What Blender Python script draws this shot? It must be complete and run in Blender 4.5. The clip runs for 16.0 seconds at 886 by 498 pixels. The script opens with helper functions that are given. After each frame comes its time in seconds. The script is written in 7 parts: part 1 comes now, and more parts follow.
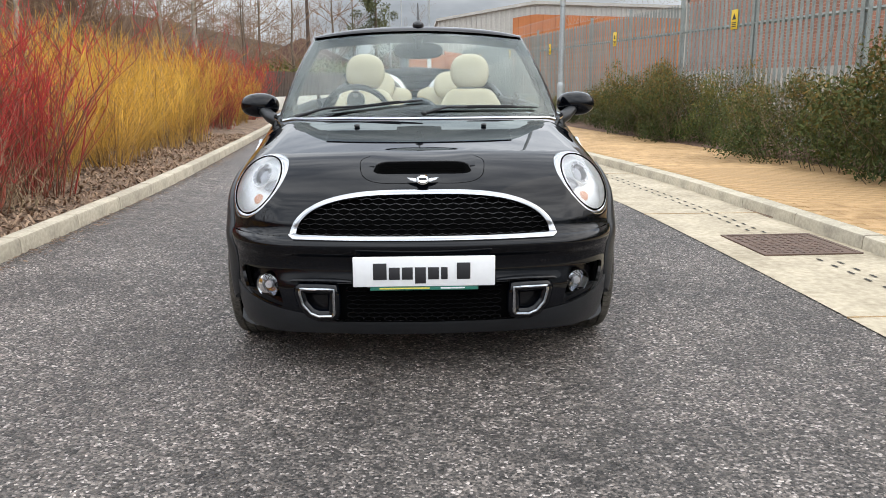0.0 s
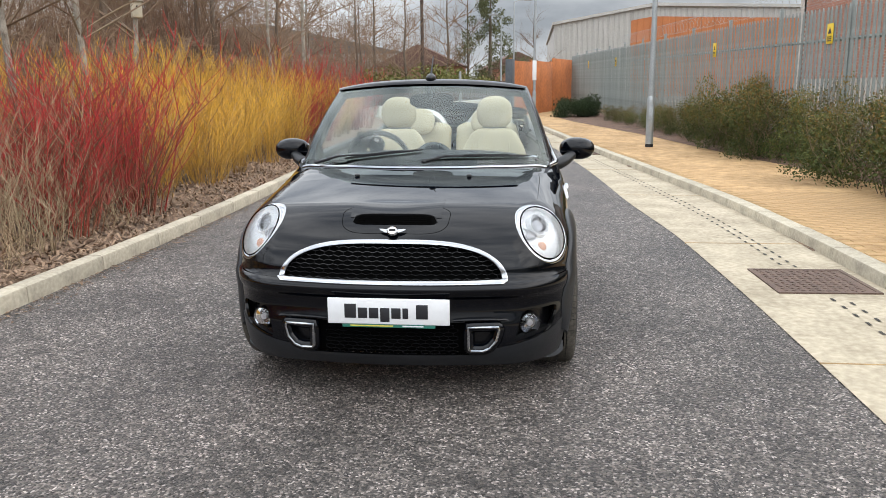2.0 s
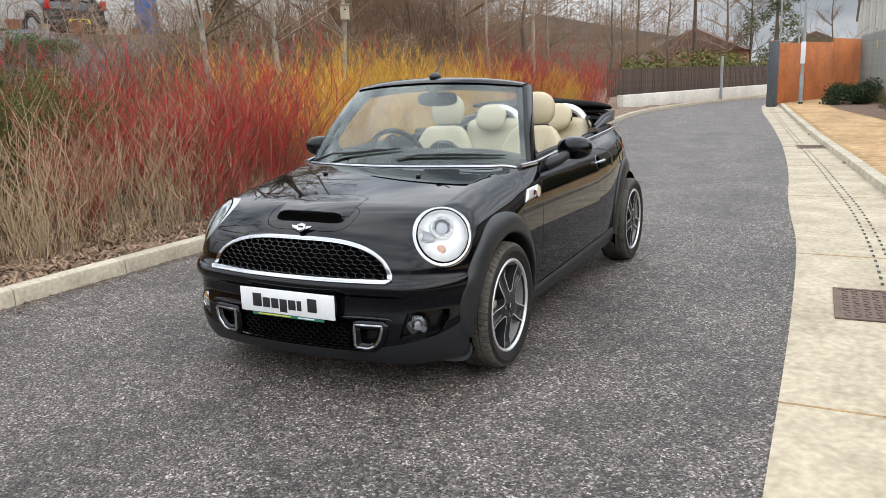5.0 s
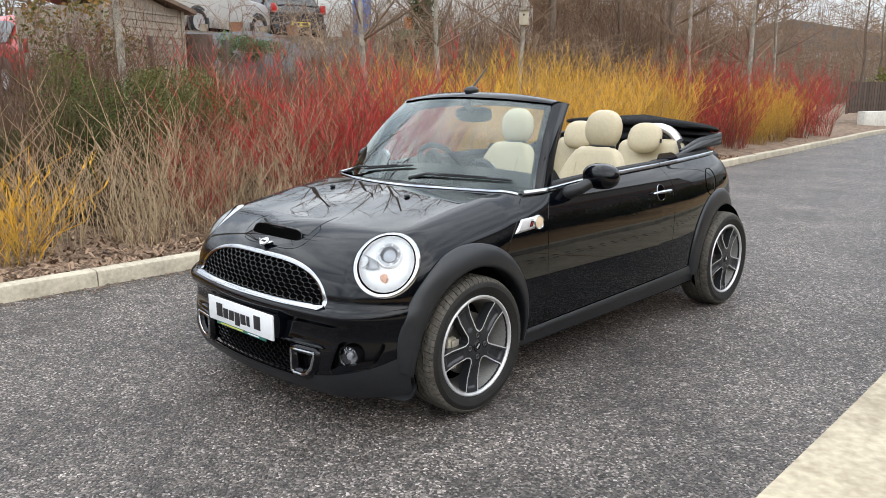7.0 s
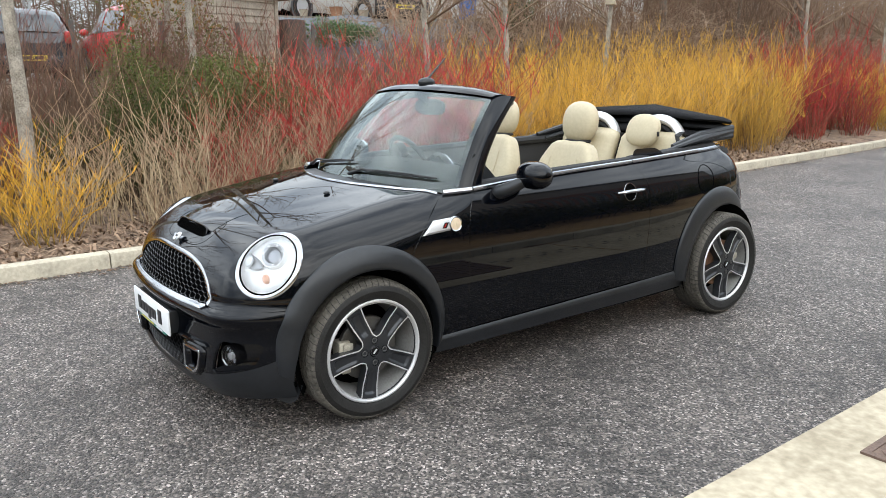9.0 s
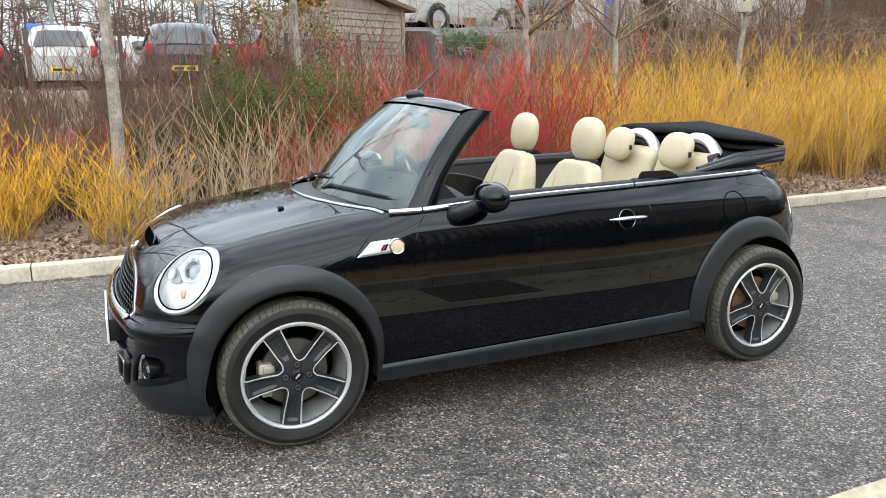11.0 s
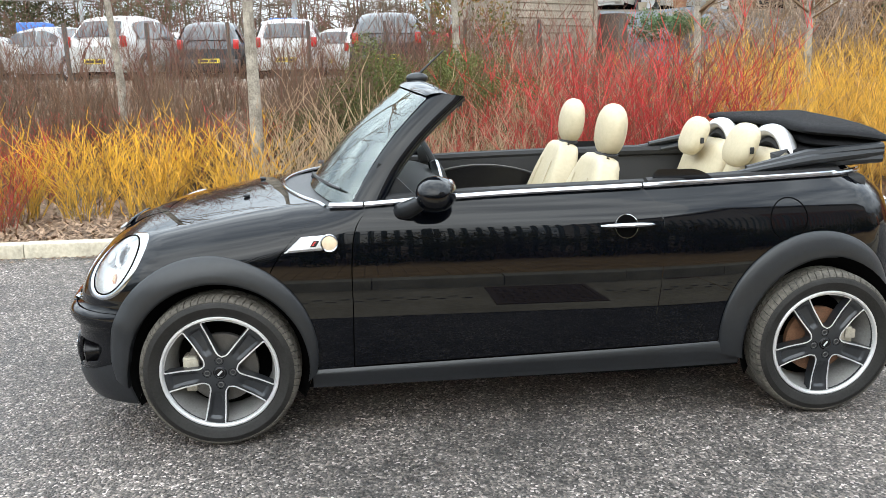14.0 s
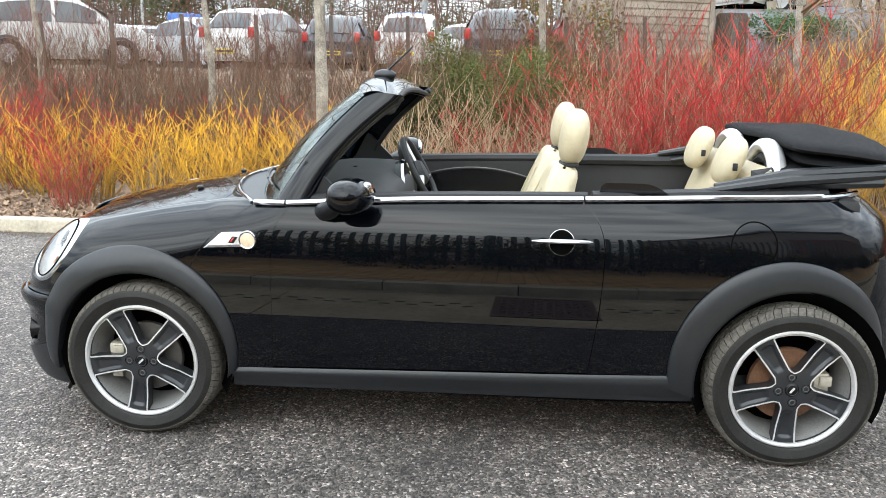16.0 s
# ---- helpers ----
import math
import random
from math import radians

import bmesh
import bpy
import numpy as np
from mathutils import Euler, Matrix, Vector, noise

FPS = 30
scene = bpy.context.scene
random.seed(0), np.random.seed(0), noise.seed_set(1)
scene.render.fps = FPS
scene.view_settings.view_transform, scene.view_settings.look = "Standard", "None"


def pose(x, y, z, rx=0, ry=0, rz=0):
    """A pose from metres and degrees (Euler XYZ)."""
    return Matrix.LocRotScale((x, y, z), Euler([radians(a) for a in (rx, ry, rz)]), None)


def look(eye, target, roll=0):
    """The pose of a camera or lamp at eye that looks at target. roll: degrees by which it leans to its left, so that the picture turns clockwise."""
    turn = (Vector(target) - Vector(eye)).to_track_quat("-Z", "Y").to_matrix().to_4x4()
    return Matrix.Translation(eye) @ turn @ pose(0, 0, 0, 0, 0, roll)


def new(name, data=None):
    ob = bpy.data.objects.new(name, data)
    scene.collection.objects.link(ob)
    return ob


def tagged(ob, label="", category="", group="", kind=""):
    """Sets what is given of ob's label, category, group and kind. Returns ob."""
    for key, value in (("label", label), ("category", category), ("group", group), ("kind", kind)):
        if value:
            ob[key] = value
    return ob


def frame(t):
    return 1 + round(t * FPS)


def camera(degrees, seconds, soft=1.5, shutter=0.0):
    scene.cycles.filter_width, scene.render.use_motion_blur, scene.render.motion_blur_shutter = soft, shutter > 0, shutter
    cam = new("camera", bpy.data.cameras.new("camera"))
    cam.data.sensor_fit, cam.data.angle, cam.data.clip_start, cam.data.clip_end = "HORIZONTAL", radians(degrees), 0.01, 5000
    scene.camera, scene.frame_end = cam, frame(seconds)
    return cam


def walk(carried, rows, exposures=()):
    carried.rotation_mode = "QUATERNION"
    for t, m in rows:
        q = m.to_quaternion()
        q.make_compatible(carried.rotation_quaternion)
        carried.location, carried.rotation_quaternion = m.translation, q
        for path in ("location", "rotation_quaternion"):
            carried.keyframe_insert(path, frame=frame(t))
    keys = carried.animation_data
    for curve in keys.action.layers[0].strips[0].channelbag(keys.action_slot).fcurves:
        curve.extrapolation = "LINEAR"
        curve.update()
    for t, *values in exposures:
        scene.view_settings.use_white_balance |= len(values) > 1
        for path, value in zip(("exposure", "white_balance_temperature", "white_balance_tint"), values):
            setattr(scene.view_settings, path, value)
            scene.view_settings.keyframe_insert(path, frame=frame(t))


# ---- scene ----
cam = camera(59.0, 16.0, 0.7)
PATH = [
    (0, (-0.035, -3.495, 1.107), (0.038, -1.54, 0.691), -0.3),
    (0.5, (0.064, -3.627, 1.299), (0.114, -1.683, 0.834), -0.4),
    (1, (0.28, -3.639, 1.325), (0.203, -1.701, 0.836), -0.2),
    (1.5, (0.437, -3.703, 1.319), (0.261, -1.76, 0.878), -0.3),
    (2, (0.597, -3.836, 1.364), (0.374, -1.891, 0.954), -0.6),
    (2.5, (0.84, -3.924, 1.396), (0.521, -1.992, 0.988), -0.8),
    (3, (1.106, -3.908, 1.388), (0.68, -1.995, 0.991), -0.9),
    (3.5, (1.325, -3.795, 1.38), (0.802, -1.902, 1.001), -0.7),
    (4, (1.587, -3.689, 1.386), (0.925, -1.844, 0.993), -1.1),
    (4.2, (1.712, -3.643, 1.386), (1.003, -1.818, 0.977), -1.4),
    (6.3, (2.787, -2.791, 1.404), (1.562, -1.264, 0.999), -1.6),
    (6.5, (2.842, -2.686, 1.413), (1.566, -1.2, 1.004), -1.5),
    (7, (2.988, -2.464, 1.423), (1.622, -1.06, 1.019), -0.2),
    (7.5, (3.264, -2.296, 1.448), (1.836, -0.961, 1.027), 0.8),
    (8, (3.365, -2.083, 1.461), (1.883, -0.815, 1.019), 0.3),
    (8.5, (3.422, -1.851, 1.472), (1.888, -0.646, 1.03), -0.1),
    (9, (3.53, -1.596, 1.478), (1.947, -0.46, 1.028), -0.6),
    (9.2, (3.572, -1.476, 1.476), (1.972, -0.367, 1.018), -0.7),
    (11.3, (3.785, -0.524, 1.474), (1.967, 0.197, 1.054), -0.2),
    (11.5, (3.771, -0.44, 1.473), (1.941, 0.247, 1.049), -0.2),
    (12, (3.759, -0.212, 1.474), (1.905, 0.392, 1.032), -0.3),
    (12.5, (3.797, 0.04, 1.463), (1.91, 0.519, 1.006), -0.1),
    (13, (3.816, 0.229, 1.457), (1.904, 0.584, 0.99), -0.0),
    (13.5, (3.753, 0.434, 1.446), (1.822, 0.674, 0.986), -0.4),
    (14, (3.724, 0.594, 1.437), (1.783, 0.78, 0.993), -0.8),
    (14.5, (3.748, 0.817, 1.442), (1.798, 0.943, 1.016), -0.7),
    (15, (3.746, 1.014, 1.448), (1.79, 1.045, 1.03), -0.6),
    (15.5, (3.66, 1.199, 1.446), (1.71, 1.116, 1.01), -0.3),
    (16, (3.577, 1.403, 1.444), (1.635, 1.245, 0.991), 0.8),
]
walk(cam, [(t, look(eye, target, roll)) for t, eye, target, roll in PATH], [(0, -0.12, 7250, 11), (4, -0.22, 7250, 11), (8, -0.02, 7050, 9), (12, 0.28, 6950, 6), (16, 0.54, 6950, 6)])

# ---- light ----
world = bpy.data.worlds.new("sky")
scene.world = world
world.use_nodes = True
wn, wl = world.node_tree.nodes, world.node_tree.links
wn.clear()
SUN_EL, SUN_ROT = radians(38), radians(102)
w_out = wn.new("ShaderNodeOutputWorld")
w_bg = wn.new("ShaderNodeBackground")
w_sky = wn.new("ShaderNodeTexSky")
w_sky.sky_type = "NISHITA"
w_sky.sun_disc = False
w_sky.sun_elevation, w_sky.sun_rotation = SUN_EL, SUN_ROT
w_co = wn.new("ShaderNodeTexCoord")
w_map = wn.new("ShaderNodeMapping")
w_map.inputs["Scale"].default_value = (1.0, 1.0, 3.2)
w_n = wn.new("ShaderNodeTexNoise")
w_n.inputs["Scale"].default_value = 2.6
w_n.inputs["Detail"].default_value = 9
w_n.inputs["Roughness"].default_value = 0.55
w_r = wn.new("ShaderNodeValToRGB")
w_r.color_ramp.elements[0].position, w_r.color_ramp.elements[0].color = 0.36, (2.9, 3.4, 4.2, 1)
w_r.color_ramp.elements[1].position, w_r.color_ramp.elements[1].color = 0.68, (8.0, 8.8, 9.9, 1)
w_mix = wn.new("ShaderNodeMix")
w_mix.data_type = "RGBA"
w_mix.inputs["Factor"].default_value = 0.92
wl.new(w_co.outputs["Generated"], w_map.inputs["Vector"])
wl.new(w_map.outputs["Vector"], w_n.inputs["Vector"])
wl.new(w_n.outputs["Fac"], w_r.inputs["Fac"])
wl.new(w_sky.outputs["Color"], w_mix.inputs["A"])
wl.new(w_r.outputs["Color"], w_mix.inputs["B"])
# an overcast sky is about three times brighter overhead than at the horizon
w_sep = wn.new("ShaderNodeSeparateXYZ")
w_up = wn.new("ShaderNodeMapRange")
w_up.inputs["From Min"].default_value, w_up.inputs["From Max"].default_value = 0.09, 0.45
w_up.inputs["To Min"].default_value, w_up.inputs["To Max"].default_value = 1.1, 4.2
w_mul = wn.new("ShaderNodeVectorMath")
w_mul.operation = "SCALE"
wl.new(w_co.outputs["Generated"], w_sep.inputs["Vector"])
wl.new(w_sep.outputs["Z"], w_up.inputs["Value"])
wl.new(w_mix.outputs["Result"], w_mul.inputs[0])
wl.new(w_up.outputs["Result"], w_mul.inputs["Scale"])
wl.new(w_mul.outputs["Vector"], w_bg.inputs["Color"])
w_bg.inputs["Strength"].default_value = 0.115
wl.new(w_bg.outputs["Background"], w_out.inputs["Surface"])
sun = new("sun", bpy.data.lights.new("sun", "SUN"))
sun.data.energy, sun.data.angle, sun.data.color = 0.8, radians(70), (1.0, 0.95, 0.87)
sun.matrix_world = look((0, 0, 30), (math.sin(SUN_ROT) * -30 / math.tan(SUN_EL), -math.cos(SUN_ROT) * 30 / math.tan(SUN_EL), 0))


# ---- materials ----
def material(name, base, rough=0.5, metal=0.0, var=0.0, scale=8.0, bump=0.0, bscale=60.0, second=None, coat=0.0, spec=0.5, rvar=0.0, per_object=0.0, coords="Object"):
    """A principled material: base colour broken by two noises, bump, and optional second colour."""
    m = bpy.data.materials.new(name)
    m.use_nodes = True
    n, l = m.node_tree.nodes, m.node_tree.links
    b = n["Principled BSDF"]
    b.inputs["Base Color"].default_value = (*base, 1)
    b.inputs["Roughness"].default_value = rough
    b.inputs["Metallic"].default_value = metal
    b.inputs["Coat Weight"].default_value = coat
    b.inputs["Coat Roughness"].default_value = 0.02
    b.inputs["Specular IOR Level"].default_value = spec
    co = n.new("ShaderNodeTexCoord")
    if var or second or rvar:
        a = n.new("ShaderNodeTexNoise")
        a.inputs["Scale"].default_value, a.inputs["Detail"].default_value = scale, 6
        c = n.new("ShaderNodeTexNoise")
        c.inputs["Scale"].default_value, c.inputs["Detail"].default_value = scale * 9, 4
        l.new(co.outputs[coords], a.inputs["Vector"])
        l.new(co.outputs[coords], c.inputs["Vector"])
        ad = n.new("ShaderNodeMath")
        ad.operation = "MULTIPLY_ADD"
        ad.inputs[1].default_value = 0.5
        l.new(c.outputs["Fac"], ad.inputs[0])
        half = n.new("ShaderNodeMath")
        half.operation = "MULTIPLY"
        half.inputs[1].default_value = 0.5
        l.new(a.outputs["Fac"], half.inputs[0])
        l.new(half.outputs[0], ad.inputs[2])
        r = n.new("ShaderNodeValToRGB")
        lo = [max(0, v * (1 - var)) for v in base]
        hi = [min(1, v * (1 + var)) for v in (second or base)]
        r.color_ramp.elements[0].position, r.color_ramp.elements[0].color = 0.36, (*lo, 1)
        r.color_ramp.elements[1].position, r.color_ramp.elements[1].color = 0.64, (*hi, 1)
        l.new(ad.outputs[0], r.inputs["Fac"])
        last = r.outputs["Color"]
        if per_object:
            oi = n.new("ShaderNodeObjectInfo")
            hs = n.new("ShaderNodeHueSaturation")
            mp = n.new("ShaderNodeMapRange")
            mp.inputs["To Min"].default_value, mp.inputs["To Max"].default_value = 1 - per_object, 1 + per_object
            l.new(oi.outputs["Random"], mp.inputs["Value"])
            l.new(mp.outputs["Result"], hs.inputs["Value"])
            l.new(last, hs.inputs["Color"])
            last = hs.outputs["Color"]
        l.new(last, b.inputs["Base Color"])
        if rvar:
            mr = n.new("ShaderNodeMapRange")
            mr.inputs["To Min"].default_value, mr.inputs["To Max"].default_value = max(0, rough - rvar), min(1, rough + rvar)
            l.new(ad.outputs[0], mr.inputs["Value"])
            l.new(mr.outputs["Result"], b.inputs["Roughness"])
    if bump:
        e = n.new("ShaderNodeTexNoise")
        e.inputs["Scale"].default_value, e.inputs["Detail"].default_value = bscale, 5
        l.new(co.outputs[coords], e.inputs["Vector"])
        bp = n.new("ShaderNodeBump")
        bp.inputs["Strength"].default_value, bp.inputs["Distance"].default_value = bump, 0.01
        l.new(e.outputs["Fac"], bp.inputs["Height"])
        l.new(bp.outputs["Normal"], b.inputs["Normal"])
    return m


def glass(name, tint=(0.9, 0.95, 0.92), rough=0.0, clear=0.85, ior=1.5):
    """Thin pane: mostly clear, with the gloss of glass driven by Fresnel."""
    m = bpy.data.materials.new(name)
    m.use_nodes = True
    n, l = m.node_tree.nodes, m.node_tree.links
    n.clear()
    o = n.new("ShaderNodeOutputMaterial")
    t = n.new("ShaderNodeBsdfTransparent")
    t.inputs["Color"].default_value = (*[v * clear for v in tint], 1)
    g = n.new("ShaderNodeBsdfGlossy")
    g.inputs["Roughness"].default_value = rough
    g.inputs["Color"].default_value = (*[min(1, v * 1.04) for v in tint], 1)
    f = n.new("ShaderNodeFresnel")
    f.inputs["IOR"].default_value = ior
    x = n.new("ShaderNodeMixShader")
    l.new(f.outputs["Fac"], x.inputs["Fac"])
    l.new(t.outputs["BSDF"], x.inputs[1])
    l.new(g.outputs["BSDF"], x.inputs[2])
    l.new(x.outputs["Shader"], o.inputs["Surface"])
    return m


PAINT = material("black_paint", (0.0011, 0.0016, 0.0030), 0.015, var=0.1, scale=3, spec=0.32)
PLASTIC = material("black_plastic", (0.0105, 0.012, 0.0145), 0.40, var=0.2, spec=0.48, scale=5, bump=0.06, bscale=900)
GLOSSBLACK = material("gloss_black_plastic", (0.005, 0.005, 0.006), 0.25, spec=0.3)
CHROME = material("chrome", (0.41, 0.42, 0.44), 0.05, 1.0)
SATIN = material("machined_alloy", (0.64, 0.64, 0.65), 0.32, 0.5, var=0.06, scale=40)
GUNMETAL = material("gunmetal_wheel_paint", (0.026, 0.028, 0.032), 0.33, 0.3, var=0.12, scale=14)
BARREL = material("grey_wheel_barrel", (0.36, 0.355, 0.34), 0.4, 0.45, var=0.15, scale=14)
RUBBER = material("tyre_rubber", (0.014, 0.0132, 0.0125), 0.55, spec=0.3, var=0.35, scale=12, bump=0.15, bscale=260)
TREAD = material("dusty_tread_rubber", (0.060, 0.055, 0.048), 0.8, spec=0.2, var=0.3, scale=9, bump=0.2, bscale=200, second=(0.092, 0.083, 0.070))
DARK = material("dark_interior", (0.012, 0.012, 0.013), 0.7, var=0.15, scale=9, bump=0.1, bscale=500)
# near-black without gloss: shade of gaps, wells and underside put into colour; also seals
VOID = material("shade_and_seal_black", (0.003, 0.003, 0.003), 0.9, spec=0.0)
LEATHER = material("cream_leather", (0.47, 0.40, 0.27), 0.5, var=0.07, scale=7, bump=0.12, bscale=330)
CANVAS = material("black_canvas", (0.007, 0.007, 0.008), 0.9, spec=0.2, var=0.25, scale=30, bump=0.3, bscale=700)
WINDOW = glass("windscreen_glass", (0.88, 0.97, 0.94), clear=0.80, ior=1.72)
LENS = glass("lamp_lens", (0.97, 0.98, 1.0), clear=0.95)
REFLECTOR = material("lamp_reflector", (0.86, 0.87, 0.86), 0.34, 0.05, var=0.08, scale=20)
ORANGE = material("orange_lens", (0.80, 0.46, 0.32), 0.3, var=0.2, scale=60)
LAMPGREY = material("lamp_bezel_grey", (0.38, 0.385, 0.39), 0.3, 0.3, var=0.1, scale=30)
AMBER = material("pale_indicator_lens", (0.62, 0.5, 0.36), 0.25, var=0.15, scale=80)
REDLENS = material("red_lens", (0.4, 0.02, 0.02), 0.15)
TAILLENS = material("pale_tail_lens", (0.50, 0.32, 0.29), 0.2, var=0.2, scale=30)
WHITEPLATE = material("white_plate", (0.78, 0.79, 0.8), 0.35, var=0.03, scale=6)
INK = material("plate_ink", (0.015, 0.015, 0.018), 0.5)
GREEN = material("green_dealer_strip", (0.02, 0.16, 0.12), 0.4, var=0.2, scale=30)
YELLOWINK = material("yellow_print", (0.7, 0.6, 0.1), 0.5)
STEEL = material("brake_steel", (0.13, 0.125, 0.12), 0.45, 0.8, var=0.2, scale=30)
RUST = material("rusty_disc", (0.16, 0.08, 0.045), 0.7, 0.3, var=0.35, scale=25)
CALIPER = material("pale_caliper_metal", (0.46, 0.43, 0.36), 0.5, 0.5, var=0.25, scale=40)


# ---- mesh helpers ----
def smooth(me, angle=None):
    me.polygons.foreach_set("use_smooth", [True] * len(me.polygons))
    if angle is not None:
        me.set_sharp_from_angle(angle=radians(angle))


def mesh_of(name, verts, faces, mat, smoothed=None, normals=None):
    me = bpy.data.meshes.new(name)
    me.from_pydata([tuple(v) for v in verts], [], [tuple(f) for f in faces])
    me.materials.append(mat)
    if smoothed is not None:
        smooth(me, smoothed)
    if normals is not None:
        smooth(me)
        me.normals_split_custom_set_from_vertices([tuple(v) for v in normals])
    me.update()
    return me


def part(name, data, mat, parent=None, label="", angle=35):
    """One mesh object under a thing or a part; data: a bmesh, a mesh, or (verts, faces)."""
    if isinstance(data, bmesh.types.BMesh):
        me = bpy.data.meshes.new(name)
        bmesh.ops.recalc_face_normals(data, faces=data.faces)
        data.to_mesh(me)
        data.free()
        me.materials.append(mat)
        smooth(me, angle)
    elif isinstance(data, tuple):
        me = mesh_of(name, data[0], data[1], mat, angle)
    else:
        me = data
    ob = new(name, me)
    ob.parent = parent
    if label:
        ob["label"] = label
    return ob


def thing(name, label, category, at=None, group="", kind=""):
    ob = new(name)
    if at is not None:
        ob.matrix_world = at
    return tagged(ob, label, category, group, kind)


def box(x0, x1, y0, y1, z0, z1, bevel=0.0, seg=2, m=None):
    bm = bmesh.new()
    vs = [bm.verts.new((x, y, z)) for x in (x0, x1) for y in (y0, y1) for z in (z0, z1)]
    for f in ((0, 1, 3, 2), (4, 6, 7, 5), (0, 4, 5, 1), (2, 3, 7, 6), (0, 2, 6, 4), (1, 5, 7, 3)):
        bm.faces.new([vs[i] for i in f])
    bmesh.ops.recalc_face_normals(bm, faces=bm.faces)
    if bevel:
        bmesh.ops.bevel(bm, geom=bm.edges[:], offset=bevel, segments=seg, affect="EDGES", profile=0.5)
    if m is not None:
        bmesh.ops.transform(bm, matrix=m, verts=bm.verts)
    return bm


def join(*bms):
    """Joins bmeshes into the first."""
    first = bms[0]
    for b in bms[1:]:
        me = bpy.data.meshes.new("tmp")
        b.to_mesh(me)
        b.free()
        first.from_mesh(me)
        bpy.data.meshes.remove(me)
    return first


def grid(fn, nu, nv, closed_u=False):
    """verts, faces of a surface fn(u, v), u and v from 0 to 1."""
    us = [i / (nu if closed_u else nu - 1) for i in range(nu)]
    vs = [j / (nv - 1) for j in range(nv)]
    verts = [tuple(fn(u, v)) for u in us for v in vs]
    faces = []
    for i in range(nu if closed_u else nu - 1):
        k = (i + 1) % nu
        for j in range(nv - 1):
            faces.append((i * nv + j, k * nv + j, k * nv + j + 1, i * nv + j + 1))
    return verts, faces


def lathe(profile, n=48, m=None, axis="x"):
    """Revolves (radius, along) pairs about an axis; open ends."""
    def fn(u, v):
        t = v * (len(profile) - 1)
        r, a = profile[int(round(t))]
        c, s = math.cos(2 * math.pi * u), math.sin(2 * math.pi * u)
        p = Vector((a, r * c, r * s)) if axis == "x" else Vector((r * c, r * s, a))
        return m @ p if m is not None else p
    return grid(fn, n, len(profile), closed_u=True)


def tube(points, radius, sides=8, closed=False, flat=1.0, up=None, caps=True):
    """verts, faces of a pipe along points; radius: one or one for each point; flat: squeeze along the second axis."""
    pts = [Vector(p) for p in points]
    n = len(pts)
    rad = radius if isinstance(radius, (list, tuple)) else [radius] * n
    verts, faces = [], []
    side = None
    for i, p in enumerate(pts):
        a = pts[(i - 1) % n] if closed or i else p
        b = pts[(i + 1) % n] if closed or i < n - 1 else p
        d = (b - a).normalized()
        ref = Vector(up) if up else (side.cross(d) if side and side.cross(d).length > 0.1 else Vector((0, 0, 1)) if abs(d.z) < 0.9 else Vector((1, 0, 0)))
        side = d.cross(ref).normalized()
        nrm = side.cross(d).normalized()
        for k in range(sides):
            t = 2 * math.pi * k / sides
            verts.append(p + rad[i] * (math.cos(t) * side + flat * math.sin(t) * nrm))
    for i in range(n if closed else n - 1):
        j = (i + 1) % n
        for k in range(sides):
            q = (k + 1) % sides
            faces.append((i * sides + k, i * sides + q, j * sides + q, j * sides + k))
    if caps and not closed:
        faces.append(tuple(range(sides))[::-1])
        faces.append(tuple((n - 1) * sides + k for k in range(sides)))
    return verts, faces


def merge(*vf):
    verts, faces = [], []
    for v, f in vf:
        o = len(verts)
        verts += list(v)
        faces += [tuple(i + o for i in g) for g in f]
    return verts, faces


def prism(outline, d0, d1, m=None, bevel=0.0):
    """A flat outline in x, y, extruded from z = d0 to d1."""
    bm = bmesh.new()
    f = bm.faces.new([bm.verts.new((x, y, d0)) for x, y in outline])
    r = bmesh.ops.extrude_face_region(bm, geom=[f])
    bmesh.ops.translate(bm, vec=(0, 0, d1 - d0), verts=[v for v in r["geom"] if isinstance(v, bmesh.types.BMVert)])
    bmesh.ops.recalc_face_normals(bm, faces=bm.faces)
    if bevel:
        bmesh.ops.bevel(bm, geom=[e for e in bm.edges if len(e.link_faces) == 2 and e.calc_face_angle() > 0.6], offset=bevel, segments=2, affect="EDGES")
    if m is not None:
        bmesh.ops.transform(bm, matrix=m, verts=bm.verts)
    return bm


def spline(xs, ys):
    """A smooth curve through a few knots, as a function of numpy arrays."""
    xs, ys = np.array(xs, float), np.array(ys, float)
    d = np.gradient(ys, xs)

    def fn(x):
        x = np.clip(np.asarray(x, float), xs[0], xs[-1])
        i = np.clip(np.searchsorted(xs, x) - 1, 0, len(xs) - 2)
        h = xs[i + 1] - xs[i]
        t = (x - xs[i]) / h
        return (2 * t**3 - 3 * t**2 + 1) * ys[i] + (t**3 - 2 * t**2 + t) * h * d[i] + (3 * t**2 - 2 * t**3) * ys[i + 1] + (t**3 - t**2) * h * d[i + 1]
    return fn


def mirror(vf):
    return [(-v[0], v[1], v[2]) for v in vf[0]], [tuple(f)[::-1] for f in vf[1]]


def ellipsoid(c, r, m=None, n=24, k=14, power=1.0):
    """verts, faces of an ellipsoid; power under 1 makes it boxier."""
    def pw(a):
        return math.copysign(abs(a) ** power, a)

    def fn(u, v):
        t, p = 2 * math.pi * u, math.pi * (0.001 + 0.998 * v)
        q = Vector((r[0] * pw(math.sin(p)) * pw(math.cos(t)), r[1] * pw(math.sin(p)) * pw(math.sin(t)), r[2] * pw(-math.cos(p))))
        return (m @ q if m is not None else q) + Vector(c)
    return grid(fn, n, k, closed_u=True)


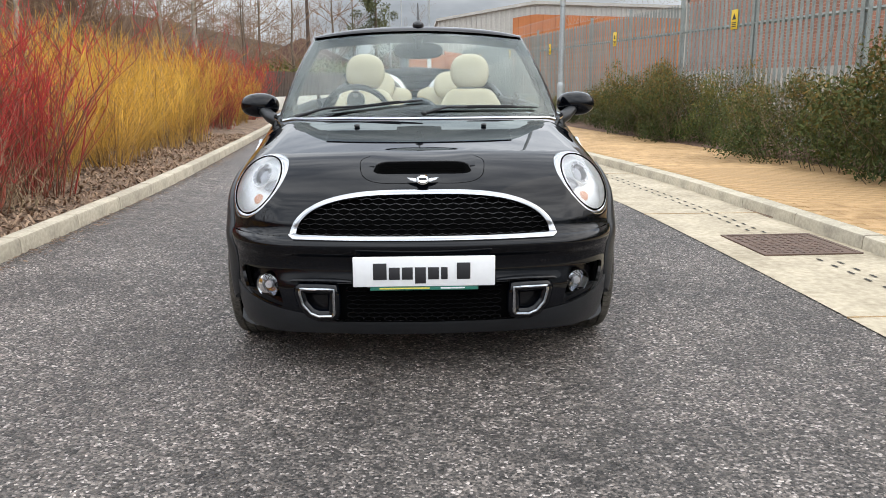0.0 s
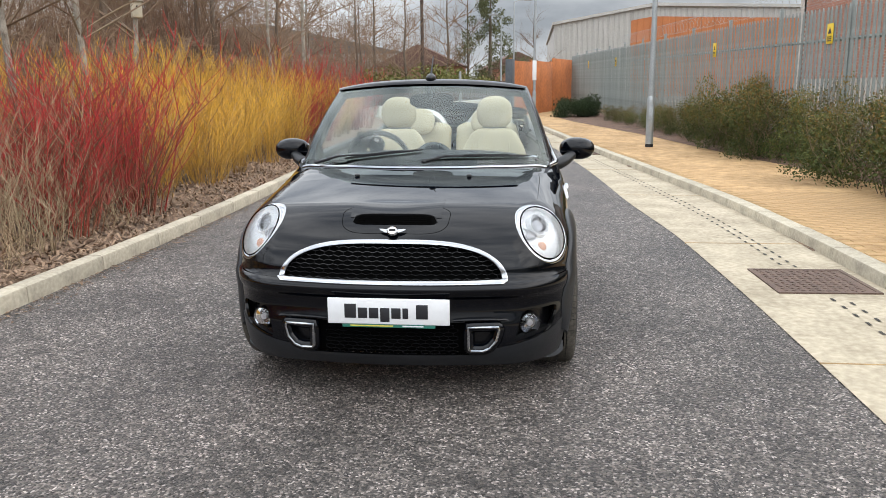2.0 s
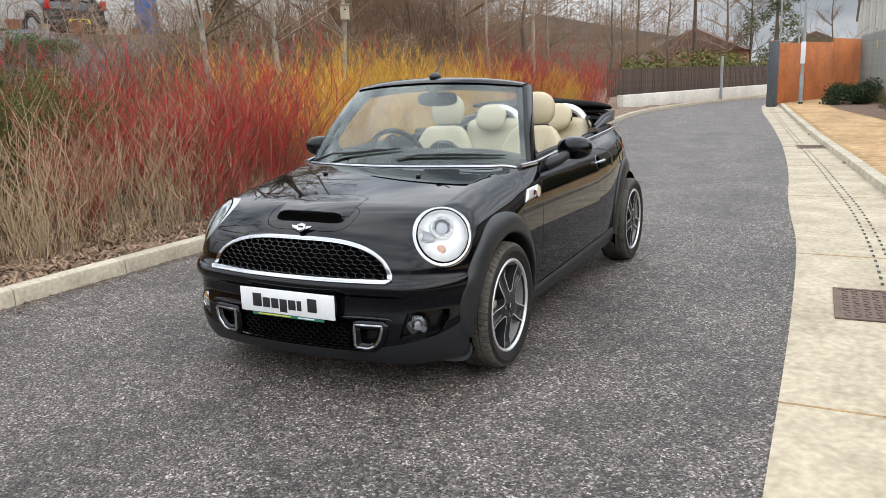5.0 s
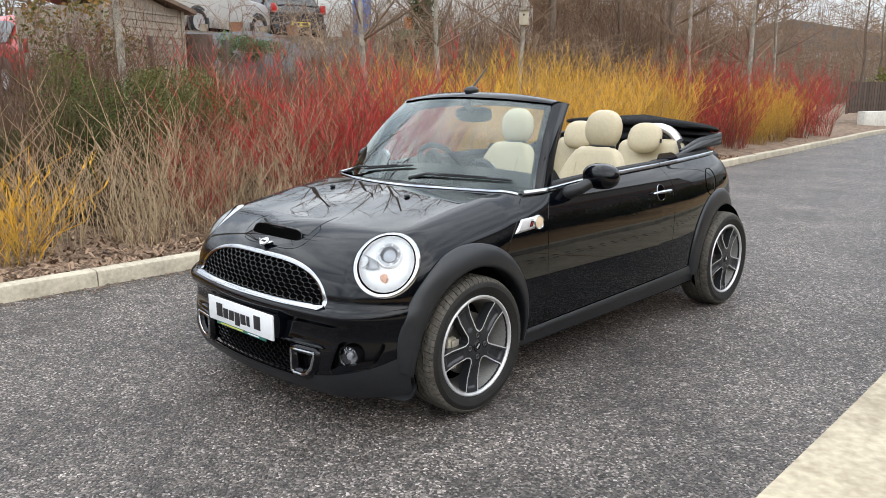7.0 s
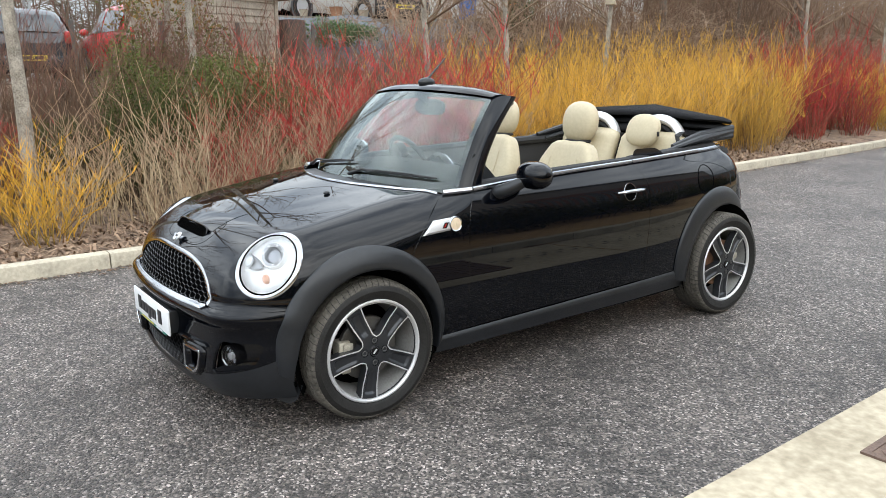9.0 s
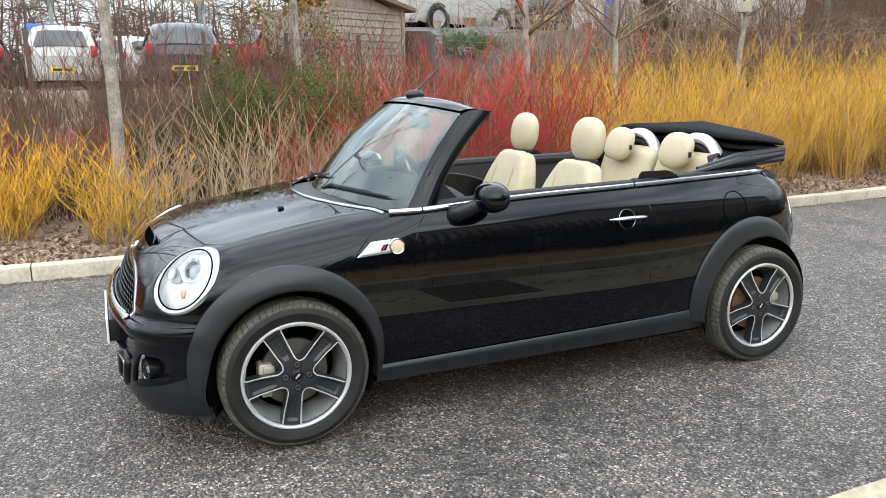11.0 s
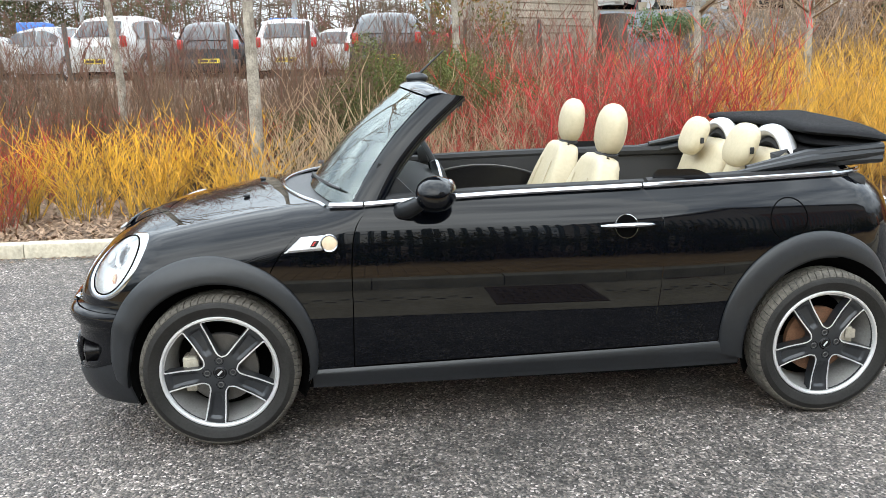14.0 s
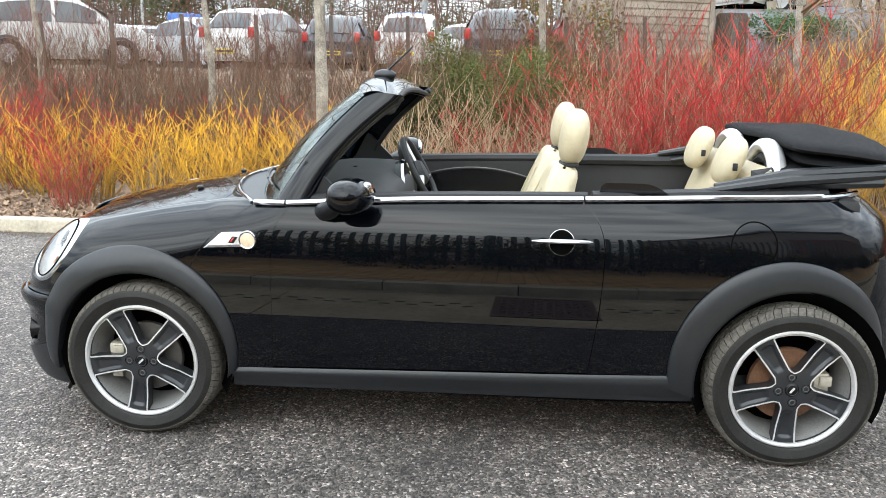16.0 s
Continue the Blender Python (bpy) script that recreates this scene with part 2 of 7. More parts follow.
# ---- ground, road, pavement ----
ASPHALT = material("wet_dark_asphalt", (0.101, 0.089, 0.081), 0.58, var=0.3, scale=1.3, second=(0.178, 0.157, 0.142), rvar=0.2)


def stones(m, scale, strength, low, high):
    """Adds coarse chippings to a road material: cells of differing grey, with relief."""
    n, l = m.node_tree.nodes, m.node_tree.links
    b = n["Principled BSDF"]
    co = n.new("ShaderNodeTexCoord")
    v = n.new("ShaderNodeTexVoronoi")
    v.inputs["Scale"].default_value = scale
    v2 = n.new("ShaderNodeTexVoronoi")
    v2.inputs["Scale"].default_value = scale * 0.37
    for k in (v, v2):
        l.new(co.outputs["Object"], k.inputs["Vector"])
    sep = n.new("ShaderNodeSeparateColor")
    l.new(v.outputs["Color"], sep.inputs["Color"])
    r = n.new("ShaderNodeValToRGB")
    r.color_ramp.elements[0].position, r.color_ramp.elements[0].color = 0.0, (low, low, low, 1)
    r.color_ramp.elements[1].position, r.color_ramp.elements[1].color = 1.0, (high, high, high * 1.03, 1)
    e = r.color_ramp.elements.new(0.90)
    e.color = (1.55, 1.50, 1.46, 1)
    e = r.color_ramp.elements.new(0.55)
    e.color = (0.62, 0.61, 0.61, 1)
    l.new(sep.outputs["Red"], r.inputs["Fac"])
    old = b.inputs["Base Color"].links[0].from_socket
    mx = n.new("ShaderNodeMix")
    mx.data_type, mx.blend_type = "RGBA", "MULTIPLY"
    mx.inputs["Factor"].default_value = 1.0
    l.new(old, mx.inputs["A"])
    l.new(r.outputs["Color"], mx.inputs["B"])
    l.new(mx.outputs["Result"], b.inputs["Base Color"])
    ad = n.new("ShaderNodeMath")
    ad.operation = "ADD"
    l.new(v.outputs["Distance"], ad.inputs[0])
    l.new(v2.outputs["Distance"], ad.inputs[1])
    bp = n.new("ShaderNodeBump")
    bp.invert = True
    bp.inputs["Strength"].default_value, bp.inputs["Distance"].default_value = strength, 0.012
    l.new(ad.outputs[0], bp.inputs["Height"])
    l.new(bp.outputs["Normal"], b.inputs["Normal"])
    return m


stones(ASPHALT, 112, 1.0, 0.11, 3.5)
CONCRETE = material("pale_concrete", (0.33, 0.275, 0.19), 0.8, var=0.16, scale=2.6, bump=0.25, bscale=90, second=(0.42, 0.36, 0.265))
KERB = material("kerb_concrete", (0.39, 0.345, 0.265), 0.85, var=0.25, scale=4, bump=0.35, bscale=70, per_object=0.10)
PAVER = material("buff_block_paver", (0.36, 0.21, 0.085), 0.85, var=0.28, scale=0.8, bump=0.3, bscale=120, second=(0.43, 0.275, 0.135), per_object=0.04, coords="Object")
SAND = material("paver_joint_sand", (0.34, 0.22, 0.10), 0.95, var=0.3, scale=5)
SOIL = material("bark_mulch_soil", (0.095, 0.06, 0.042), 0.95, var=0.5, scale=6, bump=1.0, bscale=40, second=(0.20, 0.135, 0.09))
LITTER = material("dark_leaf_litter", (0.055, 0.032, 0.023), 0.95, var=0.5, scale=7, bump=1.0, bscale=45, second=(0.15, 0.085, 0.055))
IRON = material("rusty_iron_cover", (0.13, 0.085, 0.065), 0.7, 0.3, var=0.3, scale=9, bump=0.3, bscale=120)
GALV = material("galvanised_steel", (0.36, 0.39, 0.40), 0.5, 0.55, var=0.14, scale=5, bump=0.05, bscale=200)
FENCE = material("weathered_grey_steel", (0.25, 0.275, 0.26), 0.65, 0.2, var=0.16, scale=3, per_object=0.08)

KERB_L = spline([-60, -20, -5, 0, 5, 8, 13, 18, 24, 30, 38, 46, 60], [-3.4, -2.75, -2.56, -2.54, -2.62, -2.80, -3.15, -3.55, -3.95, -3.3, -1.4, 1.6, 9])
SLAB_IN = spline([-60, -20, -5, -1, 2, 3.4, 5.1, 8, 12, 18, 26, 30, 33, 38, 46, 60], [2.9, 2.25, 2.06, 2.035, 1.965, 1.90, 1.74, 1.55, 1.20, 0.52, -0.42, -0.72, -0.4, 1.7, 5, 12])
SLAB_OUT = spline([-60, -20, -5, -1, 1.5, 3, 4.8, 7.4, 13.2, 20, 26, 30, 33, 38, 46, 60], [3.9, 3.2, 3.02, 2.99, 2.945, 2.90, 2.79, 2.48, 1.72, 0.92, 0.25, -0.1, 0.3, 2.5, 5.8, 13])
PAVE_OUT = spline([-60, -20, 0, 5, 9, 16, 28, 40, 60], [7.2, 6.2, 5.6, 5.15, 4.45, 3.4, 1.6, 3.4, 14])


def road_z(x):
    return 0.045 * np.clip((-np.asarray(x, float) - 0.8) / 1.7, 0, 1.1)


def ground_z(x, y):
    """The height of the land beside the road."""
    x, y = np.asarray(x, float), np.asarray(y, float)
    d = KERB_L(y) - 0.12 - x
    bank = 0.12 + 0.05 * np.clip(d, 0, 2.2) + 1.05 * np.clip((d - 2.2) / 4.2, 0, 1) ** 1.3 * np.clip((26 - y) / 14, 0.25, 1)
    rise = 1.25 * np.clip((-x - 10.8) / 2.6, 0, 1) * np.clip((y - 4.6) / 1.6, 0, 1) * np.clip((30 - y) / 8, 0, 1)
    land = np.where(d > 0, bank + rise, -0.08)
    return np.where(x > SLAB_OUT(y) + 0.13, 0.085, land)


def strip(name, lo, hi, z, y0, y1, step, mat, nx=2, label="", category="", wobble=0.0):
    ys = np.arange(y0, y1 + 1e-6, step)
    verts, faces = [], []
    for y in ys:
        a, b = float(lo(y)), float(hi(y))
        for k in range(nx):
            x = a + (b - a) * k / (nx - 1)
            verts.append((x, float(y), float(z(x))))
    for i in range(len(ys) - 1):
        for k in range(nx - 1):
            q = i * nx + k
            faces.append((q, q + 1, q + nx + 1, q + nx))
    me = mesh_of(name, verts, faces, mat, 180)
    return tagged(new(name, me), label, category, "", "structure")


gx = np.unique(np.concatenate([-np.geomspace(12, 700, 26), np.arange(-12, 12.1, 0.35), np.geomspace(12, 700, 26)]))
gy = np.unique(np.concatenate([-np.geomspace(12, 700, 26), np.arange(-12, 45.1, 0.6), np.geomspace(45, 900, 26)]))
GX, GY = np.meshgrid(gx, gy, indexing="ij")
bumps = np.array([[noise.noise((x * 0.9, y * 0.9, 0)) for y in gy] for x in gx])
GZ = ground_z(GX, GY) + np.where((KERB_L(GY) - 0.3 > GX) & (np.abs(GX) < 60), 0.05 * bumps, 0)
gv = np.stack([GX, GY, GZ], -1).reshape(-1, 3)
gi, gj = np.meshgrid(np.arange(len(gx) - 1), np.arange(len(gy) - 1), indexing="ij")
ga = (gi * len(gy) + gj).ravel()
ground = new("ground", mesh_of("ground", gv, np.stack([ga, ga + len(gy), ga + len(gy) + 1, ga + 1], -1), SOIL, 180))
tagged(ground, "brown bark mulch and bare soil rising in a bank", "ground", "", "structure")
strip("road", KERB_L, lambda y: SLAB_IN(y) + 0.05, road_z, -60, 60, 0.5, ASPHALT, 14, "dark wet-looking asphalt road with pale chippings", "road")
slab = strip("drain_channel", SLAB_IN, SLAB_OUT, lambda x: 0.006, -60, 60, 0.5, CONCRETE, 2, "pale concrete drainage channel along the road", "gutter")
strip("pavement", lambda y: SLAB_OUT(y) + 0.14, PAVE_OUT, lambda x: 0.092, -60, 40, 0.5, SAND, 2, "buff block paving beside the road", "pavement")

# paving blocks in running rows
PAVER_ME = mesh_of("paver", [(-0.0985, -0.0485, 0), (0.0985, -0.0485, 0), (0.0985, 0.0485, 0), (-0.0985, 0.0485, 0), (-0.096, -0.046, 0.004), (0.096, -0.046, 0.004), (0.096, 0.046, 0.004), (-0.096, 0.046, 0.004)],
                   [(4, 5, 6, 7), (0, 1, 5, 4), (1, 2, 6, 5), (2, 3, 7, 6), (3, 0, 4, 7)], PAVER)
pavement = bpy.data.objects["pavement"]
pv, pf, near = [], [], 0
base = [tuple(v.co) for v in PAVER_ME.vertices]
polys = [tuple(p.vertices) for p in PAVER_ME.polygons]
for j in range(-60, 300):
    yy = j * 0.1
    a, b = float(SLAB_OUT(yy)) + 0.16, float(PAVE_OUT(yy))
    for k in range(int((b - a) / 0.2)):
        xx = a + 0.1 + 0.2 * k + (0.1 if j % 2 else 0.0)
        zz = 0.0925 + random.uniform(0, 0.0012)
        if 3.0 <= yy < 5.7 and near < 300:
            ob = new("paver", PAVER_ME)
            ob.parent, ob.location, ob.rotation_euler = pavement, (xx, yy, zz), (random.gauss(0, 0.002), random.gauss(0, 0.002), random.gauss(0, 0.01))
            near += 1
        else:
            o = len(pv)
            pv += [(xx + v[0], yy + v[1], zz + v[2]) for v in base]
            pf += [tuple(i + o for i in q) for q in polys]
rest = part("pavers", (pv, pf), PAVER, pavement, angle=None)
rest["kind"] = "stuff"


# kerbs: one stone after another along the curve
def kerb_mesh(h, w, length=0.9, round_off=0.02):
    prof = [(-w / 2, -0.12), (-w / 2, h - round_off * 0.4), (-w / 2 + round_off * 0.4, h), (w / 2 - round_off, h), (w / 2 - round_off * 0.3, h - round_off * 0.3), (w / 2, h - round_off), (w / 2 + 0.008, -0.12)]
    v = [(x, -length / 2 + 0.004, z) for x, z in prof] + [(x, length / 2 - 0.004, z) for x, z in prof]
    n = len(prof)
    f = [(i, i + 1, n + i + 1, n + i) for i in range(n - 1)] + [tuple(range(n))[::-1], tuple(range(n, 2 * n))]
    return mesh_of("kerb_stone", v, f, KERB, 40)


def kerb(name, curve, side, h, w, base_z, y0, y1, label):
    top = thing(name, label, "kerb", kind="structure")
    me = kerb_mesh(h, w)
    y = y0
    while y < y1:
        x, x2 = float(curve(y)), float(curve(y + 0.9))
        run = 0.9 * 0.9 / math.hypot(0.9, x2 - x)
        x2 = float(curve(y + run))
        ob = new("kerb_stone", me)
        ob.parent = top
        turn = -math.atan2(x2 - x, run)
        ob.matrix_local = Matrix.Translation(((x + x2) / 2 + side * w / 2, y + run / 2, base_z + random.uniform(-0.004, 0.004))) @ Matrix.Rotation(turn + (math.pi if side > 0 else 0), 4, "Z")
        y += run
    return top


kerb("kerb_bed", KERB_L, -1, 0.115, 0.125, 0.045, -12, 40, "weathered pale concrete kerb edging the planted bed")
kerb("kerb_pavement", SLAB_OUT, 1, 0.10, 0.145, 0.0, -12, 30, "pale concrete kerb edging the block paving")

# slots of the drain: flat plates, the shade inside each painted dark
sv, sf = [], []
for i in range(-40, 190):
    for row in (0, 1):
        y = i * 0.17 + row * 0.085
        if 1.2 < y < 2.1 or 11.7 < y < 12.2:
            continue
        x = float(SLAB_OUT(y)) - 0.45 + row * 0.085 + (float(SLAB_IN(y)) + 0.95 - float(SLAB_OUT(y))) * 0.2
        o = len(sv)
        sv += [(x - 0.010, y - 0.030, 0.0105), (x + 0.010, y - 0.034, 0.0105), (x + 0.010, y + 0.030, 0.0105), (x - 0.010, y + 0.034, 0.0105)]
        sf.append((o, o + 1, o + 2, o + 3))
part("drain_slots", (sv, sf), material("slot_shade", (0.045, 0.04, 0.034), 0.95, var=0.4, scale=9), slab, "dark drain slots in pairs", None)["kind"] = "stuff"
for y in np.arange(-6, 27, 3.0):
    a, b = float(SLAB_IN(y)), float(SLAB_OUT(y))
    part("channel_joint", box(a, b, y - 0.006, y + 0.006, 0.0, 0.0085), SAND, slab)


def manhole(x, y, w, l, turn, label):
    t = thing("drain_cover", label, "drain cover", pose(x, y, 0.006, 0, 0, turn))
    part("frame", join(box(-w / 2 - 0.03, w / 2 + 0.03, -l / 2 - 0.03, -l / 2, 0, 0.010), box(-w / 2 - 0.03, w / 2 + 0.03, l / 2, l / 2 + 0.03, 0, 0.010),
                       box(-w / 2 - 0.03, -w / 2, -l / 2, l / 2, 0, 0.010), box(w / 2, w / 2 + 0.03, -l / 2, l / 2, 0, 0.010)), IRON, t)
    part("plate", box(-w / 2, w / 2, -l / 2, l / 2, 0.0, 0.006), IRON, t)
    studs = []
    for i in range(int(w / 0.055)):
        for j in range(int(l / 0.055)):
            cx, cy = -w / 2 + 0.035 + i * 0.055, -l / 2 + 0.035 + j * 0.055
            studs.append(box(cx - 0.018, cx + 0.018, cy - 0.007, cy + 0.007, 0.005, 0.010, m=Matrix.Translation((cx, cy, 0)) @ Matrix.Rotation(radians(45 if (i + j) % 2 else -45), 4, "Z") @ Matrix.Translation((-cx, -cy, 0))))
    part("tread", join(*studs), IRON, t, "raised chequer tread")


manhole(2.53, 1.68, 0.60, 0.62, 2, "rust-brown square iron drain cover set in the concrete channel")
manhole(1.74, 11.95, 0.55, 0.5, 8, "far iron drain cover set in the concrete channel")


# ---- palisade fence ----
def fence_x(y):
    return 5.43 - 0.101 * (y - 10)


palisade = thing("palisade_fence", "tall weathered grey steel palisade fence with barbed tops", "fence")
pale_prof = [(-0.034, 0.0), (-0.023, 0.020), (-0.007, 0.008), (0.007, 0.008), (0.023, 0.020), (0.034, 0.0)]


def pale_mesh():
    v, f = [], []
    levels = [(0.05, 1), (2.28, 1), (2.36, 0.75), (2.42, 0.08)]
    for z, k in levels:
        v += [(x * k, -y - 0.0, z) for x, y in pale_prof]
    n = len(pale_prof)
    for i in range(len(levels) - 1):
        for j in range(n - 1):
            f.append((i * n + j, i * n + j + 1, (i + 1) * n + j + 1, (i + 1) * n + j))
    for s in (-1, 1):
        o = len(v)
        v += [(s * 0.02, 0, 2.28), (s * 0.034, 0, 2.26), (s * 0.055, -0.03, 2.40)]
        f.append((o, o + 1, o + 2))
    return mesh_of("pale", v, f, FENCE)


PALE = pale_mesh()
turn_f = math.atan(0.101)
fv, ff = [], []
pb, pp = [tuple(v.co) for v in PALE.vertices], [tuple(p.vertices) for p in PALE.polygons]
count = 0
y = -30.0
while y < 38.2:
    m = Matrix.Translation((fence_x(y), y, 0.06 + 0.007 * max(y, 0))) @ Matrix.Rotation(-math.pi / 2 + turn_f, 4, "Z") @ Matrix.Rotation(random.gauss(0, 0.006), 4, "Y")
    if y > 5.5 and count < 232:
        ob = new("pale", PALE)
        ob.parent, ob.matrix_local = palisade, m
        count += 1
    else:
        o = len(fv)
        fv += [m @ Vector(q) for q in pb]
        ff += [tuple(i + o for i in q) for q in pp]
    y += 0.15
part("pales", (fv, ff), FENCE, palisade, angle=None)["kind"] = "stuff"
for z in (0.45, 1.95):
    part("rail", tube([(fence_x(a) + 0.03, a, z + 0.007 * max(a, 0)) for a in (-30, 0, 38)], 0.03, 4), FENCE, palisade)
for i in range(25):
    a = -29 + i * 2.75
    part("post", box(fence_x(a) + 0.04, fence_x(a) + 0.10, a - 0.05, a + 0.05, 0, 2.62 + 0.007 * max(a, 0), 0.006), FENCE, palisade)
coil = [(fence_x(a) + 0.05 + 0.16 * math.cos(a * 21), a, 2.72 + 0.007 * max(a, 0) + 0.16 * math.sin(a * 21)) for a in np.arange(4, 26, 0.03)]
part("wire_coil", tube(coil, 0.003, 3), GALV, palisade, "coiled security wire")
SIGNY = material("yellow_sign", (0.75, 0.50, 0.03), 0.5, var=0.1, scale=12)


def warning_sign(y, z):
    t = thing("warning_sign", "small yellow warning sign fixed on the fence", "sign", pose(fence_x(y) - 0.03, y, z, 90, 0, -90 + math.degrees(turn_f)), "fence signs")
    part("plate", box(-0.11, 0.11, -0.16, 0.16, 0, 0.006, 0.004), SIGNY, t)
    part("printed_symbol", prism([(0, 0.1), (0.06, 0), (-0.06, 0)], 0.008, 0.010), INK, t)
    for k in range(3):
        part("printed_bar", box(-0.07, 0.07, -0.06 - 0.03 * k, -0.045 - 0.03 * k, 0.008, 0.010), INK, t)


for y, z in ((10.0, 2.12), (15.7, 2.1), (21.4, 2.1), (27.0, 2.15), (33, 2.2)):
    warning_sign(y, z)


# ---- gate, wall, poles and buildings beyond ----
CORTEN = material("orange_rusted_steel", (0.42, 0.13, 0.035), 0.75, 0.1, var=0.3, scale=1.1, bump=0.1, bscale=30)
g0, g1 = Vector((-0.25, 28.5)), Vector((2.55, 38.1))
gate = thing("steel_gate", "tall solid gate of orange rust-coloured steel sheets", "gate")
gd = (g1 - g0)
gl = gd.length
gm = Matrix.Translation((g0.x, g0.y, 0)) @ Matrix.Rotation(math.atan2(gd.y, gd.x), 4, "Z")
for a, b, h in ((0, gl * 0.29, 2.3), (gl * 0.295, gl * 0.62, 2.36), (gl * 0.625, gl, 2.55)):
    part("gate_sheet", box(a, b, -0.03, 0.03, 0.05, h, 0.01, m=gm), CORTEN, gate)
for a in (0.02, gl * 0.2925, gl * 0.6225):
    part("gate_upright", box(a - 0.05, a + 0.05, 0.04, 0.12, 0, 2.4, m=gm), CORTEN, gate)
part("gate_post", box(-0.42, -0.06, -0.14, 0.14, 0, 2.35, 0.02, m=gm), material("dark_grey_steel", (0.09, 0.1, 0.11), 0.6, 0.3, var=0.2), gate, "dark grey steel gate post")
WHITEWALL = material("white_render", (0.62, 0.60, 0.54), 0.85, var=0.15, scale=1.2, bump=0.2, bscale=30)
WOODF = material("dark_brown_boards", (0.075, 0.05, 0.038), 0.85, var=0.35, scale=6, per_object=0.25)
w0, w1 = Vector((-5.16, 25.2)), Vector((2.2, 52))
wd = w1 - w0
wm = Matrix.Translation((w0.x, w0.y, 0)) @ Matrix.Rotation(math.atan2(wd.y, wd.x), 4, "Z")
tagged(part("wall_low", box(0, wd.length, -0.12, 0.12, -0.1, 0.62, 0.02, m=wm), WHITEWALL), "low pale rendered wall beyond the bend", "wall", "", "structure")
board_fence = thing("board_fence", "dark brown board fence above the low wall", "fence")
bme = None
for i in range(184):
    b = box(-0.065, 0.065, -0.012, 0.012, 0.0, 1.0)
    if bme is None:
        bme = bpy.data.meshes.new("board")
        b.to_mesh(bme)
        bme.materials.append(WOODF)
    b.free()
    ob = new("board", bme)
    ob.parent = board_fence
    ob.matrix_local = wm @ Matrix.Translation((i * 0.15, 0.5, 0.55 + random.uniform(-0.02, 0.02))) @ Matrix.Rotation(random.gauss(0, 0.01), 4, "Y")
part("rail", box(0, wd.length, 0.52, 0.56, 0.9, 0.98, m=wm), WOODF, board_fence)


def lamp_post(x, y, h, head=0.0, label="grey galvanised street lamp post on the paving", z=0.09):
    t = thing("street_lamp", label, "street lamp", pose(x, y, z), "street lamps")
    part("base_column", lathe([(0.001, 0), (0.076, 0), (0.076, 0.92), (0.072, 0.96), (0.052, 1.02)], 20, axis="z"), GALV, t)
    part("access_door", box(-0.04, 0.04, -0.080, -0.068, 0.35, 0.8, 0.004), GALV, t)
    part("foot_band", lathe([(0.079, 0.0), (0.079, 0.07)], 20, axis="z"), DARK, t)
    part("shaft", lathe([(0.055, 1.0), (0.05, h * 0.5), (0.036, h), (0.001, h)], 16, axis="z"), GALV, t)
    if head:
        part("arm", tube([(0, 0, h - 0.05), (head * 0.4, 0, h + 0.06), (head, 0, h + 0.08)], 0.025, 6), GALV, t)
        part("lamp_head", box(head - 0.05, head + 0.5, -0.11, 0.11, h + 0.04, h + 0.14, 0.03), GALV, t)


lamp_post(2.94, 12.43, 8.0)
lamp_post(0.65, 28.3, 7.0)
lamp_post(-1.3, 44.0, 5.2, -0.7, "far street lamp with a short arm")
lamp_post(-0.7, 50.0, 6.6, 0.7, "far street lamp with a short arm")
lamp_post(5.2, 66.0, 4.0, 0.6, "far street lamp with a short arm")
sign2 = thing("pole_sign", "small white notice fixed on a lamp post", "sign", pose(0.65, 28.24, 1.9, 90, 0, 0))
part("plate", box(-0.08, 0.08, -0.38, 0.38, 0, 0.01, 0.004), WHITEPLATE, sign2)
part("bracket", box(-0.07, 0.07, -0.02, 0.02, -0.03, 0.0), GALV, sign2)
bollard = thing("fence_post", "slim grey steel post by the low wall", "post", pose(-2.75, 33.0, 0))
part("shaft", lathe([(0.001, 0), (0.06, 0), (0.06, 1.95), (0.001, 1.97)], 12, axis="z"), GALV, bollard)

CLAD = material("ribbed_grey_cladding", (0.42, 0.41, 0.38), 0.6, 0.15, var=0.08, scale=0.6)
ORANGECLAD = material("orange_cladding", (0.44, 0.15, 0.05), 0.65, 0.0, var=0.12, scale=0.8)
BRICK = material("red_brick", (0.34, 0.16, 0.11), 0.85, var=0.25, scale=3, per_object=0.2)
MORTAR = material("pale_mortar", (0.46, 0.41, 0.36), 0.9, var=0.15, scale=6)


def ribbed(x0, x1, z0, z1fn, y, step=0.5):
    v, f = [], []
    x, k = x0, 0
    while x <= x1 + 1e-6:
        for d in ((0, 0.0), (step * 0.45, 0.0), (step * 0.5, -0.08), (step * 0.95, -0.08)):
            xx = min(x + d[0], x1)
            v += [(xx, y + d[1], z0), (xx, y + d[1], z1fn(xx))]
        x += step
    for i in range(0, len(v) - 2, 2):
        f.append((i, i + 2, i + 3, i + 1))
    return v, f


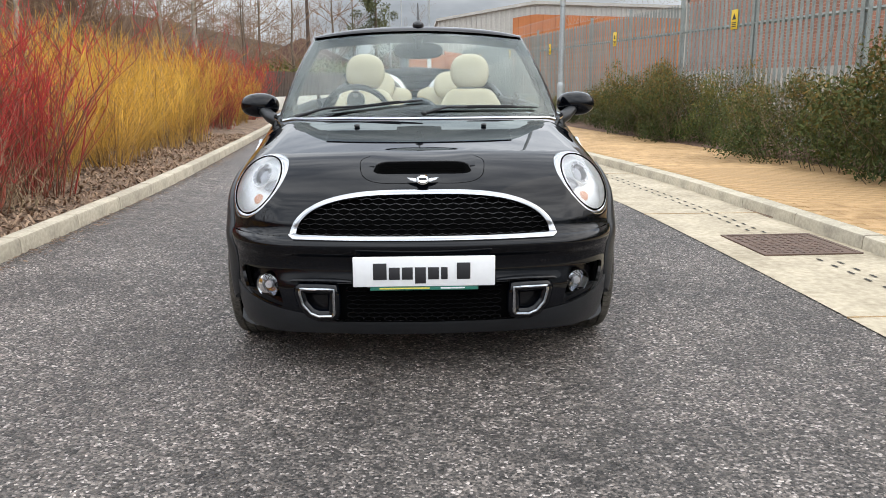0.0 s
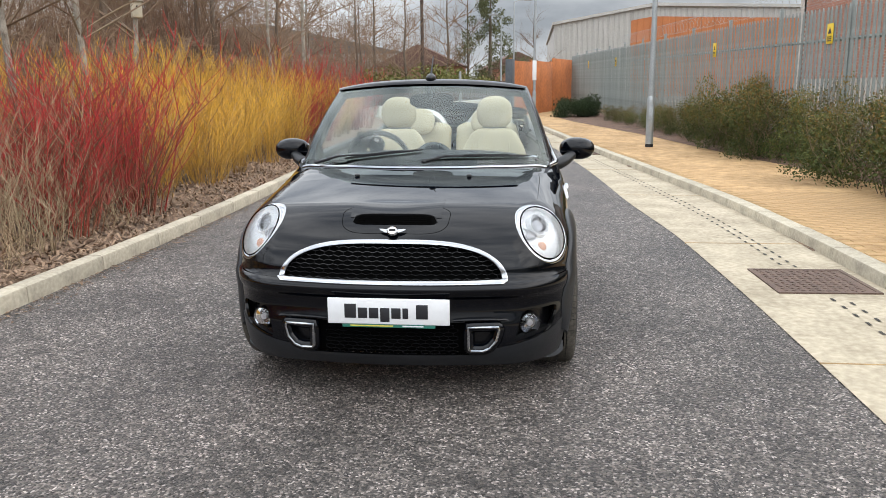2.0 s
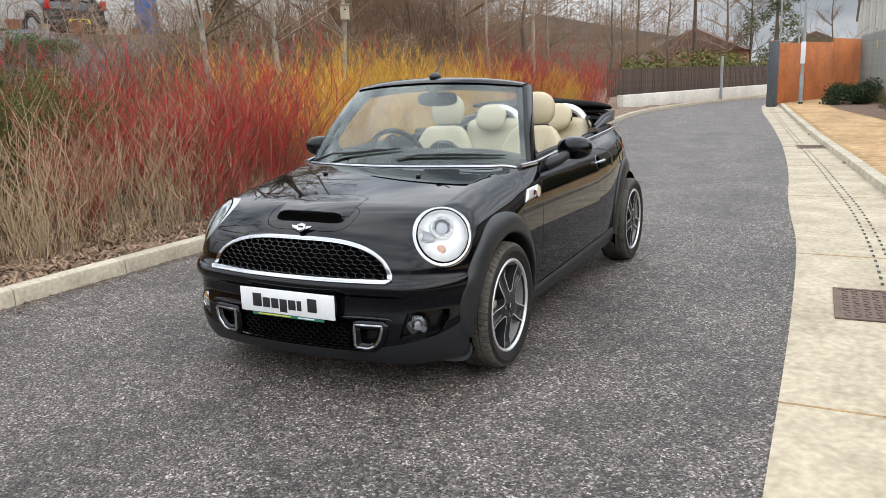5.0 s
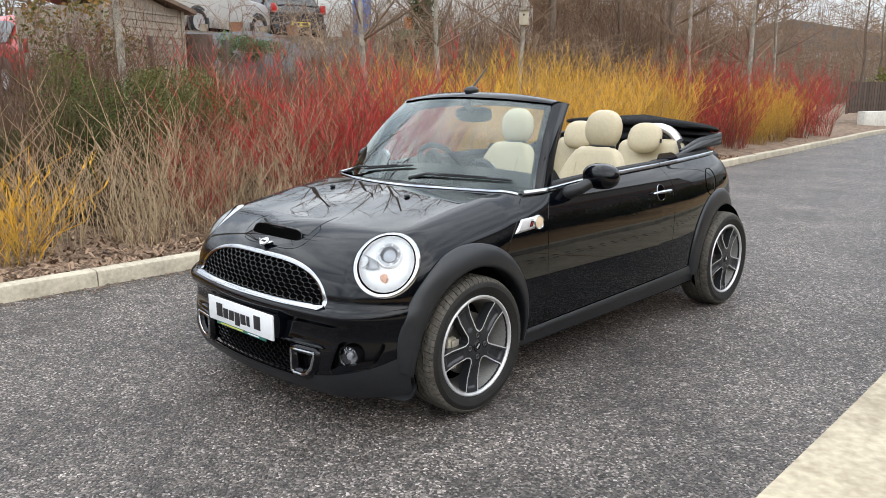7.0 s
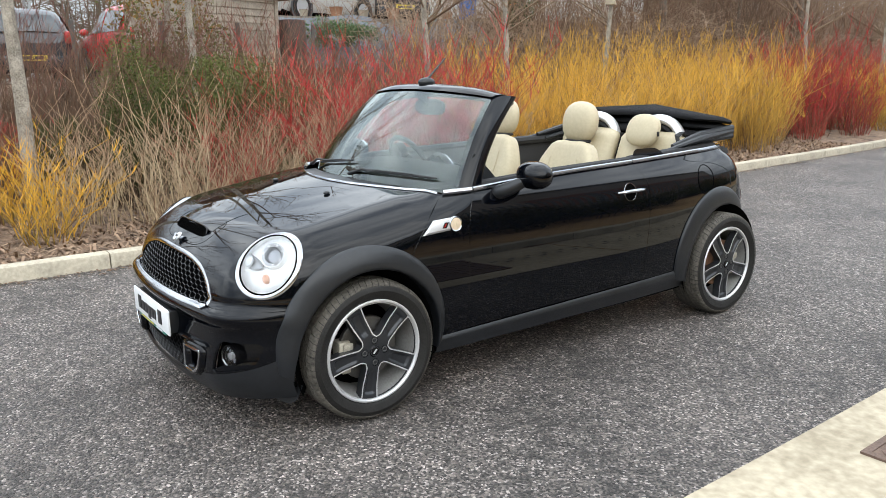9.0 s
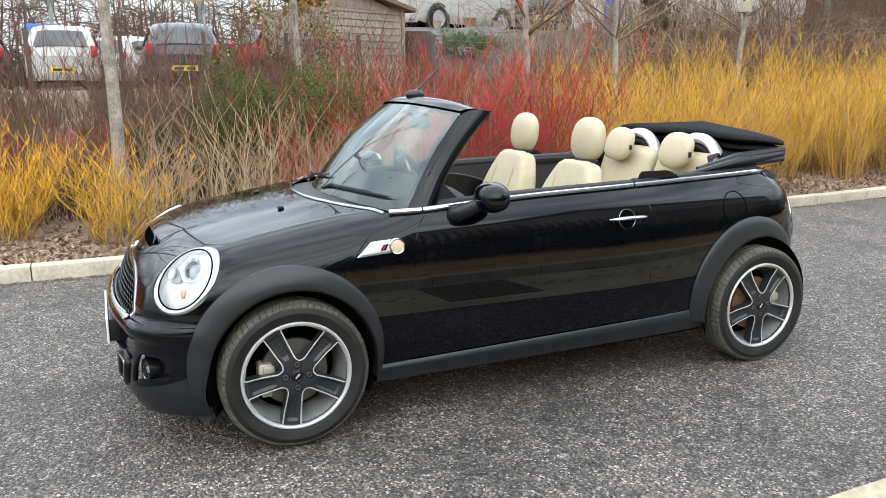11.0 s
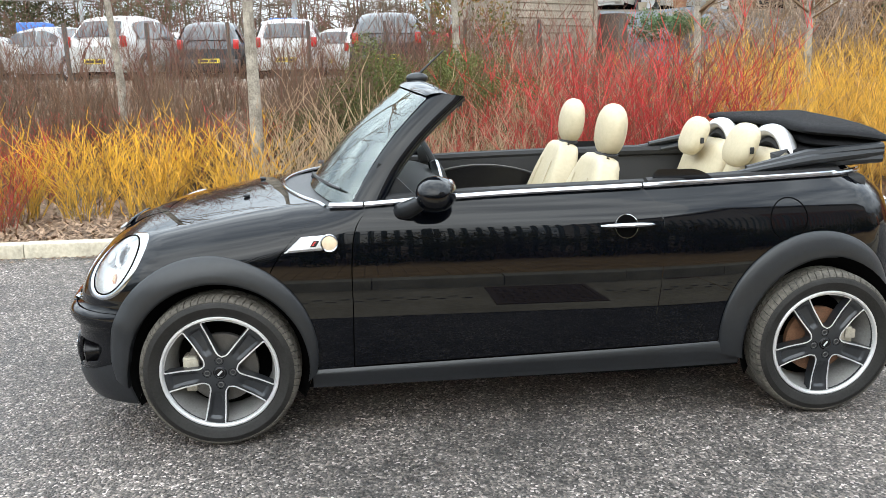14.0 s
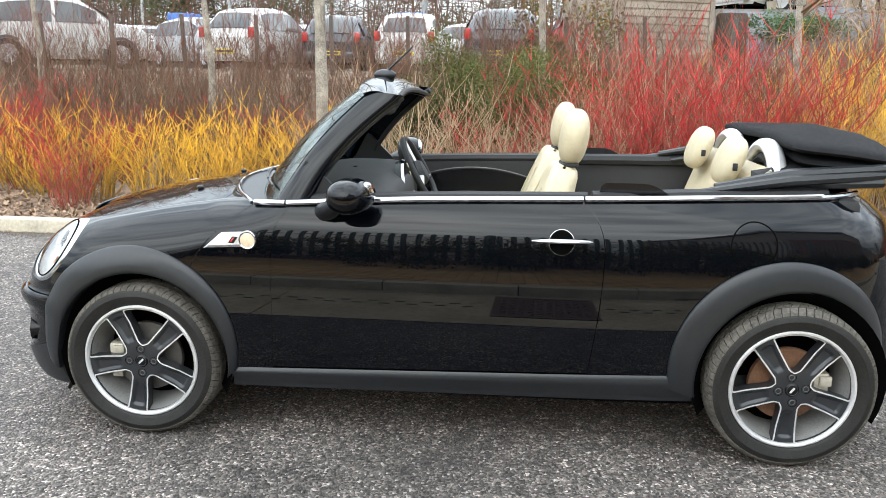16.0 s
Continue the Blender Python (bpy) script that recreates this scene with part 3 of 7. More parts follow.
warehouse = thing("warehouse", "large grey ribbed-metal warehouse with an orange clad end", "building")
roofline = lambda x: 7.1 + 0.17 * (min(x, 12) - 2.6) - 0.03 * max(0, x - 12)
part("cladding_wall", ribbed(2.6, 9.9, 0, lambda x: roofline(x), 76.0), CLAD, warehouse, angle=None)
part("orange_wall", ribbed(9.9, 48, 0, lambda x: roofline(x) - 1.1, 75.9, 1.2), ORANGECLAD, warehouse, "orange clad wall", None)
part("fascia", ribbed(9.9, 48, 5.8, lambda x: roofline(x), 76.05), CLAD, warehouse, angle=None)
part("roof", prism([(2.4, 6.95), (12, 8.55), (48, 7.5), (48, 7.75), (12, 8.85), (2.4, 7.2)], 0, 40, Matrix.Translation((0, 75.7, 0)) @ Matrix.Rotation(radians(90), 4, "X") @ Matrix.Diagonal((1, 1, -1, 1))), CLAD, warehouse)
part("side_wall", box(2.62, 2.9, 76.1, 115, 0, 7.0), CLAD, warehouse)
for x in (13.0, 19, 25, 31, 37):
    part("downpipe", box(x - 0.1, x + 0.1, 75.9, 76.05, 0, roofline(x) - 1.0), CLAD, warehouse)

hall = thing("brick_hall", "long red brick hall behind the fence", "building")
part("wall", box(9.55, 10.2, 8.6, 24.5, 0, 7.5), MORTAR, hall, "mortar bed of the brick wall")
part("end_wall", box(9.55, 30, 24.3, 24.9, 0, 7.5), MORTAR, hall)
part("near_wall", box(10.2, 30, 8.6, 9.2, 0, 7.5), MORTAR, hall)
part("roof_edge", box(9.3, 30, 8.3, 25.1, 7.5, 7.9, 0.03), CLAD, hall)
bv, bf = [], []
nb = 0
BRICK_ME = bpy.data.meshes.new("brick")
bb = box(-0.015, 0.0, -0.1075, 0.1075, -0.0325, 0.0325)
bb.to_mesh(BRICK_ME)
bb.free()
BRICK_ME.materials.append(BRICK)
bverts, bpolys = [(-0.015, -0.1075, -0.0325), (-0.015, 0.1075, -0.0325), (-0.015, 0.1075, 0.0325), (-0.015, -0.1075, 0.0325)], [(0, 3, 2, 1)]
for row in range(13, 56):
    for col in range(0, 72):
        y, z = 9.0 + col * 0.225 + (0.112 if row % 2 else 0), 0.075 * row + 0.5
        if y > 24.2:
            continue
        if nb < 300 and 14 <= y < 18 and 2.2 < z < 3.6:
            ob = new("brick", BRICK_ME)
            ob.parent, ob.location = hall, (9.55, y, z)
            nb += 1
        else:
            o = len(bv)
            bv += [(9.55 + q[0], y + q[1], z + q[2]) for q in bverts]
            bf += [tuple(i + o for i in q) for q in bpolys]
part("bricks", (bv, bf), BRICK, hall, angle=None)["kind"] = "stuff"


# ---- the car's outer form ----
# The car stands along y, its nose towards -y, its left side at +x; the front axle is y = 0.
W_Z = spline([0.1, 0.25, 0.35, 0.5, 0.62, 0.72, 0.80, 0.86, 0.92, 0.97, 1.03, 1.2], [0.735, 0.762, 0.775, 0.786, 0.788, 0.786, 0.779, 0.766, 0.737, 0.700, 0.655, 0.56])
TOP_Y = spline([-0.75, -0.62, -0.5, -0.4, -0.25, 0.0, 0.25, 0.42, 0.55, 0.7, 0.9, 2.2, 2.45, 2.6, 2.75, 3.1], [0.735, 0.770, 0.799, 0.822, 0.854, 0.901, 0.942, 0.964, 1.02, 1.2, 1.35, 1.35, 1.15, 1.06, 1.02, 0.98])
NOSE_Z = spline([0.1, 0.165, 0.2, 0.26, 0.35, 0.44, 0.47, 0.495, 0.52, 0.538, 0.55, 0.6, 0.68, 0.75, 0.85, 1.0], [-0.58, -0.625, -0.648, -0.666, -0.666, -0.652, -0.658, -0.676, -0.681, -0.668, -0.648, -0.625, -0.600, -0.572, -0.52, -0.42])
TAIL_Z = spline([0.1, 0.25, 0.4, 0.55, 0.7, 0.85, 1.0], [2.93, 3.0, 3.02, 3.01, 2.98, 2.93, 2.84])


def halfwidth(y, z):
    t = np.clip((y - 1.6) / 1.45, 0, 2)
    f = np.clip((0.15 - y) / 0.5, 0, 2)
    return W_Z(z) - 0.02 * t - 0.19 * t**3 - 0.012 * f**2


def round_meet(a, b, r):
    """Where two half-spaces meet, with a rounded edge of radius r."""
    return np.minimum(-r, np.maximum(a, b)) + np.hypot(np.maximum(a + r, 0), np.maximum(b + r, 0))


def body(p):
    """Negative inside the car's form."""
    x, y, z = np.abs(p[..., 0]), p[..., 1], p[..., 2]
    side = x - halfwidth(y, z)
    front = (NOSE_Z(z) + 0.20 * x**2 - y) * 0.92
    rear = (y - TAIL_Z(z) + 0.12 * x**2) * 0.95
    top = z - TOP_Y(y) + (0.045 + 0.03 * np.clip((0.6 - y) / 0.4, 0, 1)) * x**2
    f = round_meet(side, front, 0.23)
    f = round_meet(f, rear, 0.22)
    soft = np.clip((0.55 - y) / 0.5, 0, 1)
    return round_meet(f, top - 0.006 * soft, 0.115 + 0.055 * soft * soft * (3 - 2 * soft))


def normal_at(p):
    e = 1e-3
    g = np.stack([body(p + np.eye(3)[i] * e) - body(p - np.eye(3)[i] * e) for i in range(3)], -1)
    return g / np.maximum(np.linalg.norm(g, axis=-1, keepdims=True), 1e-9)


def shoot(o, d, far=2.2):
    """Where rays from inside leave the form."""
    o, d = np.asarray(o, float), np.asarray(d, float)
    o, d = np.broadcast_arrays(o, d)
    lo, hi = np.zeros(o.shape[:-1]), np.full(o.shape[:-1], far)
    for _ in range(42):
        mid = (lo + hi) / 2
        inside = body(o + d * mid[..., None]) < 0
        lo, hi = np.where(inside, mid, lo), np.where(inside, hi, mid)
    return o + d * lo[..., None]


def front_at(x, z, off=0.0):
    """The front face over (x, z), off metres outside it."""
    p = shoot((x, 0.1, z), (0, -1, 0))
    return p + normal_at(p) * off


def side_at(y, z, off=0.0):
    p = shoot((0, y, z), (1, 0, 0))
    return p + normal_at(p) * off


def top_at(x, y, off=0.0):
    p = shoot((x, y, 0.5), (0, 0, 1))
    return p + normal_at(p) * off


def shell_grid():
    """The left half of the form as a fine net of rays from a spine."""
    el = np.radians(np.unique(np.concatenate([np.linspace(-52, -26, 10), np.linspace(-25, 45, 72), np.linspace(-4.8, 4.8, 30), np.linspace(46.5, 90, 32)])))
    rows = []
    for az in np.radians(np.linspace(0, 90, 66))[:-1]:
        rows.append((0.32, math.sin(az), -math.cos(az)))
    for y in np.linspace(0.32, 2.42, 118):
        rows.append((y, 1.0, 0.0))
    for az in np.radians(np.linspace(90, 180, 34))[1:]:
        rows.append((2.42, math.sin(az), -math.cos(az)))
    rows = np.array(rows)
    o = np.zeros((len(rows), len(el), 3))
    o[..., 1], o[..., 2] = rows[:, 0:1], 0.5
    d = np.stack([rows[:, 1:2] * np.cos(el), rows[:, 2:3] * np.cos(el), np.broadcast_to(np.sin(el), (len(rows), len(el)))], -1)
    p = shoot(o, d).reshape(-1, 3)
    n = len(el)
    i, j = np.meshgrid(np.arange(len(rows) - 1), np.arange(n - 1), indexing="ij")
    a = (i * n + j).ravel()
    return p, [tuple(f) for f in np.stack([a, a + n, a + n + 1, a + 1], -1)]


SHELL_V, SHELL_F = shell_grid()


def clip(vf, g):
    """Keeps the part of a mesh where the function g of its points is positive."""
    verts = np.asarray(vf[0], float)
    s = np.asarray(g(verts), float)
    pos = s > 0
    out, extra, cut = [], [], {}
    for f in vf[1]:
        inside = [pos[i] for i in f]
        if all(inside):
            out.append(f)
            continue
        if not any(inside):
            continue
        poly = []
        for a, b in zip(f, f[1:] + f[:1]):
            if pos[a]:
                poly.append(a)
            if pos[a] != pos[b]:
                k = (min(a, b), max(a, b))
                if k not in cut:
                    t = s[k[0]] / (s[k[0]] - s[k[1]])
                    cut[k] = len(verts) + len(extra)
                    extra.append(verts[k[0]] * (1 - t) + verts[k[1]] * t)
                poly.append(cut[k])
        if len(poly) > 2:
            out.append(tuple(poly))
    if extra:
        verts = np.concatenate([verts, np.array(extra)])
    used = sorted({i for f in out for i in f})
    back = {k: i for i, k in enumerate(used)}
    return verts[used] if used else np.zeros((0, 3)), [tuple(back[i] for i in f) for f in out]


def shell(*tests, off=0.0, rim=0.012, both=False, flip=False):
    """A panel of the form: the shell clipped by the tests, moved out by off, with its edge turned in by rim."""
    v, f = SHELL_V, SHELL_F
    for g in tests:
        v, f = clip((v, f), g)
    n = normal_at(v)
    v = v + n * off
    if rim:
        count = {}
        for q in f:
            for a, b in zip(q, q[1:] + q[:1]):
                count[(a, b)] = count.get((a, b), 0) + 1
        edge = [k for k in count if (k[1], k[0]) not in count and not (abs(v[k[0]][0]) < 1e-4 and abs(v[k[1]][0]) < 1e-4)]
        ids = sorted({i for e in edge for i in e})
        top = {i: len(v) + k for k, i in enumerate(ids)}
        low = {i: len(v) + len(ids) + k for k, i in enumerate(ids)}
        v = np.concatenate([v, v[ids], v[ids] - n[ids] * rim])
        n = np.concatenate([n, n[ids], n[ids]])
        f = f + [(top[b], top[a], low[a], low[b]) for a, b in edge]
    if flip or both:
        mv, mn = v * (-1, 1, 1), n * (-1, 1, 1)
        mf = [q[::-1] for q in f]
        if both:
            k = len(v)
            v, n = np.concatenate([v, mv]), np.concatenate([n, mn])
            f = f + [tuple(i + k for i in q) for q in mf]
        else:
            v, n, f = mv, mn, mf
    return v, f, n


def panel(name, mat, parent, *tests, label="", off=0.0, rim=0.012, both=False, flip=False):
    v, f, n = shell(*tests, off=off, rim=rim, both=both, flip=flip)
    return part(name, mesh_of(name, v, f, mat, normals=n), mat, parent, label)


X, Y, Z = (lambda p: p[:, 0]), (lambda p: p[:, 1]), (lambda p: p[:, 2])
ARCH_F, ARCH_R = (-0.02, 0.365, 0.398), (2.435, 0.36, 0.412)
WELL_F, WELL_R = (0.0, 0.318, 0.343), (2.467, 0.318, 0.343)
GAP = 0.0022


def outside(c, extra=0.0):
    return lambda p: np.hypot(p[:, 1] - c[0], p[:, 2] - c[1]) - c[2] - extra


def inside(c, extra=0.0):
    return lambda p: -outside(c, extra)(p)


DIAG = spline([0.3, 0.66, 0.764, 0.82, 0.87, 0.905, 0.94, 1.0], [0.06, 0.195, 0.256, 0.305, 0.36, 0.41, 0.47, 0.6])
DOOR_F = spline([0.25, 0.5, 0.77, 0.83, 0.88, 0.92, 0.98], [0.515, 0.522, 0.528, 0.536, 0.556, 0.59, 0.66])
DOOR_R = spline([0.25, 0.42, 0.6, 0.72, 0.80, 0.86, 0.91, 0.95, 1.0], [1.715, 1.738, 1.757, 1.764, 1.765, 1.756, 1.735, 1.705, 1.65])
BELT = spline([0.3, 0.45, 1.0, 1.69, 2.3, 2.72, 3.0], [0.915, 0.922, 0.95, 0.968, 0.982, 0.985, 0.975])
SILL = lambda y: 0.288 + 0.024 * (y - 0.36)
BONNET_LOW = 0.548


def scuttle(x):
    """The bonnet's rear edge."""
    return 0.205 + 0.48 * np.abs(x) ** 2


def grille_edge(p, grow=0.0):
    """Positive inside the grille's outline on the nose."""
    a, b, z0 = 0.475 + grow, 0.142 + grow, 0.553 - grow * 0.4
    u, w = np.abs(p[:, 0]) / a, (p[:, 2] - z0) / b
    r = 1 - (u**3.2 + np.maximum(w, 0) ** 2.0)
    r = np.minimum(r, (p[:, 2] - z0) * 9)
    return np.where(p[:, 1] < -0.25, r, -1.0)


HL_C = np.array([0.642, -0.380, 0.714])
HL_N = normal_at(shoot((0.3, 0.0, 0.60), (HL_C - (0.3, 0.0, 0.60)) / np.linalg.norm(HL_C - (0.3, 0.0, 0.60)))[None])[0]
HL_N = np.array([0.50, -0.76, 0.40]) * 0.6 + HL_N * 0.4
HL_N /= np.linalg.norm(HL_N)
HL_E = np.cross(HL_N, (0, 0, 1))
HL_E /= np.linalg.norm(HL_E)
HL_U = np.cross(HL_E, HL_N)
# the oval stands upright seen from the front
HL_E, HL_U = HL_E * math.cos(0.25) + HL_U * math.sin(0.25), HL_U * math.cos(0.25) - HL_E * math.sin(0.25)
HL_A, HL_B = 0.137, 0.156


def lamp_edge(p, grow=0.0):
    """Negative inside the headlamp's oval."""
    q = p - HL_C
    return np.where(q @ HL_N > -0.2, np.hypot(q @ HL_E / (HL_A + grow), q @ HL_U / (HL_B + grow)) - 1, 1.0)


HL_S = shoot(HL_C - HL_N * 0.25, HL_N)


def lamp_point(r, a, off=0.0):
    """A point on the form within the headlamp's oval, at r of its radius and the angle a."""
    base = HL_C - HL_N * 0.25
    o = base + HL_E * (r * HL_A * math.cos(a)) + HL_U * (r * HL_B * math.sin(a))
    p = shoot(o, HL_N)
    flat = HL_S + (o - base) - HL_N * (0.040 * r * r)
    k = 0.10 + 0.32 * min(1.0, max(0.0, (1.0 - r) / 0.17))
    return Vector(p * (1 - k) + flat * k + HL_N * off)


def lower_edge(x):
    """Height at which the gloss bumper meets the matt lower lip."""
    return 0.245 + 0.05 * np.clip((np.abs(x) - 0.35) / 0.3, 0, 1) ** 1.5 + 0.05 * np.clip((np.abs(x) - 0.62) / 0.12, 0, 1) ** 2


def intake(p, grow=0.0):
    """Positive inside the lower intake."""
    x, z = np.abs(p[:, 0]), p[:, 2]
    top = 0.372 + grow - 0.0 * x
    bot = 0.218 - grow + 0.10 * np.clip((x - 0.33) / 0.16, 0, 1) ** 2
    r = np.minimum(np.minimum(top - z, z - bot), (0.47 + grow - x))
    return np.where(p[:, 1] < -0.2, r, -1.0)


def fog_pocket(p):
    """Positive inside the pocket of a fog lamp."""
    x, z = np.abs(p[:, 0]), p[:, 2]
    left, right = x - 0.527 - 0.27 * (z - 0.27), 0.688 + 0.32 * (z - 0.31) - x
    low, high = z - 0.272 - 0.24 * (x - 0.53), 0.416 - z
    r = -round_meet(round_meet(-left, -low, 0.012), round_meet(-right, -high, 0.03), 0.02) * 9
    return np.where(p[:, 1] < -0.2, r, -1.0)


car = thing("convertible_car", "glossy black two-door convertible, roof folded, cream leather seats", "car")

# black shell behind the panels; its colour stands for shade in their gaps
panel("inner_body", VOID, car, outside(WELL_F, 0.01), outside(WELL_R, 0.01), lambda p: BELT(p[:, 1]) + 0.3 * (p[:, 1] < 0.42) - 0.004 - Z(p),
      lambda p: Z(p) - 0.2, lambda p: lamp_edge(p, -0.004), lambda p: -grille_edge(p, 0.0), lambda p: -intake(p), lambda p: -fog_pocket(p), lambda p: np.where(Z(p) > 0.86, scuttle(X(p)) - 0.01 - Y(p) + 3 * (np.abs(X(p)) > 0.66), 1), off=-0.016, rim=0, both=True)
bonnet = panel("bonnet", PAINT, car, lambda p: DIAG(Z(p)) - GAP - Y(p), outside(ARCH_F, -0.004), lambda p: Z(p) - BONNET_LOW - GAP - 0.0,
               lambda p: scuttle(X(p)) - Y(p), lambda p: -grille_edge(p, 0.006), lambda p: lamp_edge(p, 0.0), both=True, label="glossy black bonnet")
for flip in (False, True):
    panel("front_wing", PAINT, car, lambda p: Y(p) - DIAG(Z(p)) - GAP, lambda p: DOOR_F(Z(p)) - GAP - Y(p), outside(ARCH_F, -0.004),
          lambda p: Z(p) - SILL(Y(p)), lambda p: BELT(Y(p)) - Z(p), flip=flip)
    panel("door", PAINT, car, lambda p: Y(p) - DOOR_F(Z(p)) - GAP, lambda p: DOOR_R(Z(p)) - GAP - Y(p), lambda p: Z(p) - SILL(Y(p)) - 0.006,
          lambda p: BELT(Y(p)) - Z(p), flip=flip, label="glossy black door")
    panel("rear_quarter", PAINT, car, lambda p: Y(p) - DOOR_R(Z(p)) - GAP, outside(ARCH_R, -0.004), lambda p: Z(p) - SILL(Y(p)) - 0.003,
          lambda p: BELT(Y(p)) - Z(p), lambda p: 2.76 + 0.5 * np.maximum(Z(p) - 0.52, -0.02) - Y(p), flip=flip)
panel("tail_panel", PAINT, car, lambda p: Y(p) - (2.76 + 0.5 * np.maximum(Z(p) - 0.52, -0.02)) - GAP, lambda p: Z(p) - 0.36, lambda p: BELT(Y(p)) - Z(p),
      outside(ARCH_R, -0.004), both=True)
panel("rear_deck", PAINT, car, lambda p: Z(p) - BELT(Y(p)), lambda p: Y(p) - 2.62, both=True)
panel("rear_bumper", PLASTIC, car, lambda p: 0.356 - Z(p), lambda p: Z(p) - 0.2, lambda p: Y(p) - 2.7, outside(ARCH_R, -0.004), off=0.004, both=True)
bumper = panel("front_bumper", PAINT, car, lambda p: BONNET_LOW - GAP - Z(p), lambda p: Z(p) - lower_edge(X(p)), lambda p: 0.1 - Y(p), outside(ARCH_F, -0.004),
               lambda p: -intake(p), lambda p: -fog_pocket(p), lambda p: -grille_edge(p, 0.012), off=0.002, both=True)
panel("front_lip", PLASTIC, bumper, lambda p: lower_edge(X(p)) - 0.001 - Z(p), lambda p: Z(p) - 0.172 + 0.0 * X(p), lambda p: -0.05 - Y(p), outside(WELL_F, 0.02),
      lambda p: -intake(p), off=0.006, both=True, label="matt black lower lip")


# wheel arch trims: a matt black band from the paint's edge to the wheel opening
def arch_trim(arch, well, flip, front):
    a0, a1 = (-12, 192)

    def fn(u, v):
        t = radians(a0 + (a1 - a0) * u)
        oy, oz = arch[0] + (arch[2] + 0.002) * math.cos(t), arch[1] + (arch[2] + 0.002) * math.sin(t)
        iy, iz = well[0] + well[2] * math.cos(t), well[1] + well[2] * math.sin(t)
        low = 0.175 if (front and math.cos(t) < 0) else 0.195
        if front and math.cos(t) < 0:
            iy -= 0.03 * min(1.0, max(0.0, (0.36 - iz) / 0.16))
        oz, iz = max(oz, low), max(iz, low)
        k = [0.0, 0.0, 0.06, 0.3, 0.62, 0.86, 0.97, 1.0, 1.0][int(round(v * 8))]
        w = [-0.004, 0.006, 0.012, 0.020, 0.026, 0.028, 0.024, 0.012, -0.06][int(round(v * 8))]
        y, z = oy + (iy - oy) * k, oz + (iz - oz) * k
        p = side_at(y, z)
        q = side_at(oy, oz)
        x = max(p[0], q[0] - 0.02) if not front or math.cos(t) > -0.6 else p[0]
        return Vector((-(x + w) if flip else x + w, y, z))
    return grid(fn, 60, 9)


for flip in (False, True):
    part("wheel_arch_trim", arch_trim(ARCH_F, WELL_F, flip, True), PLASTIC, car, "matt black wheel arch trim", 60)
    part("wheel_arch_trim", arch_trim(ARCH_R, WELL_R, flip, False), PLASTIC, car, "matt black wheel arch trim", 60)
    # well linings, the shade inside put into their black
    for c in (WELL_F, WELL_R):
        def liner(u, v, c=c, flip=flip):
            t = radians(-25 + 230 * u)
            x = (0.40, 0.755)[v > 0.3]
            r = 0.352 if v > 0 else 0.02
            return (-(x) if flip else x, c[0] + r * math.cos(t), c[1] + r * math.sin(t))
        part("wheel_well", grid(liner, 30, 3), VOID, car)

    # side skirt
    def skirt(u, v, flip=flip):
        y = 0.352 + u * (2.125 - 0.352)
        k = int(round(v * 6))
        z = [SILL(y) - 0.001, SILL(y) - 0.012, 0.268 + 0.014 * u, 0.238 + 0.008 * u, 0.208 + 0.012 * u, 0.204 + 0.012 * u, 0.22][k]
        w = [0.0, 0.009, 0.012, 0.004, 0.006, -0.03, -0.2][k]
        x = side_at(y, max(z, 0.2))[0] + w - (0.0 if k < 3 else 0.006)
        return (-x if flip else x, y, z)
    part("side_skirt", grid(skirt, 40, 7), PLASTIC, car, "matt black side skirt", 50)


# ---- wheels ----
def tread_blocks():
    """Five rings of tread blocks round a tyre, the outer two wrapping over the shoulder."""
    rows = (([(0.2885, 0.0990), (0.2985, 0.0915), (0.3055, 0.0770), (0.3078, 0.0590)], 66, 0.0, 0.9),
            ([(0.3080, 0.0540), (0.3083, 0.0220)], 66, 0.45, 1.6), ([(0.3083, 0.0155), (0.3083, -0.0155)], 40, 0.2, -1.5),
            ([(0.3083, -0.0220), (0.3080, -0.0540)], 66, 0.7, 1.6), ([(0.3078, -0.0590), (0.3055, -0.0770), (0.2985, -0.0915), (0.2885, -0.0990)], 66, 0.5, 0.9))
    out = []
    for prof, n, shift, skew in rows:
        k = len(prof)
        for i in range(n):
            a = 2 * math.pi * (i + shift) / n
            d = math.pi / n * (0.90 if i % 3 else 0.86)
            v = []
            for drop in (0.0, 0.008):
                for side in (-d, d):
                    for r, x in prof:
                        t = a + side + skew * x
                        v.append((x * (1 - drop * 4), (r - drop) * math.cos(t), (r - drop) * math.sin(t)))
            f = [(j, j + 1, k + j + 1, k + j) for j in range(k - 1)]
            f += [(j, 2 * k + j, 2 * k + j + 1, j + 1) for j in range(k - 1)] + [(k + j, k + j + 1, 3 * k + j + 1, 3 * k + j) for j in range(k - 1)]
            f += [(0, k, 3 * k, 2 * k), (k - 1, 3 * k - 1, 4 * k - 1, 2 * k - 1)]
            out.append((v, f))
    v, f = merge(*out)
    return mesh_of("tread", v, f, TREAD, 25)


TREAD_ME = tread_blocks()


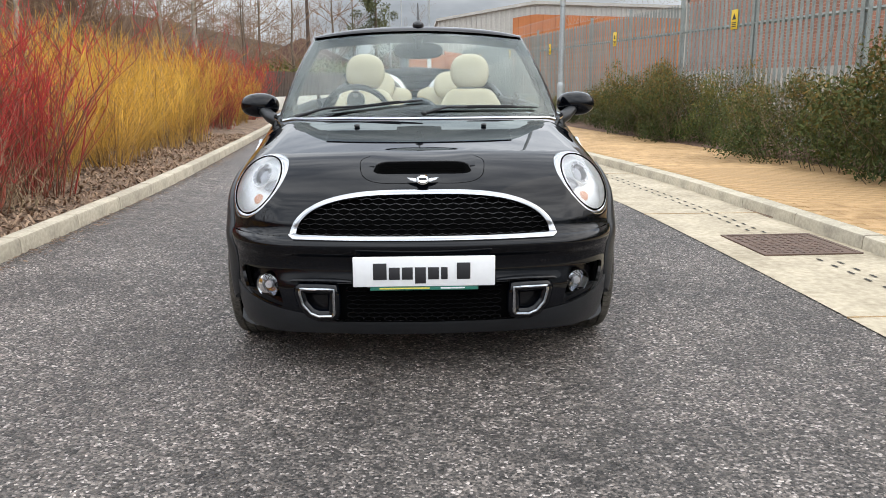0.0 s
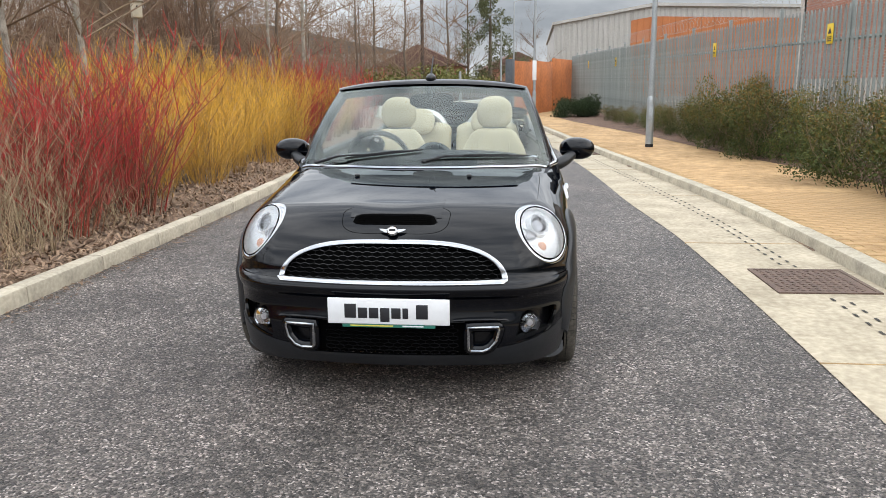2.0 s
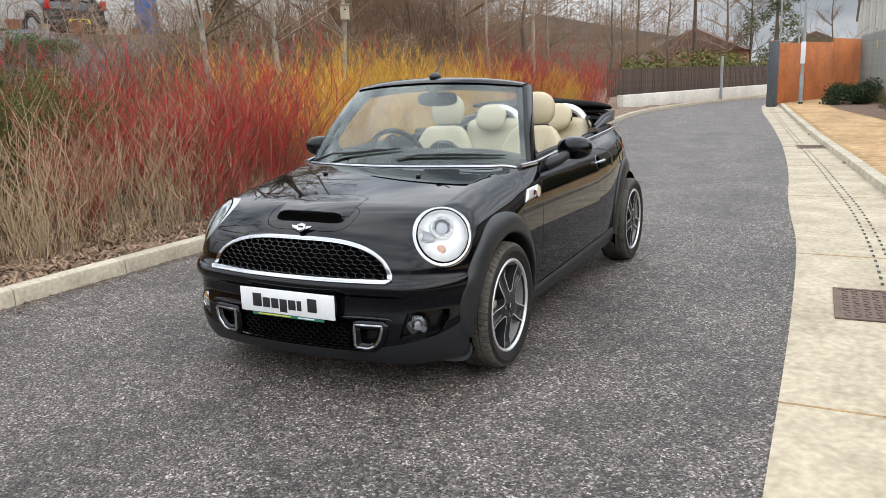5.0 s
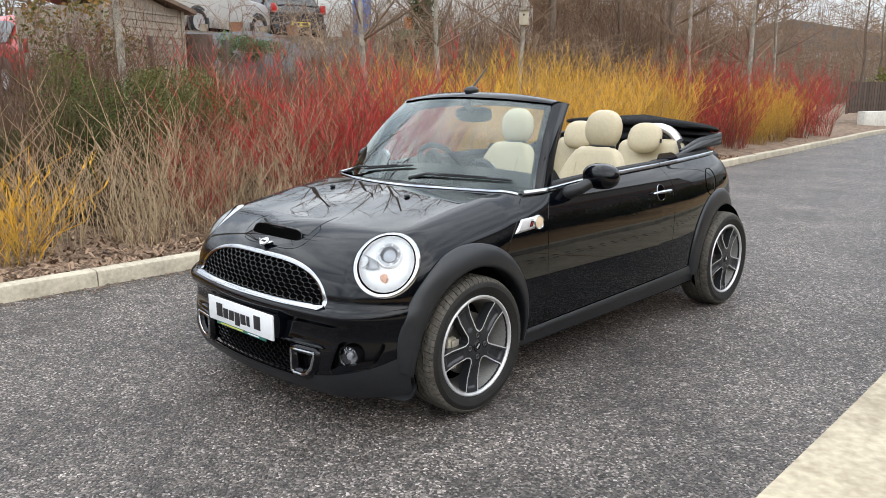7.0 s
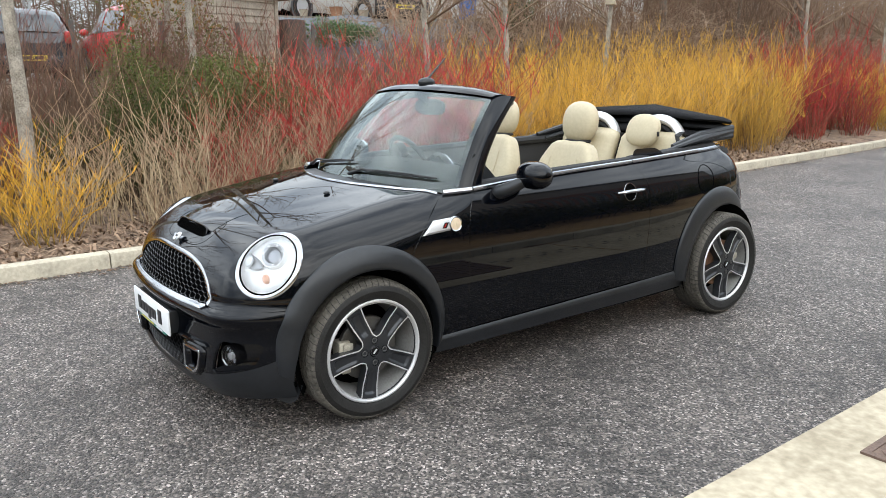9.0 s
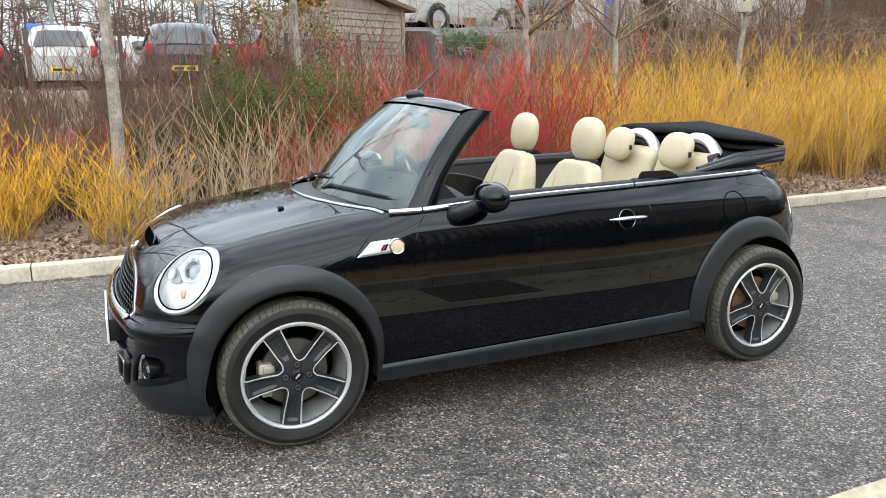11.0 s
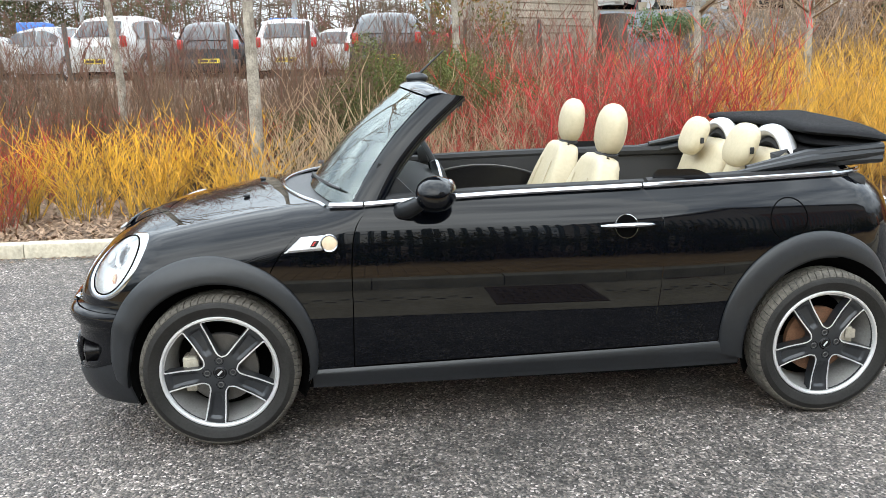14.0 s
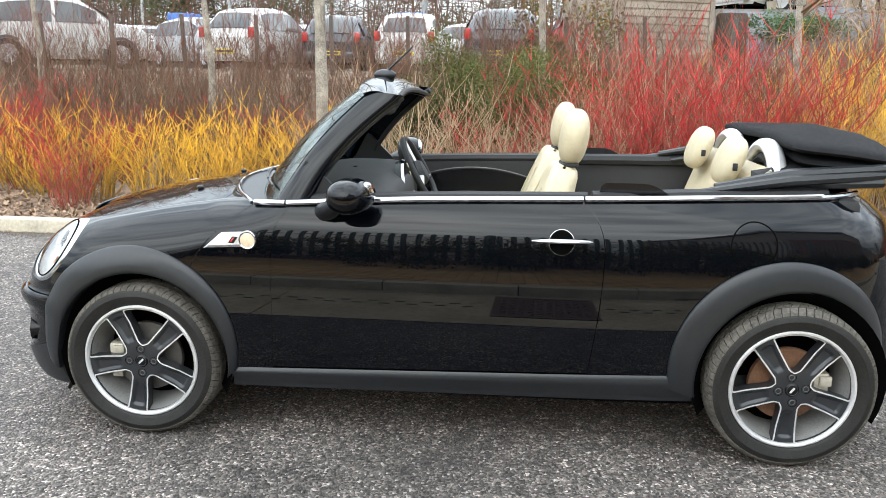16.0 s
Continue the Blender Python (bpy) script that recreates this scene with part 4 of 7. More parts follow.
def wheel(sx, y, spin, front):
    """One alloy wheel with its tyre; sx: +1 on the car's left."""
    w = part("wheel", lathe([(0.212, 0.088), (0.207, 0.06), (0.200, 0.03), (0.190, 0.0), (0.188, -0.08), (0.21, -0.09)], 56), BARREL, car, "dark grey five-spoke alloy wheel with machined edges")
    w.matrix_local = Matrix.Translation((0.712 * sx, y, 0.308)) @ (Matrix.Identity(4) if sx > 0 else Matrix.Rotation(math.pi, 4, "Z")) @ Matrix.Rotation(spin if sx > 0 else -spin, 4, "X")
    prof = [(0.224, 0.084), (0.232, 0.093), (0.240, 0.097), (0.262, 0.1035), (0.266, 0.105), (0.270, 0.1035), (0.280, 0.101), (0.2855, 0.0985), (0.294, 0.089), (0.300, 0.074)]
    prof += [(0.3025, 0.05), (0.3030, 0.0), (0.3025, -0.05)]
    prof += [(0.300, -0.074), (0.294, -0.089), (0.2855, -0.0985), (0.280, -0.101), (0.265, -0.1035), (0.24, -0.097), (0.224, -0.084)]
    tyre = part("tyre", lathe(prof, 80), RUBBER, w, "black road tyre", 40)
    part("tread", TREAD_ME, None, tyre, "dusty grey tread blocks")["kind"] = "stuff"
    lip = [(0.212, 0.084), (0.2145, 0.091), (0.2185, 0.0955), (0.2245, 0.0955), (0.2275, 0.092), (0.2275, 0.084)]
    part("rim_lip", lathe(lip, 80), SATIN, w, "bright machined rim edge")

    def face(r):
        return 0.0885 - 0.010 * np.clip((r - 0.06) / 0.10, 0, 1) + 0.006 * np.clip((r - 0.15) / 0.06, 0, 1)

    def window(p):
        r = np.hypot(p[:, 1], p[:, 2])
        t = np.arctan2(p[:, 2], p[:, 1])
        k = 2 * math.pi / 5
        off = np.abs((t + k / 2) % k - k / 2)
        d = r * np.sin(np.minimum(off, math.pi / 2))
        hw = 0.0300 + 0.0105 * np.clip((r - 0.06) / 0.15, 0, 1)
        return round_meet(round_meet(hw - d, 0.066 - r, 0.018), r - 0.2095, 0.004)

    rr = np.linspace(0.026, 0.2135, 46)
    tt = np.linspace(0, 2 * math.pi, 241)[:-1]
    R, T = np.meshgrid(rr, tt, indexing="ij")
    P = np.stack([face(R), R * np.cos(T), R * np.sin(T)], -1).reshape(-1, 3)
    # each spoke is hollowed along its middle, the hollow ending in a round short of the rim
    deep = np.clip((window(P) - 0.010) / 0.012, 0, 1) * np.clip((R.ravel() - 0.075) / 0.03, 0, 1) * np.clip((0.196 - R.ravel()) / 0.012, 0, 1)
    P[:, 0] -= 0.009 * deep * deep * (3 - 2 * deep)
    F = []
    for i in range(len(rr) - 1):
        for j in range(240):
            q = (j + 1) % 240
            F.append((i * 240 + j, (i + 1) * 240 + j, (i + 1) * 240 + q, i * 240 + q))
    EDGE = 0.0054
    v, f = clip((P, F), lambda p: window(p) - EDGE)
    part("spokes", (list(map(tuple, v)), f), GUNMETAL, w, "dark grey spoke faces", 30)
    v, f = clip((P, F), lambda p: window(p))
    v, f = clip((v, f), lambda p: EDGE - window(p))
    v = v + (0.0016, 0, 0)
    edges = {}
    for q in f:
        for a, b in zip(q, q[1:] + q[:1]):
            edges[(a, b)] = 1
    rim_e = [e for e in edges if (e[1], e[0]) not in edges]
    part("machined_edges", (list(map(tuple, v)), f), SATIN, w, "bright machined spoke edges", 30)
    for hole in range(5):
        wv, wf = [], []
        for a, b in rim_e:
            at = math.atan2(v[a][2], v[a][1]) % (2 * math.pi)
            if window(v[[a]])[0] < EDGE * 0.5 and int(at / (2 * math.pi / 5)) == hole:
                o = len(wv)
                wv += [tuple(v[a]), tuple(v[b]), tuple(v[b] - (0.045, 0, 0)), tuple(v[a] - (0.045, 0, 0))]
                wf.append((o, o + 3, o + 2, o + 1))
        part("spoke_flank", (wv, wf), GUNMETAL, w, angle=None)
    part("centre_cap", lathe([(0.001, 0.092), (0.020, 0.0918), (0.0235, 0.0905), (0.026, 0.087), (0.03, 0.08)], 32), GLOSSBLACK, w, "small round black centre cap")
    part("cap_ring", lathe([(0.0185, 0.0921), (0.0195, 0.0932), (0.0205, 0.0921)], 32), GUNMETAL, w)
    part("cap_mark", box(0.0915, 0.0935, -0.012, 0.012, -0.0035, 0.0035), SATIN, w)
    for k in range(4):
        a = radians(45 + 90 * k)
        bolt = lathe([(0.0115, 0.079), (0.0115, 0.088), (0.0095, 0.0905), (0.0085, 0.0895), (0.0075, 0.084), (0.001, 0.084)], 12, Matrix.Translation((0, 0.049 * math.cos(a), 0.049 * math.sin(a))))
        part("wheel_bolt", bolt, STEEL, w)
        part("bolt_recess", lathe([(0.0125, 0.0795), (0.0165, 0.0895), (0.0175, 0.0895)], 16, Matrix.Translation((0, 0.049 * math.cos(a), 0.049 * math.sin(a)))), VOID, w)
    hub = Matrix.Translation((0.712 * sx, y, 0.308)) @ (Matrix.Identity(4) if sx > 0 else Matrix.Rotation(math.pi, 4, "Z"))
    disc = part("brake_disc", lathe([(0.001, 0.050), (0.06, 0.052), (0.065, 0.03), (0.138, 0.03), (0.14, 0.028), (0.14, 0.008), (0.13, 0.008)], 40), STEEL if front else RUST, car)
    disc.matrix_local = hub
    cy = -0.118 if front else 0.118
    cal = part("brake_caliper", join(box(-0.02, 0.05, cy - 0.03, cy + 0.028, -0.045, 0.055, 0.010), box(0.03, 0.056, cy - 0.022, cy + 0.02, -0.085, -0.055, 0.006), box(0.045, 0.058, cy - 0.012, cy + 0.034, 0.005, 0.045, 0.005)), CALIPER, car)
    cal.matrix_local = hub if sx > 0 else hub @ Matrix.Rotation(math.pi, 4, "X")
    # disc added behind the spokes, black in place of the shade there
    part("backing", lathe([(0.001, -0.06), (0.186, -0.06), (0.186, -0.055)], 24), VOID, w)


for sx in (1, -1):
    wheel(sx, 0.0, radians(45), True)
    wheel(sx, 2.467, radians(52), False)


# ---- nose ----
def grille_curve(t, grow):
    a, b, z0 = 0.475 + grow, 0.142 + grow, 0.553 - grow * 0.4
    c, s = math.cos(t), math.sin(t)
    return math.copysign(abs(c) ** (2 / 3.2), c) * a, z0 + abs(s) * b


def chrome_frame(u, v):
    t = math.pi * (0.012 + 0.976 * u)
    k = int(round(v * 4))
    x, z = grille_curve(t, [0.0, 0.002, 0.015, 0.027, 0.029][k])
    p = front_at(x, z, [-0.012, 0.002, 0.006, 0.003, -0.006][k])
    return Vector(p)


grille = part("grille", grid(chrome_frame, 90, 5), CHROME, car, "wide chrome-framed grille with black honeycomb", 60)


def chrome_bar(u, v):
    x = -0.502 + 1.004 * u
    k = int(round(v * 4))
    end = max(0.0, (abs(2 * u - 1) - 0.965) / 0.035)
    mid, half = 0.5445 - 0.004 * (1 - abs(2 * u - 1) ** 4), 0.0072 + 0.0028 * abs(2 * u - 1) ** 6
    z = mid + half * [1.0, 0.9, 0.0, -0.9, -1.0][k] * math.sqrt(max(0.05, 1 - end ** 3)) + 0.002 * end
    return Vector(front_at(x, z, [-0.012, 0.009, 0.014, 0.009, -0.006][k]))


part("lower_bar", grid(chrome_bar, 60, 5), CHROME, grille, "chrome lower bar", 60)


def honeycomb(inside_fn, x0, x1, z0, z1, cw, ch, off, r):
    bars = []
    rows = int((z1 - z0) / (ch * 0.75)) + 2
    cols = int((x1 - x0) / cw) + 2
    seen = set()
    for j in range(rows):
        for i in range(cols):
            cx, cz = x0 + (i + 0.5 * (j % 2)) * cw, z0 + j * ch * 0.75
            hexa = [(cx, cz + ch / 2), (cx + cw / 2, cz + ch / 4), (cx + cw / 2, cz - ch / 4), (cx, cz - ch / 2)]
            for a, b in zip(hexa, hexa[1:]):
                key = (round(a[0] + b[0], 3), round(a[1] + b[1], 3))
                if key in seen:
                    continue
                seen.add(key)
                pa, pb = np.array([[a[0], -0.6, a[1]], [b[0], -0.6, b[1]]])
                if inside_fn(np.array([pa, pb])).min() > 0:
                    bars.append((a, b))
            a, b = (cx, cz + ch / 2), (cx - cw / 2, cz + ch / 4)
            key = (round(a[0] + b[0], 3), round(a[1] + b[1], 3))
            if key not in seen and inside_fn(np.array([[a[0], -0.6, a[1]], [b[0], -0.6, b[1]]])).min() > 0:
                seen.add(key)
                bars.append((a, b))
    ends = np.array([(e[0], 0.1, e[1]) for q in bars for e in q])
    pts = shoot(ends, np.array([0.0, -1.0, 0.0])) + np.array([0, off, 0])
    return merge(*[tube([pts[2 * i], pts[2 * i + 1]], r, 4, caps=False, flat=1.6, up=(0, -1, 0)) for i in range(len(bars))])


part("honeycomb", honeycomb(lambda p: grille_edge(p, 0.01), -0.49, 0.49, 0.545, 0.71, 0.043, 0.024, 0.004, 0.0019), GLOSSBLACK, grille, "black honeycomb mesh", 60)
part("grille_back", mesh_of("grille_back", *shell(lambda p: grille_edge(p, 0.02), off=-0.03, rim=0, both=True)[:2], VOID), VOID, grille)

low = part("lower_intake", mesh_of("lower_intake", *shell(lambda p: intake(p, 0.015), off=-0.035, rim=0, both=True)[:2], VOID), VOID, bumper, "dark lower intake")
part("honeycomb", honeycomb(lambda p: np.minimum(intake(p, 0.0), 0.30 - np.abs(p[:, 0])), -0.31, 0.31, 0.215, 0.38, 0.040, 0.022, 0.018, 0.0024), GLOSSBLACK, low, "black honeycomb mesh", 60)
for s in (1, -1):
    # brake duct with a chrome surround
    outline = [(0.335, 0.352), (0.462, 0.352), (0.464, 0.335), (0.452, 0.292), (0.425, 0.262), (0.395, 0.250), (0.345, 0.252), (0.336, 0.262)]
    loop = [Vector(front_at(x, z, 0.014)) for x, z in outline]
    pts = []
    for a, b in zip(loop, loop[1:] + loop[:1]):
        pts += [a.lerp(b, k / 4) for k in range(4)]
    v, f = tube([p + Vector((0, 0.022, 0)) for p in pts], 0.026, 10, closed=True)
    part("duct_housing", (v, f) if s > 0 else mirror((v, f)), PAINT, bumper, angle=80)
    v, f = tube(pts, 0.0072, 8, closed=True)
    ring = (v, f) if s > 0 else mirror((v, f))
    duct = part("brake_duct", ring, CHROME, bumper, "chrome-edged brake duct")
    inner = [Vector(front_at(x, z, -0.03)) for x, z in outline]
    fv = [tuple(p) for p in loop] + [tuple(p) for p in inner]
    n = len(outline)
    ff = [(i, (i + 1) % n, n + (i + 1) % n, n + i) for i in range(n)] + [tuple(range(n, 2 * n))]
    part("duct_throat", (fv, ff) if s > 0 else mirror((fv, ff)), GLOSSBLACK, duct, angle=30)
    # gloss blade above the duct
    v, f = tube([Vector(front_at(x, z, 0.006)) for x, z in ((0.27, 0.381), (0.34, 0.384), (0.42, 0.384), (0.49, 0.381), (0.505, 0.376))], [0.010, 0.014, 0.014, 0.012, 0.004], 10, flat=0.7)
    part("blade", (v, f) if s > 0 else mirror((v, f)), PAINT, bumper)
    # fog lamp in its pocket
    c = front_at(0.612, 0.352, -0.034)
    nrm = Vector((0.30, -0.95, 0.0)).normalized()
    m = Matrix.Translation(c) @ nrm.to_track_quat("X", "Z").to_matrix().to_4x4()
    if s < 0:
        m = Matrix.Diagonal((-1, 1, 1, 1)) @ m
    back = shell(lambda p: fog_pocket(p) + 0.3, off=-0.045, rim=0, flip=s < 0)
    pocket = part("fog_pocket", mesh_of("fog_pocket", back[0], back[1], GLOSSBLACK), GLOSSBLACK, bumper)
    ledge = shell(lambda p: fog_pocket(p) + 0.02, lambda p: np.where(np.abs(X(p)) < 0.62, 0.298 + 0.35 * (np.abs(X(p)) - 0.56), 0.319 + 0.1 * (np.abs(X(p)) - 0.62)) - Z(p), off=-0.006, rim=0.03, flip=s < 0)
    part("pocket_ledge", mesh_of("pocket_ledge", ledge[0], ledge[1], PAINT, normals=ledge[2]), PAINT, bumper)
    fog = part("fog_lamp", lathe([(0.0455, 0.022), (0.0475, 0.022), (0.048, 0.0), (0.048, -0.03)], 32, m), GLOSSBLACK, bumper, "round clear fog lamp")
    part("reflector", lathe([(0.001, -0.01), (0.03, -0.005), (0.041, 0.012), (0.0455, 0.0215)], 32, m), CHROME, fog)
    part("lens", lathe([(0.044, 0.018), (0.03, 0.026), (0.015, 0.029), (0.001, 0.030)], 32, m), LENS, fog)
    part("bulb_shield", lathe([(0.014, 0.0), (0.014, 0.014), (0.001, 0.016)], 16, m), SATIN, fog)

# number plate with plain marks, and the dealer's strip under it
plate = part("number_plate", box(-0.262, 0.262, -0.696, -0.686, 0.371, 0.484, 0.004), WHITEPLATE, car, "white number plate with dark marks")
part("plinth", box(-0.24, 0.24, -0.687, -0.64, 0.375, 0.475, 0.004), PLASTIC, plate)
for x0, w, z0, h in ((-0.188, 0.050, 0.398, 0.062), (-0.130, 0.040, 0.398, 0.046), (-0.082, 0.040, 0.398, 0.046), (-0.034, 0.040, 0.383, 0.061), (0.014, 0.040, 0.398, 0.046), (0.062, 0.024, 0.398, 0.046), (0.120, 0.050, 0.398, 0.062)):
    part("plate_mark", box(x0, x0 + w, -0.6985, -0.6955, z0, z0 + h, 0.001), INK, plate)
strip_ob = part("dealer_strip", box(-0.20, 0.20, -0.692, -0.686, 0.356, 0.3705, 0.001), GREEN, plate, "thin green strip under the plate")
for x0, x1 in ((-0.165, 0.02), (0.06, 0.15)):
    part("strip_mark", box(x0, x1, -0.6935, -0.6915, 0.361, 0.3665), YELLOWINK if x0 < 0 else WHITEPLATE, strip_ob)


# ---- headlamps ----
def headlamp(s):
    fix = (lambda vf: vf) if s > 0 else mirror
    radii, offs = [1.01, 1.003, 0.965, 0.90, 0.850, 0.838], [-0.03, -0.003, 0.0025, 0.004, 0.001, -0.012]
    ring = grid(lambda u, v: lamp_point(radii[int(round(v * 5))], 2 * math.pi * u, offs[int(round(v * 5))]), 64, 6, closed_u=True)
    lamp = part("headlamp", fix(ring), CHROME, car, "round clear headlamp in a chrome ring", 60)
    part("lens_seal", fix(tube([lamp_point(0.838, 2 * math.pi * q / 64, 0.001) for q in range(64)], 0.0030, 6, closed=True)), VOID, lamp, "thin dark seal")
    part("lens", fix(grid(lambda u, v: lamp_point(0.84 * (0.02 + 0.98 * v), 2 * math.pi * u, 0.001 + 0.010 * (1 - v * v)), 48, 8, closed_u=True)), LENS, lamp, angle=80)

    def bowl(u, v):
        k = [0.845, 0.835, 0.80, 0.62, 0.3, 0.01][int(round(v * 5))]
        d = [-0.004, -0.014, -0.028, -0.042, -0.050, -0.052][int(round(v * 5))]
        return lamp_point(k, 2 * math.pi * u, d)
    part("reflector", fix(grid(bowl, 48, 6, closed_u=True)), REFLECTOR, lamp, angle=50)

    def frame_at(u, w, depth):
        return Matrix.Translation(Vector(HL_S + HL_E * u + HL_U * w + HL_N * depth)) @ Vector(HL_N).to_track_quat("X", "Z").to_matrix().to_4x4()
    # projector, upper and towards the middle
    m = frame_at(0.006, 0.040, -0.046)
    part("projector_ring", fix(lathe([(0.056, -0.03), (0.055, 0.012), (0.052, 0.017), (0.047, 0.014), (0.043, 0.002)], 36, m)), REFLECTOR, lamp)
    part("projector_edge", fix(lathe([(0.0475, 0.0140), (0.0465, 0.0160), (0.036, 0.0130), (0.033, 0.008)], 36, m)), LAMPGREY, lamp, "grey bezel with clear cells")
    for q in range(6):
        a = math.radians(-75 + 50 * q)
        cell = m @ Matrix.Translation((0.0155, 0.0415 * math.cos(a), 0.0415 * math.sin(a)))
        part("bezel_cell", fix(lathe([(0.0052, -0.001), (0.0044, 0.0016), (0.0005, 0.0026)], 10, cell)), REFLECTOR, lamp)
    part("projector_lens", fix(lathe([(0.034, 0.008), (0.028, 0.016), (0.016, 0.022), (0.001, 0.024)], 36, m)), LENS, lamp)
    part("projector_back", fix(lathe([(0.036, 0.006), (0.026, -0.004), (0.001, -0.008)], 36, m)), LAMPGREY, lamp)
    m = Matrix.Translation(Vector(HL_S + HL_E * 0.004 + HL_U * -0.068 + HL_N * -0.034)) @ Vector((0.16, -1, 0.12)).to_track_quat("X", "Z").to_matrix().to_4x4()
    part("indicator", fix(lathe([(0.023, -0.020), (0.019, -0.011), (0.010, -0.007), (0.001, -0.006)], 28, m)), ORANGE, lamp, "orange indicator")
    # a grey hollow running in from the inner edge, with a clear bowl at its mouth
    def hollow(u, v):
        along, across = 0.118 - 0.090 * u, -1 + 2 * v
        wide = 0.031 * (1 - 0.35 * u) * math.sqrt(max(0.0, 1 - u ** 5))
        return Vector(HL_S + HL_E * along + HL_U * (-0.016 + 0.10 * (along - 0.07) + wide * across) + HL_N * (-0.040 + 0.008 * across * across - 0.020 * (along / 0.12) ** 2))
    part("side_hollow", fix(grid(hollow, 16, 9)), LAMPGREY, lamp, "smooth grey hollow")
    m = frame_at(0.106, -0.014, -0.050)
    part("side_bowl", fix(lathe([(0.026, 0.010), (0.024, 0.016), (0.016, 0.020), (0.001, 0.022)], 28, m)), REFLECTOR, lamp)


headlamp(1)
headlamp(-1)

# ---- bonnet details ----
def scoop_fn(u, v):
    x = -0.205 + 0.41 * u
    y = -0.474 + 0.17 * v
    e = max(0.0, 1 - (x / 0.205) ** 2) ** 1.2
    h = 0.019 * max(e, 0) * (1 - v) ** 1.6
    p = top_at(x, y + 0.02 * abs(x / 0.205) ** 2)
    return Vector((p[0], p[1], p[2] + h + 0.0015))


sc = part("bonnet_scoop", grid(scoop_fn, 34, 18), PAINT, bonnet, "slim black air scoop", 60)


def slot_face(u, v):
    """The scoop's mouth: a sloping face under the lip, rounded at its ends, the shade inside painted black."""
    k = -1 + 2 * u
    x = 0.188 * k
    e = (1 - abs(k) ** 8) ** 0.5
    y = -0.487 + (-0.012 + 0.030 * v) * e + 0.006 * k * k
    return Vector((x, y, float(top_at(x, y)[2]) + 0.002 + (0.0195 * v) * e))


part("scoop_opening", grid(slot_face, 31, 5), VOID, sc)
rows_ = [[slot_face(0.06 + 0.88 * q / 15, v) + Vector((0, -0.002, 0.002)) for q in range(16)] for v in (0.2, 0.4, 0.6, 0.8)]
bars_ = [tube(r_, 0.0012, 4) for r_ in rows_] + [tube([slot_face(0.05 + 0.9 * q / 22, 0.1) + Vector((0, -0.002, 0.002)), slot_face(0.05 + 0.9 * (q + 0.5) / 22, 0.92) + Vector((0, -0.002, 0.002))], 0.0011, 4) for q in range(22)]
part("scoop_mesh", merge(*bars_), VOID, sc)
part("scoop_lip", tube([slot_face(q / 40, 1.0) + Vector((0, 0.003, 0.001)) for q in range(41)], [0.0015] + [0.0045] * 39 + [0.0015], 8), PAINT, sc)
line = []
for k in range(61):
    a = math.pi * 2 * k / 60
    cx, sy = math.copysign(abs(math.cos(a)) ** 0.5, math.cos(a)), math.copysign(abs(math.sin(a)) ** 0.6, math.sin(a))
    x, y = 0.240 * cx * (1 + 0.04 * sy), -0.455 + 0.082 * sy
    line.append(Vector(top_at(x, y, -0.0006)))
part("scoop_joint", tube(line, 0.0016, 5), VOID, sc)
badge_c = front_at(0, 0.736, 0.011)
bn = Vector(normal_at(badge_c[None])[0])
bm_ = Matrix.Translation(badge_c) @ bn.to_track_quat("Z", "Y").to_matrix().to_4x4()
wing = [(-0.060, 0.013), (-0.02, 0.009), (0.02, 0.009), (0.060, 0.013), (0.050, 0.001), (0.030, -0.009), (0.012, -0.012), (-0.012, -0.012), (-0.030, -0.009), (-0.050, 0.001)]
badge = part("winged_badge", prism(wing, 0.0, 0.005, bm_, 0.0015), CHROME, bonnet, "plain chrome winged badge")
part("badge_disc", lathe([(0.024, 0.004), (0.022, 0.009), (0.001, 0.010)], 28, bm_, "z"), SATIN, badge)
part("badge_core", box(-0.014, 0.014, -0.005, 0.005, 0.009, 0.0115, m=bm_), GLOSSBLACK, badge)
part("badge_ring", lathe([(0.0195, 0.0085), (0.022, 0.0115), (0.0245, 0.0085)], 28, bm_, "z"), CHROME, badge)
for s in (1, -1):
    p = top_at(0.285 * s, 0.07, 0.006)
    part("washer_jet", ellipsoid(p, (0.013, 0.016, 0.009), n=12, k=8), PLASTIC, bonnet)

# ---- windscreen, frame, wipers, mirrors ----
def screen(u, v, off=0.0):
    """The windscreen's curved surface: u across from -1 to 1, v up from 0 to 1."""
    a = Vector((0.695 * u, 0.335 + 0.185 * u * u, 0.952 - 0.028 * u * u))
    b = Vector((0.548 * u, 0.765 + 0.085 * u * u, 1.372 - 0.032 * u * u))
    p = a.lerp(b, v)
    bow = 0.026 * math.sin(math.pi * v)
    return p + Vector((0.2 * u, -0.72, 0.66)).normalized() * (bow + off)


ws = part("windscreen", grid(lambda u, v: screen(-1 + 2 * u, -0.02 + 1.04 * v), 40, 14), WINDOW, car, "clear laminated windscreen", 80)
ws.visible_shadow = False
band = part("screen_border", grid(lambda u, v: screen(-0.97 + 1.94 * u, 0.945 + 0.055 * v, -0.003), 30, 3), VOID, ws)
part("screen_foot", grid(lambda u, v: screen(-0.99 + 1.98 * u, -0.05 + 0.10 * v, -0.003), 30, 3), VOID, ws)
